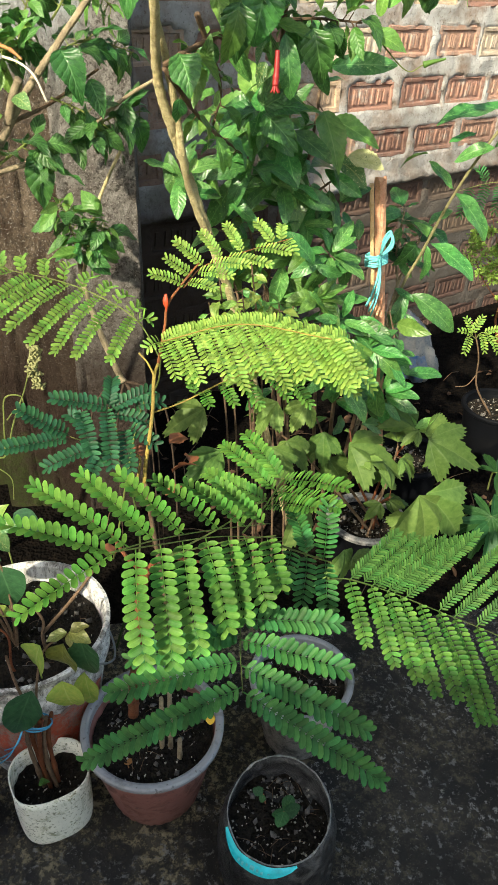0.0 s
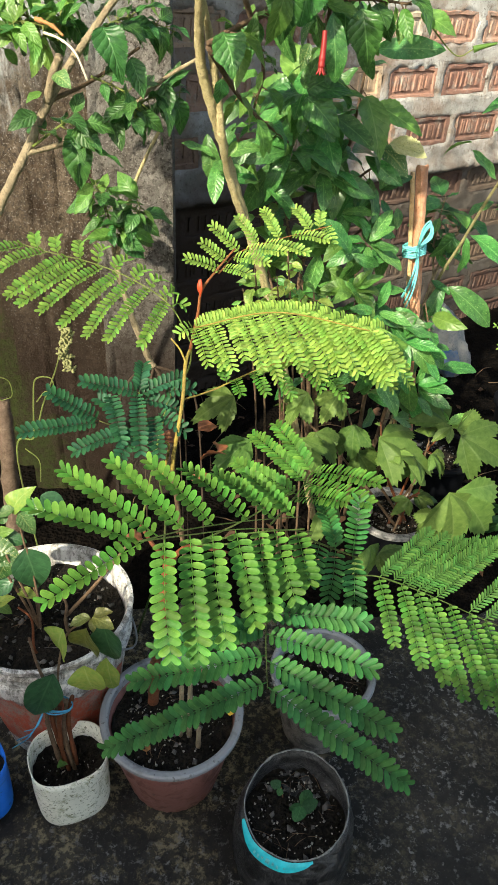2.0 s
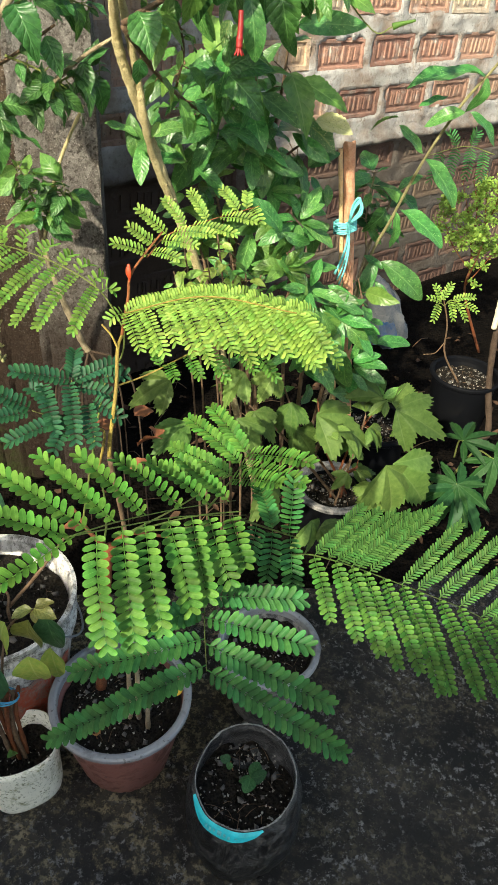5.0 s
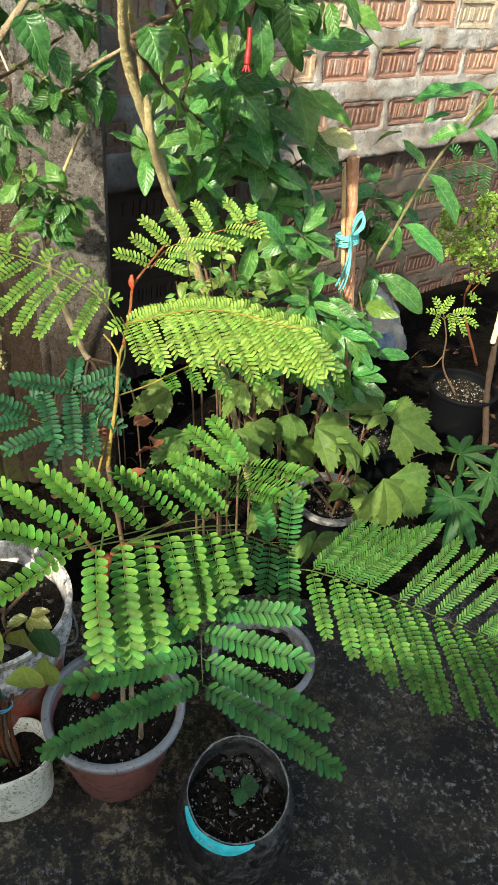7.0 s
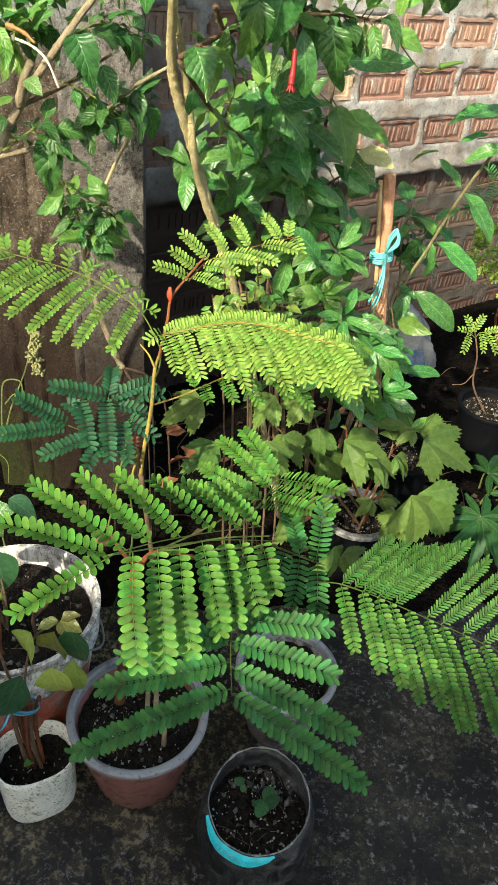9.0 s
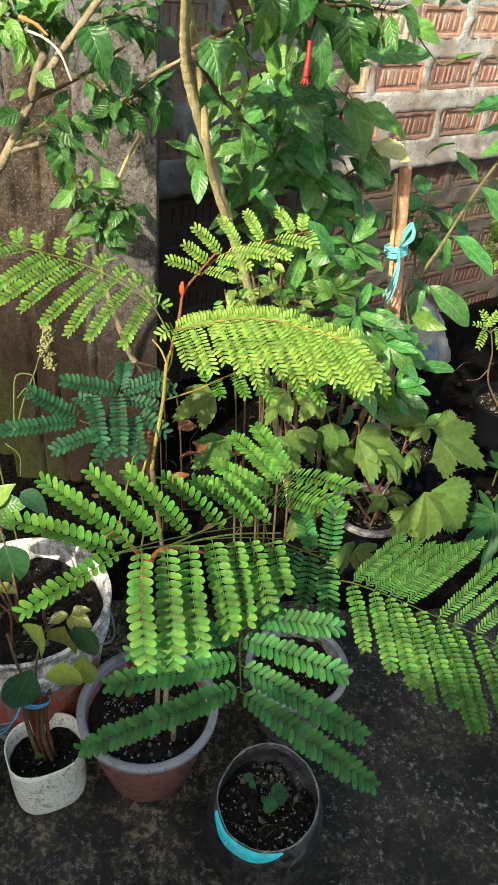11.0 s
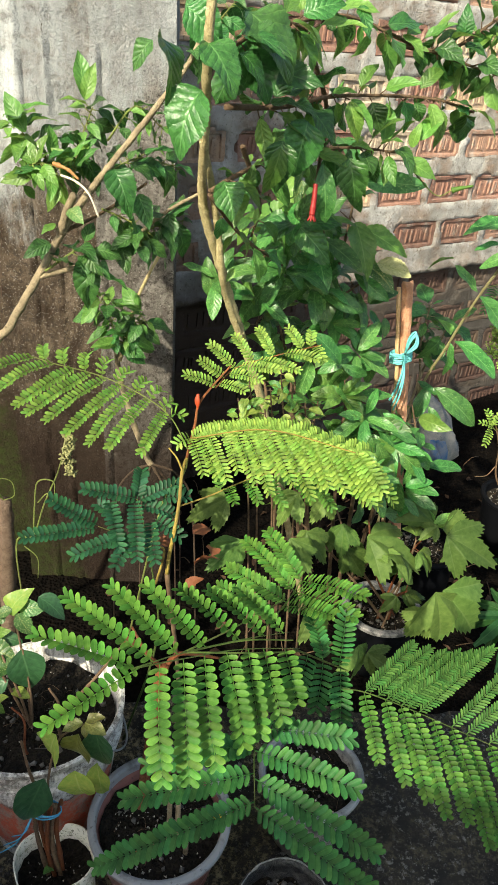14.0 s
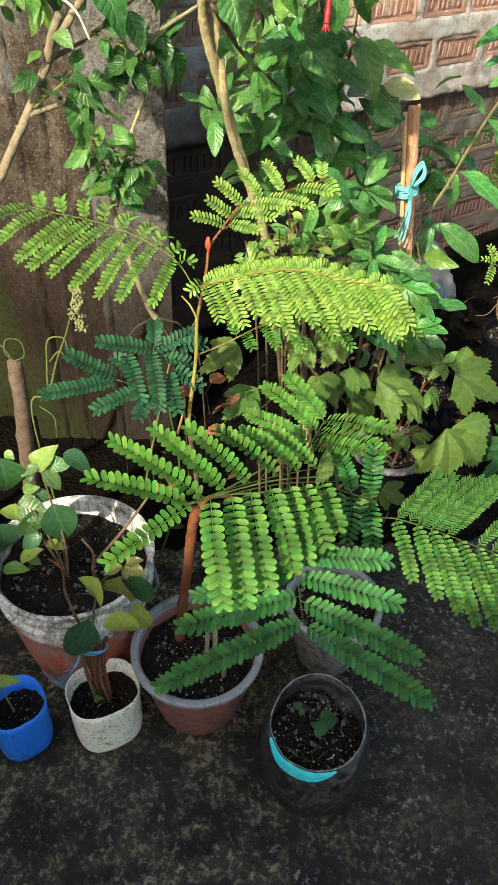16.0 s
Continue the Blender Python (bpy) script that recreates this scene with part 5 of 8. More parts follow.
# ---- the feathery plants ----
UPFACE = (0.05, -0.55, 0.80)
def big_feathery():
    """The large plant in the brown pot: a reddish trunk and several doubly feathered leaves."""
    p = thing("feathery_shrub", (-0.165, 0.82, 0.155), "feathery shrub with reddish trunk and bright green doubly feathered leaves", "shrub")
    bm = bmesh.new()
    tube(bm, [(-0.191, 0.810, 0.228), (-0.184, 0.810, 0.319), (-0.169, 0.805, 0.455), (-0.158, 0.800, 0.561), (-0.149, 0.800, 0.601)], 0.0098, 0.0080, 9, 8, 0.07)
    tube(bm, [(-0.154, 0.800, 0.582), (-0.138, 0.812, 0.606), (-0.118, 0.830, 0.600), (-0.067, 0.870, 0.555)], 0.0050, 0.0022, 8, 8, 0.05)
    tube(bm, [(-0.154, 0.800, 0.595), (-0.176, 0.790, 0.635), (-0.204, 0.820, 0.655)], 0.0045, 0.002, 7, 6)
    part("trunk", bm, RED_BARK, p, "knotty reddish trunk")
    bm = bmesh.new()
    for end, mid in (((0.048, 0.706, 0.752), (-0.020, 0.790, 0.655)), ((0.045, 0.800, 0.680), (-0.030, 0.850, 0.620)), ((0.032, 0.890, 0.680), (-0.050, 0.880, 0.615))):
        tube(bm, [(-0.122, 0.820, 0.612), mid, end], 0.0018, 0.0010, 6, 6)
    part("leaf_stalk", bm, RACHIS, p, "thin green leaf stalks")
    g, d = LEAF["leaflet"], LEAF["leaflet_dark"]
    near = (0.02, -0.72, 0.62)
    # the large near leaf: pinnae hanging towards the path and others spread away
    feather_leaf(p, [(-0.134, 0.529, 0.884), (-0.090, 0.572, 0.859), (-0.029, 0.630, 0.823), (0.048, 0.703, 0.762)], g, RACHIS, [
        ((-0.112, 0.551, 0.867), (-0.094, 0.471, 0.784), near), ((-0.090, 0.572, 0.856), (-0.069, 0.488, 0.768), near), ((-0.067, 0.592, 0.843), (-0.042, 0.509, 0.766), near),
        ((-0.040, 0.614, 0.829), (-0.014, 0.544, 0.760), near), ((-0.017, 0.633, 0.814), (0.004, 0.564, 0.755), near), ((0.001, 0.653, 0.797), (0.029, 0.589, 0.756), near), ((0.025, 0.681, 0.774), (0.046, 0.618, 0.754), near)], near, 0.0142, 0.0106, 0.0082, 0.0106, 0.0007, seed=1)
    feather_leaf(p, [(-0.137, 0.530, 0.882), (-0.091, 0.582, 0.858), (-0.031, 0.660, 0.809), (0.034, 0.740, 0.754)], g, RACHIS, [
        ((-0.134, 0.533, 0.886), (-0.240, 0.536, 0.908)), ((-0.133, 0.534, 0.871), (-0.218, 0.480, 0.838), near), ((-0.117, 0.553, 0.875), (-0.224, 0.592, 0.913)),
        ((-0.096, 0.578, 0.861), (-0.180, 0.620, 0.909)), ((-0.067, 0.613, 0.841), (-0.145, 0.641, 0.897)), ((-0.035, 0.658, 0.810), (-0.112, 0.690, 0.853)),
        ((-0.004, 0.697, 0.779), (-0.080, 0.738, 0.813)), ((0.027, 0.735, 0.752), (-0.042, 0.790, 0.778))], UPFACE, 0.0140, 0.0088, 0.0078, 0.0091, 0.0007, seed=2, fold=0.75)
    # the dark leaf over the pots, its shade partly in the colour
    feather_leaf(p, [(-0.026, 0.747, 0.687), (-0.004, 0.656, 0.681), (0.000, 0.581, 0.685), (0.005, 0.523, 0.681)], d, RACHIS, [
        ((-0.000, 0.528, 0.690), (-0.177, 0.494, 0.581)), ((-0.003, 0.568, 0.685), (-0.149, 0.530, 0.663)), ((-0.006, 0.610, 0.683), (-0.131, 0.573, 0.669)), ((-0.006, 0.612, 0.684), (-0.066, 0.583, 0.689)),
        ((0.009, 0.526, 0.687), (0.170, 0.479, 0.591)), ((0.007, 0.562, 0.687), (0.152, 0.515, 0.633)), ((0.003, 0.603, 0.683), (0.124, 0.555, 0.689)), ((0.001, 0.636, 0.682), (0.122, 0.632, 0.683))], UPFACE, 0.0172, 0.0102, 0.0082, 0.0073, 0.0007, seed=3)
    # the leaf reaching over the open floor
    feather_leaf(p, [(0.118, 0.740, 0.655), (0.143, 0.700, 0.696), (0.197, 0.700, 0.677), (0.277, 0.710, 0.632), (0.375, 0.720, 0.577), (0.455, 0.730, 0.522)], LEAF["leaflet_mid"], RACHIS, [
        ((0.143, 0.700, 0.691), (0.164, 0.630, 0.647), near), ((0.170, 0.700, 0.686), (0.202, 0.620, 0.623), near), ((0.194, 0.700, 0.677), (0.232, 0.610, 0.607), near), ((0.220, 0.700, 0.666), (0.258, 0.600, 0.593), near), ((0.249, 0.710, 0.644), (0.289, 0.600, 0.585), near), ((0.276, 0.710, 0.632), (0.320, 0.590, 0.553), near), ((0.307, 0.710, 0.617), (0.336, 0.590, 0.554), near), ((0.341, 0.720, 0.591), (0.377, 0.590, 0.545), near), ((0.373, 0.720, 0.577), (0.415, 0.590, 0.532), near), ((0.413, 0.730, 0.547), (0.456, 0.600, 0.509), near), ((0.445, 0.730, 0.527), (0.491, 0.610, 0.502), near)], near, 0.0108, 0.0080, 0.0066, 0.0091, 0.0008, seed=4)
    feather_leaf(p, [(0.143, 0.700, 0.696), (0.197, 0.700, 0.677), (0.277, 0.710, 0.632), (0.375, 0.720, 0.577), (0.455, 0.730, 0.522)], LEAF["leaflet_pale"], RACHIS, [
        ((0.148, 0.700, 0.698), (0.223, 0.800, 0.696)), ((0.174, 0.700, 0.689), (0.272, 0.800, 0.686)), ((0.197, 0.700, 0.679), (0.313, 0.810, 0.679)), ((0.224, 0.710, 0.659), (0.347, 0.820, 0.684)), ((0.161, 0.700, 0.694), (0.248, 0.800, 0.690)), ((0.185, 0.700, 0.684), (0.296, 0.810, 0.678)), ((0.211, 0.700, 0.674), (0.333, 0.820, 0.676)),
        ((0.276, 0.710, 0.639), (0.374, 0.800, 0.669)), ((0.303, 0.710, 0.624), (0.412, 0.800, 0.654)), ((0.338, 0.720, 0.598), (0.449, 0.800, 0.648)), ((0.374, 0.720, 0.582), (0.489, 0.800, 0.629)), ((0.418, 0.730, 0.549), (0.526, 0.800, 0.567)), ((0.432, 0.730, 0.534), (0.535, 0.790, 0.511))], UPFACE, 0.0122, 0.0046, 0.0052, 0.0062, 0.0006, seed=5, lean=0.8)
    # leaves at the back of the plant
    feather_leaf(p, [(-0.004, 0.855, 0.636), (0.035, 0.909, 0.658), (0.056, 0.933, 0.686)], g, RACHIS, [
        ((0.056, 0.933, 0.686), (0.147, 0.845, 0.737)), ((0.047, 0.920, 0.671), (0.134, 0.804, 0.732)), ((0.055, 0.934, 0.684), (-0.006, 1.046, 0.694)), ((0.043, 0.923, 0.673), (-0.045, 1.051, 0.667)),
        ((0.030, 0.912, 0.653), (-0.072, 1.010, 0.634)), ((0.030, 0.902, 0.656), (0.101, 0.816, 0.721)), ((0.018, 0.891, 0.642), (-0.083, 0.961, 0.631))], UPFACE, 0.0175, 0.0090, 0.0079, 0.0090, seed=6)
    feather_leaf(p, [(0.046, 0.793, 0.671), (0.105, 0.783, 0.657), (0.130, 0.775, 0.655)], d, RACHIS, [
        ((0.116, 0.774, 0.661), (0.119, 0.814, 0.730), near), ((0.092, 0.784, 0.661), (0.073, 0.860, 0.677)), ((0.117, 0.773, 0.654), (0.124, 0.718, 0.590), near), ((0.093, 0.783, 0.651), (0.086, 0.736, 0.609), near), ((0.068, 0.793, 0.657), (0.056, 0.747, 0.632), near)], near, 0.0168, 0.0084, 0.0073, 0.0086, seed=7)


big_feathery()


def tall_feathery():
    """The slender one behind it, with a golden stem and lime-green young leaves."""
    p = thing("feathery_sapling", (-0.180, 1.000, 0.0), "slender sapling with golden stem, red bud and lime-green feathery leaves", "sapling")
    bm = bmesh.new()
    low = Vector((-0.180, 1.000, 0.616))
    tube(bm, [(low.x + 0.03, low.y + 0.10, 0.0), (low.x + 0.012, low.y + 0.05, low.z * 0.6), low], 0.0042, 0.0044, 8, 8, 0.06)
    part("stem", bm, BROWN_BARK, p, "brown woody foot of the stem")
    bm = bmesh.new()
    tube(bm, [low, (-0.177, 1.005, 0.654), (-0.171, 1.020, 0.697), (-0.168, 1.050, 0.735), (-0.169, 1.090, 0.779), (-0.167, 1.130, 0.783)], 0.0037, 0.0030, 8, 8)
    tube(bm, [(-0.202, 1.010, 0.582), (-0.185, 1.000, 0.663), (-0.197, 1.000, 0.676)], 0.0026, 0.0016, 6, 6)
    tube(bm, [(-0.169, 1.090, 0.781), (-0.181, 1.100, 0.800), (-0.197, 1.110, 0.813)], 0.0022, 0.0014, 6, 6)
    part("stem", bm, GOLD_STEM, p, "golden yellow stem")
    stem_red = bmesh.new()
    tube(stem_red, [(-0.167, 1.130, 0.783), (-0.155, 1.142, 0.848), (-0.150, 1.150, 0.886), (-0.127, 1.170, 0.917), (-0.099, 1.190, 0.949)], 0.0030, 0.0016, 8, 8)
    part("stem", stem_red, RED_STEM, p, "reddish young stem")
    bm = bmesh.new()
    c = Vector((-0.151, 1.145, 0.893))
    lathe(bm, [(0.0005, -0.016), (0.0022, -0.010), (0.0052, -0.003), (0.0056, 0.003), (0.0046, 0.009), (0.0030, 0.011), (0.0032, 0.014), (0.0005, 0.016)], c, 12, 0.7)
    part("bud", bm, RED_BUD, p, "closed red-brown leaf bud")
    y = LEAF["leaflet_lime"]
    face = (0.0, -0.62, 0.70)
    # the arched lime leaf: many pairs of pinnae
    a, b = Vector((-0.159, 1.120, 0.833)), Vector((0.112, 0.930, 0.940))
    spine = smooth_path([a, a.lerp(b, 0.5) + Vector((0, 0, 0.028)), b], 8)
    items = []
    for i in range(15):
        q = i / 14
        k = min(15, int(q * 16))
        s = spine[k].lerp(spine[k + 1], q * 16 - k)
        down = Vector((0.045 + 0.03 * q, -0.075, -0.062 - 0.02 * q + 0.012 * math.sin(i * 2.3))) * (0.90 - 0.45 * abs(q - 0.45) + 0.10 * math.sin(i * 1.7))
        back = Vector((0.048, 0.05, 0.004 - 0.03 * q)) * (0.9 - 0.3 * q)
        items += [(s, s + down, (0.05, -0.55, 0.8)), (s, s + back, face)]
    for i in range(7):
        q = i / 6
        s = spine[10].lerp(spine[16], q)
        items.append((s, s + Vector((0.045 + 0.02 * q, -0.035 + 0.02 * q, -0.035 - 0.04 * q + 0.02 * math.sin(i * 2.1))), (0.1, -0.5, 0.85)))
    items.append((b, b + Vector((0.035, -0.03, -0.06)), face))
    items.append((a, a + Vector((-0.022, -0.02, -0.006)), face))
    feather_leaf(p, [a, a.lerp(b, 0.5) + Vector((0, 0, 0.028)), b], y, GOLD_STEM, items, face, 0.0130, 0.0064, 0.0062, 0.008, 0.0011, 11)
    # the second one under it
    feather_leaf(p, [(-0.167, 1.050, 0.732), (-0.122, 1.090, 0.731), (-0.006, 1.090, 0.795), (0.107, 1.050, 0.813)], LEAF["leaflet"], GOLD_STEM, [
        ((-0.095, 1.100, 0.752), (-0.069, 1.050, 0.748)), ((-0.060, 1.100, 0.774), (-0.027, 1.050, 0.754)), ((-0.025, 1.090, 0.792), (0.017, 1.040, 0.758)), ((0.013, 1.080, 0.806), (0.062, 1.030, 0.782)),
        ((0.051, 1.070, 0.813), (0.099, 1.020, 0.776)), ((0.092, 1.050, 0.820), (0.144, 1.000, 0.819)), ((-0.100, 1.100, 0.749), (-0.110, 1.140, 0.769))], face, 0.0125, 0.0065, 0.0065, 0.006, 0.0014, 12)
    # the small young leaf at the top
    feather_leaf(p, [(-0.124, 1.170, 0.913), (-0.092, 1.200, 0.942), (-0.025, 1.230, 0.960), (0.063, 1.250, 0.983)], y, RED_STEM, [
        ((-0.123, 1.170, 0.917), (-0.177, 1.160, 0.937)), ((-0.117, 1.170, 0.922), (-0.069, 1.140, 0.923)), ((-0.108, 1.180, 0.929), (-0.154, 1.180, 0.959)), ((-0.101, 1.190, 0.933), (-0.041, 1.160, 0.939)),
        ((-0.090, 1.200, 0.942), (-0.140, 1.210, 0.979)), ((-0.080, 1.200, 0.948), (-0.014, 1.170, 0.956)), ((-0.062, 1.210, 0.953), (-0.100, 1.250, 0.984)), ((-0.049, 1.220, 0.954), (0.023, 1.180, 0.954)),
        ((-0.025, 1.230, 0.960), (-0.058, 1.280, 0.990)), ((-0.005, 1.230, 0.966), (0.055, 1.200, 0.971)), ((0.024, 1.240, 0.972), (-0.002, 1.280, 0.996)), ((0.049, 1.250, 0.977), (0.066, 1.220, 0.962)), ((0.044, 1.250, 0.974), (0.043, 1.280, 0.993))], face, 0.0115, 0.0062, 0.0062, 0.005, 0.0011, 13)


tall_feathery()


def left_feathery():
    p = thing("feathery_sapling", (-0.36, 1.45, 0.0), "feathery sapling spreading a green leaf before the slab wall", "sapling")
    face = (0.05, -0.60, 0.74)
    bm = bmesh.new()
    tube(bm, [(-0.36, 1.45, 0.0), (-0.255, 1.360, 0.506), (-0.189, 1.250, 0.673), (-0.171, 1.190, 0.763)], 0.0028, 0.0014, 7, 8)
    part("stem", bm, GREEN_STEM, p)
    feather_leaf(p, [(-0.171, 1.190, 0.763), (-0.210, 1.190, 0.838), (-0.276, 1.200, 0.878), (-0.352, 1.210, 0.901), (-0.432, 1.210, 0.916), (-0.493, 1.220, 0.927)], LEAF["leaflet_fresh"], GREEN_STEM, [
        ((-0.469, 1.210, 0.922), (-0.549, 1.140, 0.901)), ((-0.432, 1.210, 0.913), (-0.510, 1.140, 0.885)), ((-0.395, 1.210, 0.908), (-0.479, 1.130, 0.861)), ((-0.363, 1.210, 0.900), (-0.456, 1.120, 0.852)), ((-0.331, 1.200, 0.896), (-0.421, 1.120, 0.841)), ((-0.306, 1.200, 0.884), (-0.383, 1.110, 0.825)),
        ((-0.278, 1.200, 0.875), (-0.342, 1.110, 0.807)), ((-0.249, 1.200, 0.864), (-0.306, 1.110, 0.802)), ((-0.219, 1.190, 0.846), (-0.250, 1.120, 0.791)), ((-0.210, 1.190, 0.837), (-0.185, 1.180, 0.842))] + [
        ((-0.446, 1.220, 0.913), (-0.464, 1.253, 0.926)), ((-0.409, 1.220, 0.907), (-0.421, 1.253, 0.923)), ((-0.377, 1.220, 0.902), (-0.378, 1.253, 0.919)), ((-0.342, 1.210, 0.898), (-0.335, 1.243, 0.914)), ((-0.310, 1.210, 0.884), (-0.295, 1.238, 0.898)), ((-0.276, 1.200, 0.878), (-0.260, 1.228, 0.885)), ((-0.246, 1.200, 0.864), (-0.231, 1.222, 0.870)), ((-0.221, 1.190, 0.850), (-0.207, 1.206, 0.856))], face, 0.0142, 0.0078, 0.0070, 0.010, 0.0011, 21, fold=0.35)
    # blue-green leaves low down, shade in their colour
    t = LEAF["leaflet_shade_teal"]
    q = thing("feathery_seedling", (-0.30, 1.12, 0.0), "low seedling with feathery leaves coloured blue-green for shade", "seedling")
    bm = bmesh.new()
    hub = Vector((-0.223, 1.060, 0.616))
    tube(bm, [(-0.30, 1.12, 0.0), (hub.x + 0.01, hub.y + 0.02, hub.z * 0.6), hub], 0.003, 0.0016, 7, 6)
    part("stem", bm, RACHIS, q)
    for centre, sd, pinnae in (
            ((-0.302, 1.000, 0.708), 31, [((-0.309, 1.000, 0.716), (-0.379, 0.990, 0.761)), ((-0.315, 0.990, 0.695), (-0.418, 0.950, 0.704))]),
            ((-0.244, 1.050, 0.739), 32, [((-0.244, 1.050, 0.739), (-0.334, 1.030, 0.761)), ((-0.241, 1.060, 0.736), (-0.249, 1.120, 0.752)), ((-0.236, 1.060, 0.731), (-0.177, 1.100, 0.744)), ((-0.291, 1.040, 0.734), (-0.256, 0.960, 0.692)), ((-0.262, 1.040, 0.732), (-0.225, 0.960, 0.675)), ((-0.232, 1.060, 0.723), (-0.178, 1.060, 0.701))]),
            ((-0.245, 1.000, 0.694), 33, [((-0.255, 1.000, 0.687), (-0.336, 0.960, 0.668)), ((-0.249, 1.000, 0.675), (-0.260, 0.950, 0.662)), ((-0.215, 1.030, 0.706), (-0.195, 0.970, 0.664)), ((-0.209, 1.040, 0.705), (-0.159, 1.020, 0.683)), ((-0.269, 1.020, 0.707), (-0.311, 1.040, 0.724)), ((-0.204, 1.070, 0.728), (-0.156, 1.080, 0.732))])):
        centre = Vector(centre)
        feather_leaf(q, [hub, hub.lerp(centre, 0.6) + Vector((0, 0, 0.005)), centre], t, GREEN_STEM, [(*item, UPFACE) for item in pinnae], UPFACE, 0.0160, 0.0096, 0.0078, 0.006, 0.0011, sd, fold=0.25)


left_feathery()

# ---- shrubs and trees ----
def stem_part(plant, pts, r0, r1, material, name="branch", knots=0.06, seg=8, label=""):
    bm = bmesh.new()
    tube(bm, pts, r0, r1, seg, 8, knots)
    return part(name, bm, material, plant, label)


def woody(plant, pts, r0, r1, material, seed, name="branch", label="", knobs=14):
    bm = bmesh.new()
    knobbly(bm, [Vector(q) for q in pts], r0, r1, random.Random(seed), knobs)
    return part(name, bm, material, plant, label)


def hero(plant, sort, rows, face=(0, -0.55, 0.8)):
    """Single leaves given by base and tip."""
    for row in rows:
        leaf(plant, sort, row[0], row[1], row[2] if len(row) > 2 else face)


def hibiscus_tree():
    p = thing("hibiscus_tree", (0.13, 1.62, 0), "hibiscus tree with pale twin stems and dark toothed leaves", "tree")
    rng = random.Random(41)
    woody(p, [(0.13, 1.62, 0), (-0.024, 1.460, 0.685), (-0.086, 1.360, 0.923), (-0.111, 1.320, 1.014), (-0.132, 1.280, 1.094), (-0.147, 1.235, 1.159), (-0.158, 1.210, 1.206), (-0.160, 1.180, 1.255), (-0.153, 1.130, 1.312), (-0.145, 1.080, 1.370), (-0.140, 1.030, 1.413), (-0.135, 1.000, 1.464), (-0.129, 0.980, 1.532)], 0.0092, 0.0058, PALE_BARK, 1, "trunk", "knotty yellow-tan stem", 5)
    woody(p, [(-0.091, 1.345, 0.937), (-0.121, 1.300, 1.036), (-0.131, 1.250, 1.113), (-0.137, 1.235, 1.170), (-0.143, 1.210, 1.225), (-0.148, 1.190, 1.265), (-0.155, 1.150, 1.316), (-0.157, 1.120, 1.355), (-0.156, 1.080, 1.390)], 0.0072, 0.0048, PALE_BARK, 2, "trunk", "second stem twined round the first", 3)
    # branches through the crown
    for pts, n, size in (
            ([(-0.143, 1.140, 1.255), (-0.091, 1.220, 1.280), (-0.021, 1.300, 1.301), (0.077, 1.360, 1.309), (0.159, 1.380, 1.305)], 38, 0.066),
            ([(-0.143, 1.140, 1.251), (-0.097, 1.280, 1.158), (-0.024, 1.420, 1.076)], 10, 0.058),
            ([(-0.140, 1.020, 1.420), (-0.100, 1.080, 1.461), (-0.052, 1.160, 1.486), (-0.003, 1.220, 1.476)], 23, 0.070)) + (
            ([(-0.120, 1.100, 1.377), (-0.044, 1.220, 1.375), (0.045, 1.320, 1.391), (0.209, 1.420, 1.393), (0.298, 1.450, 1.374)], 42, 0.066),
            ([(-0.111, 1.120, 1.467), (-0.038, 1.250, 1.490), (0.050, 1.350, 1.505), (0.155, 1.420, 1.477), (0.243, 1.460, 1.456), (0.358, 1.500, 1.431)], 46, 0.066),
            ([(0.136, 1.420, 1.471), (0.229, 1.450, 1.469), (0.295, 1.480, 1.508), (0.341, 1.500, 1.545)], 23, 0.058),
            ([(-0.020, 1.250, 1.475), (0.030, 1.350, 1.363), (0.026, 1.400, 1.234), (0.056, 1.480, 1.125)], 16, 0.062),
            ([(-0.101, 1.200, 1.316), (-0.072, 1.300, 1.214), (-0.087, 1.360, 1.141)], 9, 0.058)):
        leafy_stem(p, "branch", BROWN_BARK, pts, 0.0045, 0.0018, ("hibiscus", "broad", "young", "young", "young"), round(n * 1.2), size * 0.84, 0.12, rng)
    face = (0.05, -0.75, 0.62)
    hero(p, "hibiscus", [
        ((-0.038, 1.140, 1.335), (-0.040, 1.100, 1.269), face), ((-0.099, 1.060, 1.473), (-0.025, 1.040, 1.465), face), ((0.063, 1.300, 1.519), (0.079, 1.270, 1.482), face),
        ((-0.224, 1.100, 1.453), (-0.257, 1.080, 1.424), face), ((-0.063, 1.150, 1.429), (0.003, 1.100, 1.414), face), ((0.075, 1.300, 1.299), (0.097, 1.260, 1.225), face)])
    hero(p, "broad", [
        ((-0.142, 1.000, 1.401), (-0.190, 0.950, 1.350), (-0.25, -0.8, 0.6)), ((-0.138, 1.000, 1.456), (-0.088, 0.960, 1.424), face), ((-0.200, 1.020, 1.459), (-0.144, 0.980, 1.413), (0.5, -0.5, 0.4)),
        ((-0.094, 1.080, 1.493), (-0.013, 1.040, 1.450), face), ((-0.167, 1.020, 1.492), (-0.115, 1.000, 1.465), face), ((-0.106, 1.100, 1.467), (-0.043, 1.060, 1.412), face), ((-0.003, 1.200, 1.359), (-0.014, 1.150, 1.296), face), ((-0.125, 1.160, 1.269), (-0.094, 1.120, 1.233), face)])
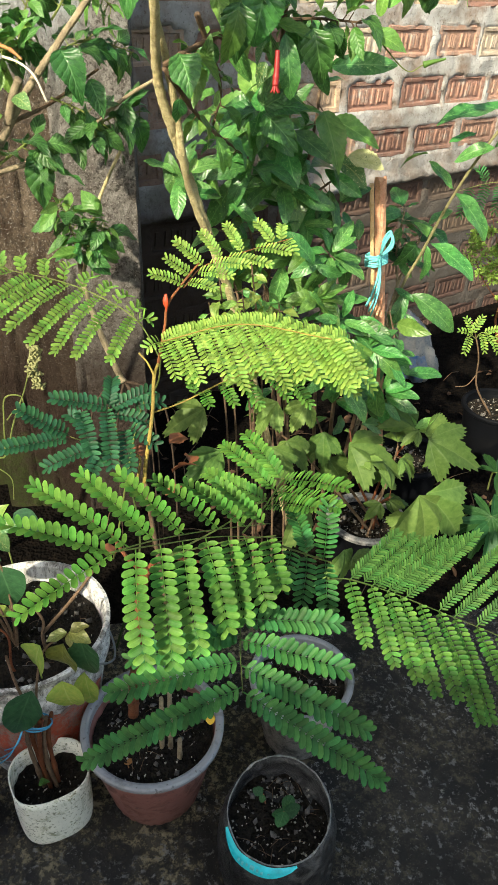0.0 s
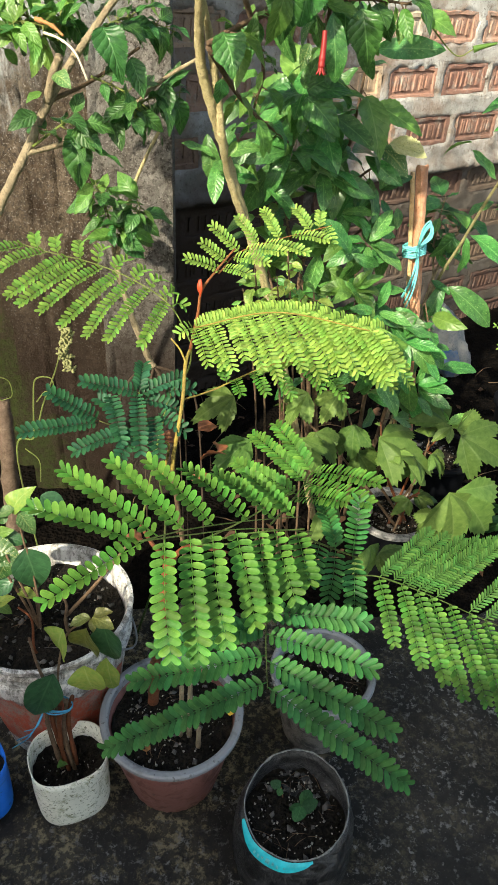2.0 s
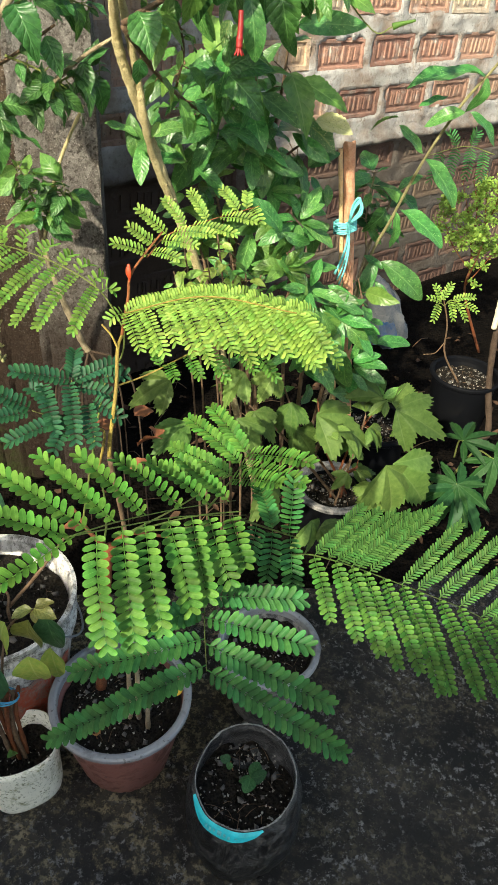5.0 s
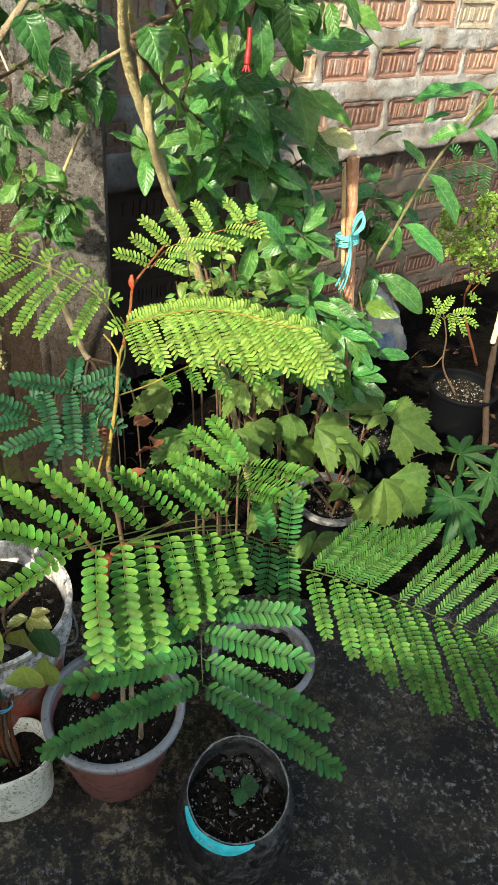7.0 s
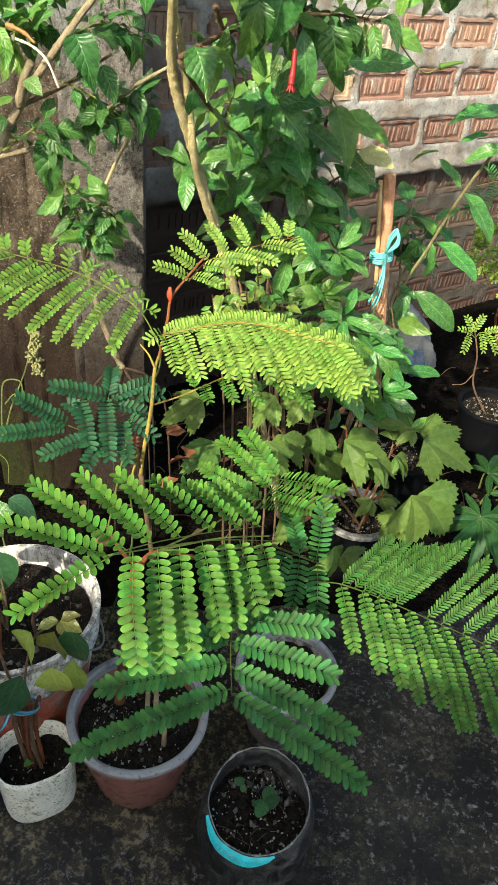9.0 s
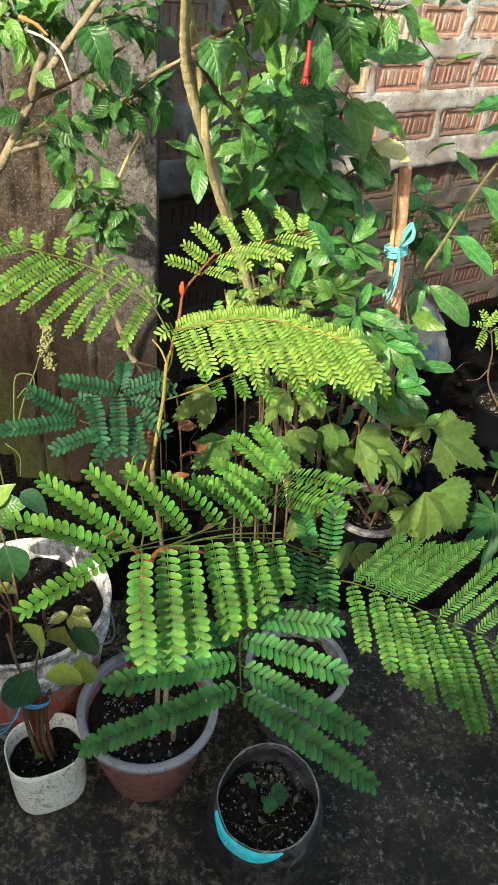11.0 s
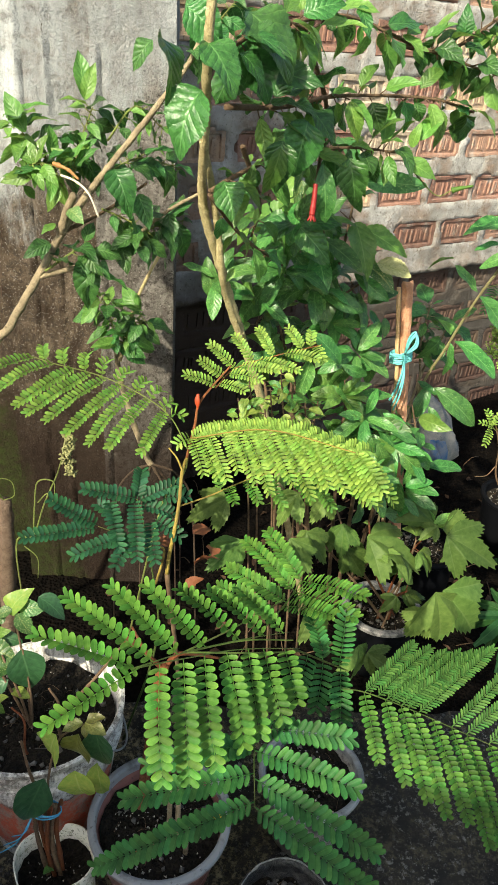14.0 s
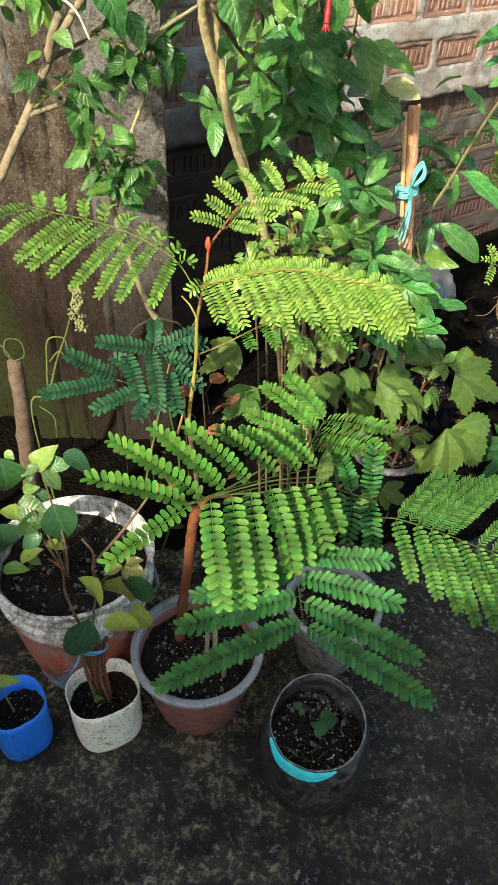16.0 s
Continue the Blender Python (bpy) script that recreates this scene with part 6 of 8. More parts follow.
    hero(p, "young", [
        ((-0.039, 1.130, 1.326), (-0.049, 1.100, 1.259), face), ((0.063, 1.300, 1.385), (0.087, 1.270, 1.332), face), ((-0.092, 1.200, 1.249), (-0.078, 1.180, 1.287), face), ((-0.117, 1.280, 1.116), (-0.100, 1.260, 1.143), face), ((-0.109, 1.280, 1.101), (-0.120, 1.260, 1.080), face),
        ((0.135, 1.360, 1.320), (0.137, 1.400, 1.389), (0.1, -0.9, 0.3)), ((0.200, 1.380, 1.327), (0.235, 1.400, 1.393), face), ((0.187, 1.380, 1.315), (0.188, 1.360, 1.353), face), ((0.176, 1.380, 1.292), (0.239, 1.350, 1.279), face), ((0.079, 1.320, 1.279), (0.108, 1.300, 1.236), face)])
    hero(p, "variegated", [((0.000, 1.250, 1.283), (-0.016, 1.220, 1.260))])
    # the long green pod-like bud and the red one
    stem_part(p, [(0.179, 1.380, 1.292), (0.245, 1.400, 1.236), (0.275, 1.400, 1.245)], 0.0012, 0.001, GREEN_STEM, "bud_stalk", 0)
    bm = bmesh.new()
    tube(bm, [(0.275, 1.400, 1.245), (0.289, 1.400, 1.250), (0.312, 1.400, 1.256)], 0.0058, 0.002, 8, 6)
    part("green_bud", bm, LEAF["young"], p, "pale green flower bud")
    bm = bmesh.new()
    tube(bm, [(0.017, 1.130, 1.280), (0.017, 1.125, 1.259), (0.016, 1.120, 1.236)], 0.0034, 0.0048, 9, 10, 0.05, rng)
    end = Vector((0.016, 1.120, 1.236))
    for k in range(7):
        w = Vector((math.cos(k * 0.9), math.sin(k * 0.9), -1.2)) * 0.007
        tube(bm, [end + Vector((0, 0, 0.004)), end + w * 0.6, end + w], 0.0030, 0.0008, 5, 2)
    part("red_bud", bm, RED, p, "furled red flower bud")


hibiscus_tree()


def left_hibiscus():
    p = thing("hibiscus_tree", (-0.622, 1.150, 0.658), "hibiscus bush with a knobbly slanting stem and young leaves", "tree")
    rng = random.Random(42)
    b = Vector((-0.582, 1.200, 0.839))
    p.location = (b.x - 0.3, b.y, 0)
    woody(p, [(b.x - 0.3, b.y, 0), b, (-0.505, 1.210, 0.984), (-0.458, 1.220, 1.063), (-0.410, 1.235, 1.148), (-0.375, 1.250, 1.202), (-0.339, 1.270, 1.250), (-0.270, 1.300, 1.337), (-0.211, 1.330, 1.416), (-0.186, 1.340, 1.466)], 0.0086, 0.0040, GREY_BROWN, 3, "trunk", "knobbly grey-brown slanting stem", 10)
    stem_part(p, [(-0.410, 1.235, 1.151), (-0.395, 1.225, 1.189), (-0.377, 1.215, 1.220)], 0.0072, 0.0062, GREY_BROWN, "stub", 0.05)
    stem_part(p, [(-0.449, 1.220, 1.074), (-0.378, 1.260, 1.092), (-0.309, 1.320, 1.127), (-0.242, 1.360, 1.178), (-0.182, 1.380, 1.212)], 0.0048, 0.003, GREY_BROWN)
    stem_part(p, [(-0.406, 1.235, 1.153), (-0.355, 1.300, 1.175), (-0.284, 1.360, 1.222)], 0.004, 0.002, BROWN_BARK)
    for pts, n, size, sorts in (
            ([(-0.408, 1.250, 1.225), (-0.435, 1.280, 1.256), (-0.478, 1.300, 1.286), (-0.504, 1.300, 1.329)], 27, 0.061, ("young", "young", "hibiscus")),
            ([(-0.388, 1.250, 1.236), (-0.390, 1.300, 1.284), (-0.371, 1.330, 1.345)], 20, 0.057, ("young", "hibiscus")),
            ([(-0.327, 1.280, 1.254), (-0.292, 1.350, 1.266), (-0.228, 1.400, 1.245)], 20, 0.057, ("hibiscus",)),
            ([(-0.309, 1.320, 1.127), (-0.263, 1.360, 1.148), (-0.216, 1.400, 1.153)], 14, 0.061, ("hibiscus",)),
            ([(-0.354, 1.300, 1.183), (-0.293, 1.300, 1.158), (-0.279, 1.280, 1.123)], 12, 0.057, ("hibiscus",))) + (
            ([(-0.438, 1.220, 1.085), (-0.374, 1.250, 1.123), (-0.354, 1.240, 1.066)], 14, 0.053, ("hibiscus",)),
            ([(-0.345, 1.320, 1.294), (-0.304, 1.360, 1.348), (-0.261, 1.400, 1.311)], 17, 0.045, ("hibiscus", "young")),
            ([(-0.487, 1.250, 1.219), (-0.454, 1.250, 1.258), (-0.397, 1.250, 1.253)], 14, 0.053, ("young",)),
            ([(-0.211, 1.330, 1.416), (-0.178, 1.350, 1.467), (-0.136, 1.380, 1.519)], 17, 0.070, ("hibiscus",))):
        leafy_stem(p, "twig", GREEN_STEM, pts, 0.0022, 0.001, sorts, round(n * 1.6), size * 0.82, 0.1, rng)
    f = (0.1, -0.85, 0.45)
    hero(p, "young", [((-0.376, 1.300, 1.359), (-0.385, 1.310, 1.433), f), ((-0.376, 1.300, 1.357), (-0.359, 1.300, 1.415), f), ((-0.475, 1.280, 1.302), (-0.510, 1.280, 1.366), f), ((-0.454, 1.250, 1.256), (-0.482, 1.250, 1.319), f), ((-0.452, 1.250, 1.258), (-0.438, 1.250, 1.310), f),
                          ((-0.410, 1.240, 1.227), (-0.421, 1.200, 1.204), f), ((-0.416, 1.230, 1.165), (-0.431, 1.200, 1.161)), ((-0.455, 1.250, 1.240), (-0.503, 1.220, 1.230))])
    hero(p, "hibiscus", [((-0.320, 1.260, 1.258), (-0.277, 1.200, 1.221), f), ((-0.288, 1.300, 1.212), (-0.255, 1.260, 1.174), f), ((-0.370, 1.250, 1.098), (-0.365, 1.200, 1.031), f), ((-0.320, 1.300, 1.125), (-0.301, 1.260, 1.088), f), ((-0.242, 1.360, 1.170), (-0.230, 1.320, 1.118), f), ((-0.425, 1.220, 1.134), (-0.460, 1.180, 1.128))])
    hero(p, "variegated", [((-0.388, 1.210, 1.195), (-0.353, 1.180, 1.197))])
    stem_part(p, [(-0.396, 1.210, 1.250), (-0.368, 1.200, 1.243), (-0.345, 1.190, 1.227), (-0.328, 1.180, 1.194)], 0.0022, 0.0016, CREAM, "dead_stalk", 0.1, 6, "pale dead leaf stalk")
    stem_part(p, [(-0.407, 1.210, 1.267), (-0.381, 1.200, 1.261), (-0.361, 1.190, 1.249)], 0.004, 0.0018, DRY, "dead_shoot", 0.2, 6, "shrivelled brown shoot")
    # the small one before the pier
    q = thing("hibiscus_sapling", (-0.33, 1.50, 0), "young hibiscus with a tuft of leaves before the pier", "sapling")
    stem_part(q, [(-0.291, 1.430, 0.577), (-0.305, 1.435, 0.599), (-0.336, 1.440, 0.685), (-0.366, 1.450, 0.791), (-0.375, 1.460, 0.874)], 0.0075, 0.006, GREY_BROWN, "stem")
    stem_part(q, [(-0.365, 1.450, 0.826), (-0.337, 1.480, 0.942), (-0.311, 1.500, 1.007), (-0.278, 1.520, 1.070)], 0.0042, 0.0032, PALE_BARK, "stem")
    knee = Vector((-0.291, 1.430, 0.580))
    for dx, dy, dz, way in ((-0.06, 0.02, -0.05, -0.10), (-0.02, 0.01, -0.09, -0.04), (0.03, 0.0, -0.06, 0.05), (0.06, 0.01, -0.03, 0.09), (0.05, 0.02, -0.08, 0.03)):
        mid = knee + Vector((dx, dy, dz))
        stem_part(q, [knee, mid, mid + Vector((way * 0.4, 0.03, -0.12)), (mid.x + way * 0.6, mid.y + 0.04, 0.0)], 0.0036, 0.0018, DARK_BARK, "root", 0.15, 6, "dark spreading root")
    leafy_stem(q, "shoot", GREEN_STEM, [(-0.376, 1.460, 0.847), (-0.383, 1.460, 0.912), (-0.400, 1.450, 0.971)], 0.003, 0.001, ("young", "hibiscus"), 34, .06, 0.05, rng)
    leafy_stem(q, "shoot", GREEN_STEM, [(-0.372, 1.460, 0.848), (-0.335, 1.450, 0.894), (-0.308, 1.440, 0.932)], 0.003, 0.001, ("hibiscus", "young"), 28, .055, 0.05, rng)


left_hibiscus()


def glossy_shrub():
    p = thing("glossy_shrub", (0.12, 1.78, 0), "dense shrub with glossy lance-shaped green leaves before the brick wall", "shrub")
    rng = random.Random(43)
    for pts, n, size in (
            ([(0.12, 1.78, 0), (0.054, 1.700, 0.638), (0.075, 1.680, 0.835), (0.100, 1.660, 0.995), (0.113, 1.620, 1.129), (0.117, 1.600, 1.245)], 36, 0.095),
            ([(0.12, 1.78, 0), (0.027, 1.720, 0.659), (0.068, 1.700, 0.814), (0.100, 1.680, 0.915), (0.146, 1.660, 0.973), (0.185, 1.640, 1.004)], 31, 0.095),
            ([(0.041, 1.700, 0.668), (-0.007, 1.660, 0.824), (-0.037, 1.620, 0.963), (-0.051, 1.580, 1.075)], 28, 0.095),
            ([(0.066, 1.700, 0.729), (0.139, 1.660, 0.831), (0.197, 1.640, 0.892)], 22, 0.095),
            ([(0.2, 1.7, 0), (0.159, 1.600, 0.565), (0.160, 1.580, 0.694), (0.145, 1.560, 0.779)], 20, 0.081)) + (
            ([(0.25, 1.7, 0), (0.277, 1.580, 0.501), (0.262, 1.580, 0.626), (0.283, 1.600, 0.691)], 25, 0.095),
            ([(0.22, 1.65, 0), (0.201, 1.500, 0.495), (0.202, 1.500, 0.618), (0.221, 1.500, 0.676)], 20, 0.085),
            ([(-0.025, 1.620, 0.976), (-0.075, 1.600, 1.060), (-0.087, 1.580, 1.149)], 20, 0.081),
            ([(0.023, 1.600, 1.018), (0.028, 1.550, 1.137), (0.002, 1.500, 1.212)], 20, 0.081),
            ([(0.05, 1.75, 0), (-0.026, 1.620, 0.608), (-0.044, 1.640, 0.718), (-0.073, 1.660, 0.780)], 25, 0.071),
            ([(0.15, 1.72, 0), (0.074, 1.550, 0.555), (0.083, 1.560, 0.642), (0.091, 1.580, 0.720)], 25, 0.081)) + (
            ([(0.3, 1.8, 0), (0.377, 1.700, 0.421), (0.377, 1.720, 0.547), (0.350, 1.740, 0.649)], 25, 0.095),
            ([(0.100, 1.660, 0.995), (0.043, 1.600, 1.075), (-0.028, 1.500, 1.142)], 22, 0.085),
            ([(-0.047, 1.700, 0.753), (-0.076, 1.680, 0.856), (-0.036, 1.660, 0.902)], 22, 0.057)):
        leafy_stem(p, "stem", BROWN_BARK, pts, 0.0065 if pts[0][2] == 0 else 0.0034, 0.0018, ("lance", "lance", "lance", "young"), round(n * 0.7), size * 1.1, 0.22, rng)
    for k, (hub, count, size, sort) in enumerate((
            ((-0.018, 1.520, 1.039), 9, 0.105, "lance"),
            ((-0.073, 1.500, 0.980), 7, 0.090, "lance"),
            ((0.046, 1.560, 0.995), 8, 0.100, "lance"),
            ((0.162, 1.560, 0.848), 8, 0.095, "lance"),
            ((0.248, 1.600, 0.807), 6, 0.090, "lance"),
            ((0.136, 1.500, 0.765), 7, 0.075, "young"),
            ((0.195, 1.480, 0.726), 8, 0.095, "lance"),
            ((0.258, 1.460, 0.672), 7, 0.090, "lance"),
            ((0.180, 1.360, 0.650), 7, 0.095, "lance"),
            ((0.304, 1.460, 0.559), 7, 0.085, "lance"),
            ((0.095, 1.600, 0.898), 7, 0.085, "lance"),
            ((0.179, 1.640, 0.936), 7, 0.090, "lance"),
            ((-0.004, 1.400, 1.160), 7, 0.085, "hibiscus"),
            ((-0.150, 1.400, 1.043), 5, 0.085, "lance"),
            ((0.240, 1.700, 0.830), 6, 0.080, "lance"))):
        rosette(p, sort, hub, count, size, (rng.uniform(-0.3, 0.3), -0.55, 0.75), seed=k)
    f = (0.05, -0.75, 0.6)
    hero(p, "lance", [
        ((-0.175, 1.420, 1.082), (-0.158, 1.380, 1.000), f), ((-0.125, 1.420, 1.052), (-0.137, 1.440, 1.108), f), ((-0.043, 1.580, 1.008), (-0.113, 1.500, 0.930), f), ((-0.037, 1.580, 1.020), (-0.003, 1.520, 0.931), f), ((-0.002, 1.580, 1.033), (0.078, 1.520, 0.964), f),
        ((0.139, 1.620, 1.018), (0.220, 1.580, 0.972), f), ((0.151, 1.620, 0.824), (0.159, 1.550, 0.756), f), ((0.188, 1.620, 0.846), (0.241, 1.560, 0.783), f), ((0.155, 1.640, 0.864), (0.225, 1.600, 0.861), f)] + [
        ((0.148, 1.550, 0.735), (0.086, 1.560, 0.793)), ((0.148, 1.550, 0.735), (0.204, 1.560, 0.768)), ((0.149, 1.550, 0.735), (0.140, 1.570, 0.795), f), ((0.180, 1.500, 0.702), (0.318, 1.500, 0.723)), ((0.143, 1.480, 0.668), (0.271, 1.550, 0.740)),
        ((0.178, 1.420, 0.657), (0.187, 1.360, 0.580), f), ((0.256, 1.500, 0.605), (0.288, 1.450, 0.513), f), ((0.267, 1.550, 0.669), (0.339, 1.500, 0.624)), ((-0.015, 1.550, 1.082), (0.035, 1.500, 1.040), f), ((0.085, 1.450, 1.256), (0.103, 1.400, 1.199), f), ((-0.047, 1.200, 1.301), (-0.052, 1.160, 1.240), f), ((0.029, 1.250, 1.293), (0.046, 1.200, 1.218), f)])
    hero(p, "lance", [
        ((0.167, 1.300, 0.729), (0.178, 1.260, 0.628), f), ((0.213, 1.360, 0.730), (0.248, 1.330, 0.657), f), ((0.266, 1.420, 0.682), (0.253, 1.380, 0.594), f), ((0.279, 1.400, 0.622), (0.273, 1.370, 0.524), f), ((0.301, 1.440, 0.652), (0.357, 1.420, 0.607), f), ((0.249, 1.440, 0.719), (0.313, 1.420, 0.707), f), ((0.202, 1.400, 0.722), (0.206, 1.360, 0.646), f), ((0.335, 1.500, 0.598), (0.334, 1.460, 0.517), f), ((0.301, 1.420, 0.559), (0.348, 1.400, 0.522), f), ((0.241, 1.400, 0.648), (0.290, 1.370, 0.589), f), ((0.120, 1.450, 0.864), (0.074, 1.420, 0.945), f), ((0.122, 1.450, 0.864), (0.180, 1.420, 0.843), f)])
    hero(p, "lance", [
        ((0.237, 1.500, 0.732), (0.301, 1.470, 0.706), f), ((0.229, 1.500, 0.696), (0.304, 1.460, 0.641), f), ((0.273, 1.480, 0.660), (0.333, 1.450, 0.604), f), ((0.251, 1.460, 0.603), (0.311, 1.430, 0.534), f), ((0.292, 1.450, 0.544), (0.335, 1.420, 0.475), f), ((0.316, 1.500, 0.570), (0.382, 1.470, 0.538), f), ((0.259, 1.500, 0.663), (0.252, 1.460, 0.596), f), ((0.320, 1.520, 0.628), (0.389, 1.500, 0.598), f)])
    hero(p, "cream", [((0.184, 1.600, 1.051), (0.257, 1.560, 1.048), (0, -0.6, 0.8))])
    hero(p, "variegated", [((0.170, 1.640, 1.032), (0.242, 1.600, 1.008), (0, -0.5, 0.85)), ((0.001, 1.450, 1.235), (-0.013, 1.420, 1.201), f)])
    for pts, n in (([(0.431, 2.080, 0.487), (0.408, 2.060, 0.697), (0.407, 2.020, 0.845)], 20), ([(0.426, 2.080, 0.563), (0.454, 2.060, 0.674), (0.467, 2.020, 0.784)], 16)):
        leafy_stem(p, "stem", GREY_BROWN, [(0.36, 2.1, 0.0)] + pts, 0.006, 0.0018, ("deep", "hibiscus", "lance"), n, 0.075, 0.62, rng)


glossy_shrub()


def undergrowth():
    """Small brownish sprigs crowding the foot of the tree."""
    rng = random.Random(61)
    for tip in ((-0.071, 1.300, 0.891), (-0.026, 1.300, 0.861), (0.016, 1.320, 0.868), (-0.033, 1.280, 0.824), (-0.089, 1.300, 0.833), (0.047, 1.340, 0.827), (-0.010, 1.340, 0.903)):
        p = thing("sprig", (tip[0] + 0.06, tip[1] + 0.12, 0), "thin brown sprig with small bronze-green leaves", "seedling", "sprigs under the tree")
        foot = Vector((tip[0] + 0.06, tip[1] + 0.12, 0.0))
        mid = foot.lerp(Vector(tip), 0.6) + Vector((0.01, 0.03, 0.04))
        leafy_stem(p, "stem", BROWN_BARK, [foot, mid, tip], 0.0032, 0.0014, ("bronze", "young", "bronze"), 16, 0.034, 0.62, rng, 0.3)


undergrowth()


def mallow():
    p = thing("lobed_shrub", (0.315, 1.46, 0.16), "bushy plant with broad lobed matt green leaves in a dark pot", "shrub")
    rng = random.Random(44)
    c = Vector((0.315, 1.46, 0.16))
    for k, top in enumerate(((0.355, 1.420, 0.440), (0.397, 1.450, 0.463), (0.154, 1.420, 0.509), (0.232, 1.400, 0.495), (-0.005, 1.360, 0.568), (0.327, 1.300, 0.379))):
        top = Vector(top)
        leafy_stem(p, "stem", RED_BARK if k % 2 else BROWN_BARK, [c + Vector((rng.uniform(-.04, .04), rng.uniform(-.04, .04), 0)), c.lerp(top, 0.5) + Vector((rng.uniform(-.02, .02), 0, 0.02)), top], 0.004, 0.002, "mallow", 4, .05, 0.45, rng)
    f = (0.05, -0.45, 0.85)
    hero(p, "mallow", [
        ((0.234, 1.400, 0.451), (0.364, 1.360, 0.452), (0.0, -0.25, 0.95)),
        ((0.189, 1.400, 0.411), (0.238, 1.360, 0.359), (0.0, -0.7, 0.6)),
        ((0.262, 1.400, 0.424), (0.284, 1.370, 0.373), (0.0, -0.8, 0.5)),
        ((0.424, 1.420, 0.462), (0.536, 1.360, 0.453), f),
        ((0.415, 1.430, 0.471), (0.513, 1.450, 0.476), f),
        ((0.395, 1.450, 0.474), (0.317, 1.500, 0.538), f),
        ((0.401, 1.430, 0.479), (0.364, 1.400, 0.470), f),
        ((0.442, 1.420, 0.427), (0.463, 1.400, 0.385), f),
        ((0.387, 1.280, 0.402), (0.437, 1.230, 0.286), (0.0, -0.55, 0.85)),
        ((0.409, 1.300, 0.393), (0.533, 1.260, 0.300), f),
        ((0.391, 1.300, 0.331), (0.338, 1.270, 0.264), f),
        ((0.172, 1.380, 0.497), (0.166, 1.330, 0.437), (0.0, -0.7, 0.7)),
        ((0.102, 1.160, 0.439), (0.170, 1.120, 0.376), f),
        ((0.210, 1.140, 0.354), (0.241, 1.100, 0.285), f),
        ((0.231, 1.140, 0.335), (0.276, 1.100, 0.332), f),
        ((-0.094, 1.260, 0.616), (-0.172, 1.220, 0.606), f),
        ((-0.054, 1.200, 0.556), (-0.125, 1.140, 0.533), f),
        ((0.126, 1.360, 0.587), (0.093, 1.310, 0.544), f),
        ((0.082, 1.300, 0.520), (0.138, 1.260, 0.486), f),
        ((0.058, 1.340, 0.594), (0.001, 1.300, 0.550), f),
        ((0.044, 1.250, 0.536), (0.095, 1.200, 0.489), f),
        ((0.256, 1.380, 0.417), (0.301, 1.360, 0.451), f)])
    hero(p, "young", [((0.399, 1.450, 0.471), (0.438, 1.460, 0.507)), ((0.399, 1.450, 0.471), (0.379, 1.480, 0.492)), ((0.403, 1.450, 0.464), (0.466, 1.440, 0.478))])
    stem_part(p, [(0.285, 1.360, 0.243), (0.313, 1.360, 0.297), (0.360, 1.380, 0.319), (0.348, 1.360, 0.290)], 0.0018, 0.0012, BROWN_BARK, "twig")
    stem_part(p, [(0.303, 1.360, 0.207), (0.322, 1.370, 0.307), (0.342, 1.400, 0.371)], 0.003, 0.002, BROWN_BARK, "twig")


mallow()


def papaya():
    rng = random.Random(45)
    for at, leaves in (((0.60, 1.62, 0), [((0.660, 1.500, 0.163), (0.731, 1.420, 0.092)), ((0.657, 1.500, 0.175), (0.608, 1.440, 0.106))]), ((0.72, 1.72, 0), [((0.783, 1.600, 0.190), (0.843, 1.540, 0.126)), ((0.703, 1.650, 0.213), (0.792, 1.680, 0.237))])):
        p = thing("papaya_seedling", at, "papaya seedling with deeply cut green leaves", "seedling", "papaya seedlings")
        a = Vector(at)
        for base, tip in leaves[:1]:
            leaf(p, "papaya", base, Vector(base).lerp(Vector(tip), 1.25), (0.0, -0.6, 0.8))
            stem_part(p, [a, a.lerp(Vector(base), 0.6) + Vector((0, 0.03, 0.04)), base], 0.004, 0.0018, GREEN_STEM, "stem")
        for base, tip in leaves[1:]:
            leaf(p, "papaya", base, Vector(base).lerp(Vector(tip), 1.25), (0.0, -0.6, 0.8))
            stem_part(p, [a + Vector((0, 0, 0.1)), a.lerp(Vector(base), 0.7) + Vector((0, 0.02, 0.03)), base], 0.003, 0.0018, GREEN_STEM, "stalk")


papaya()


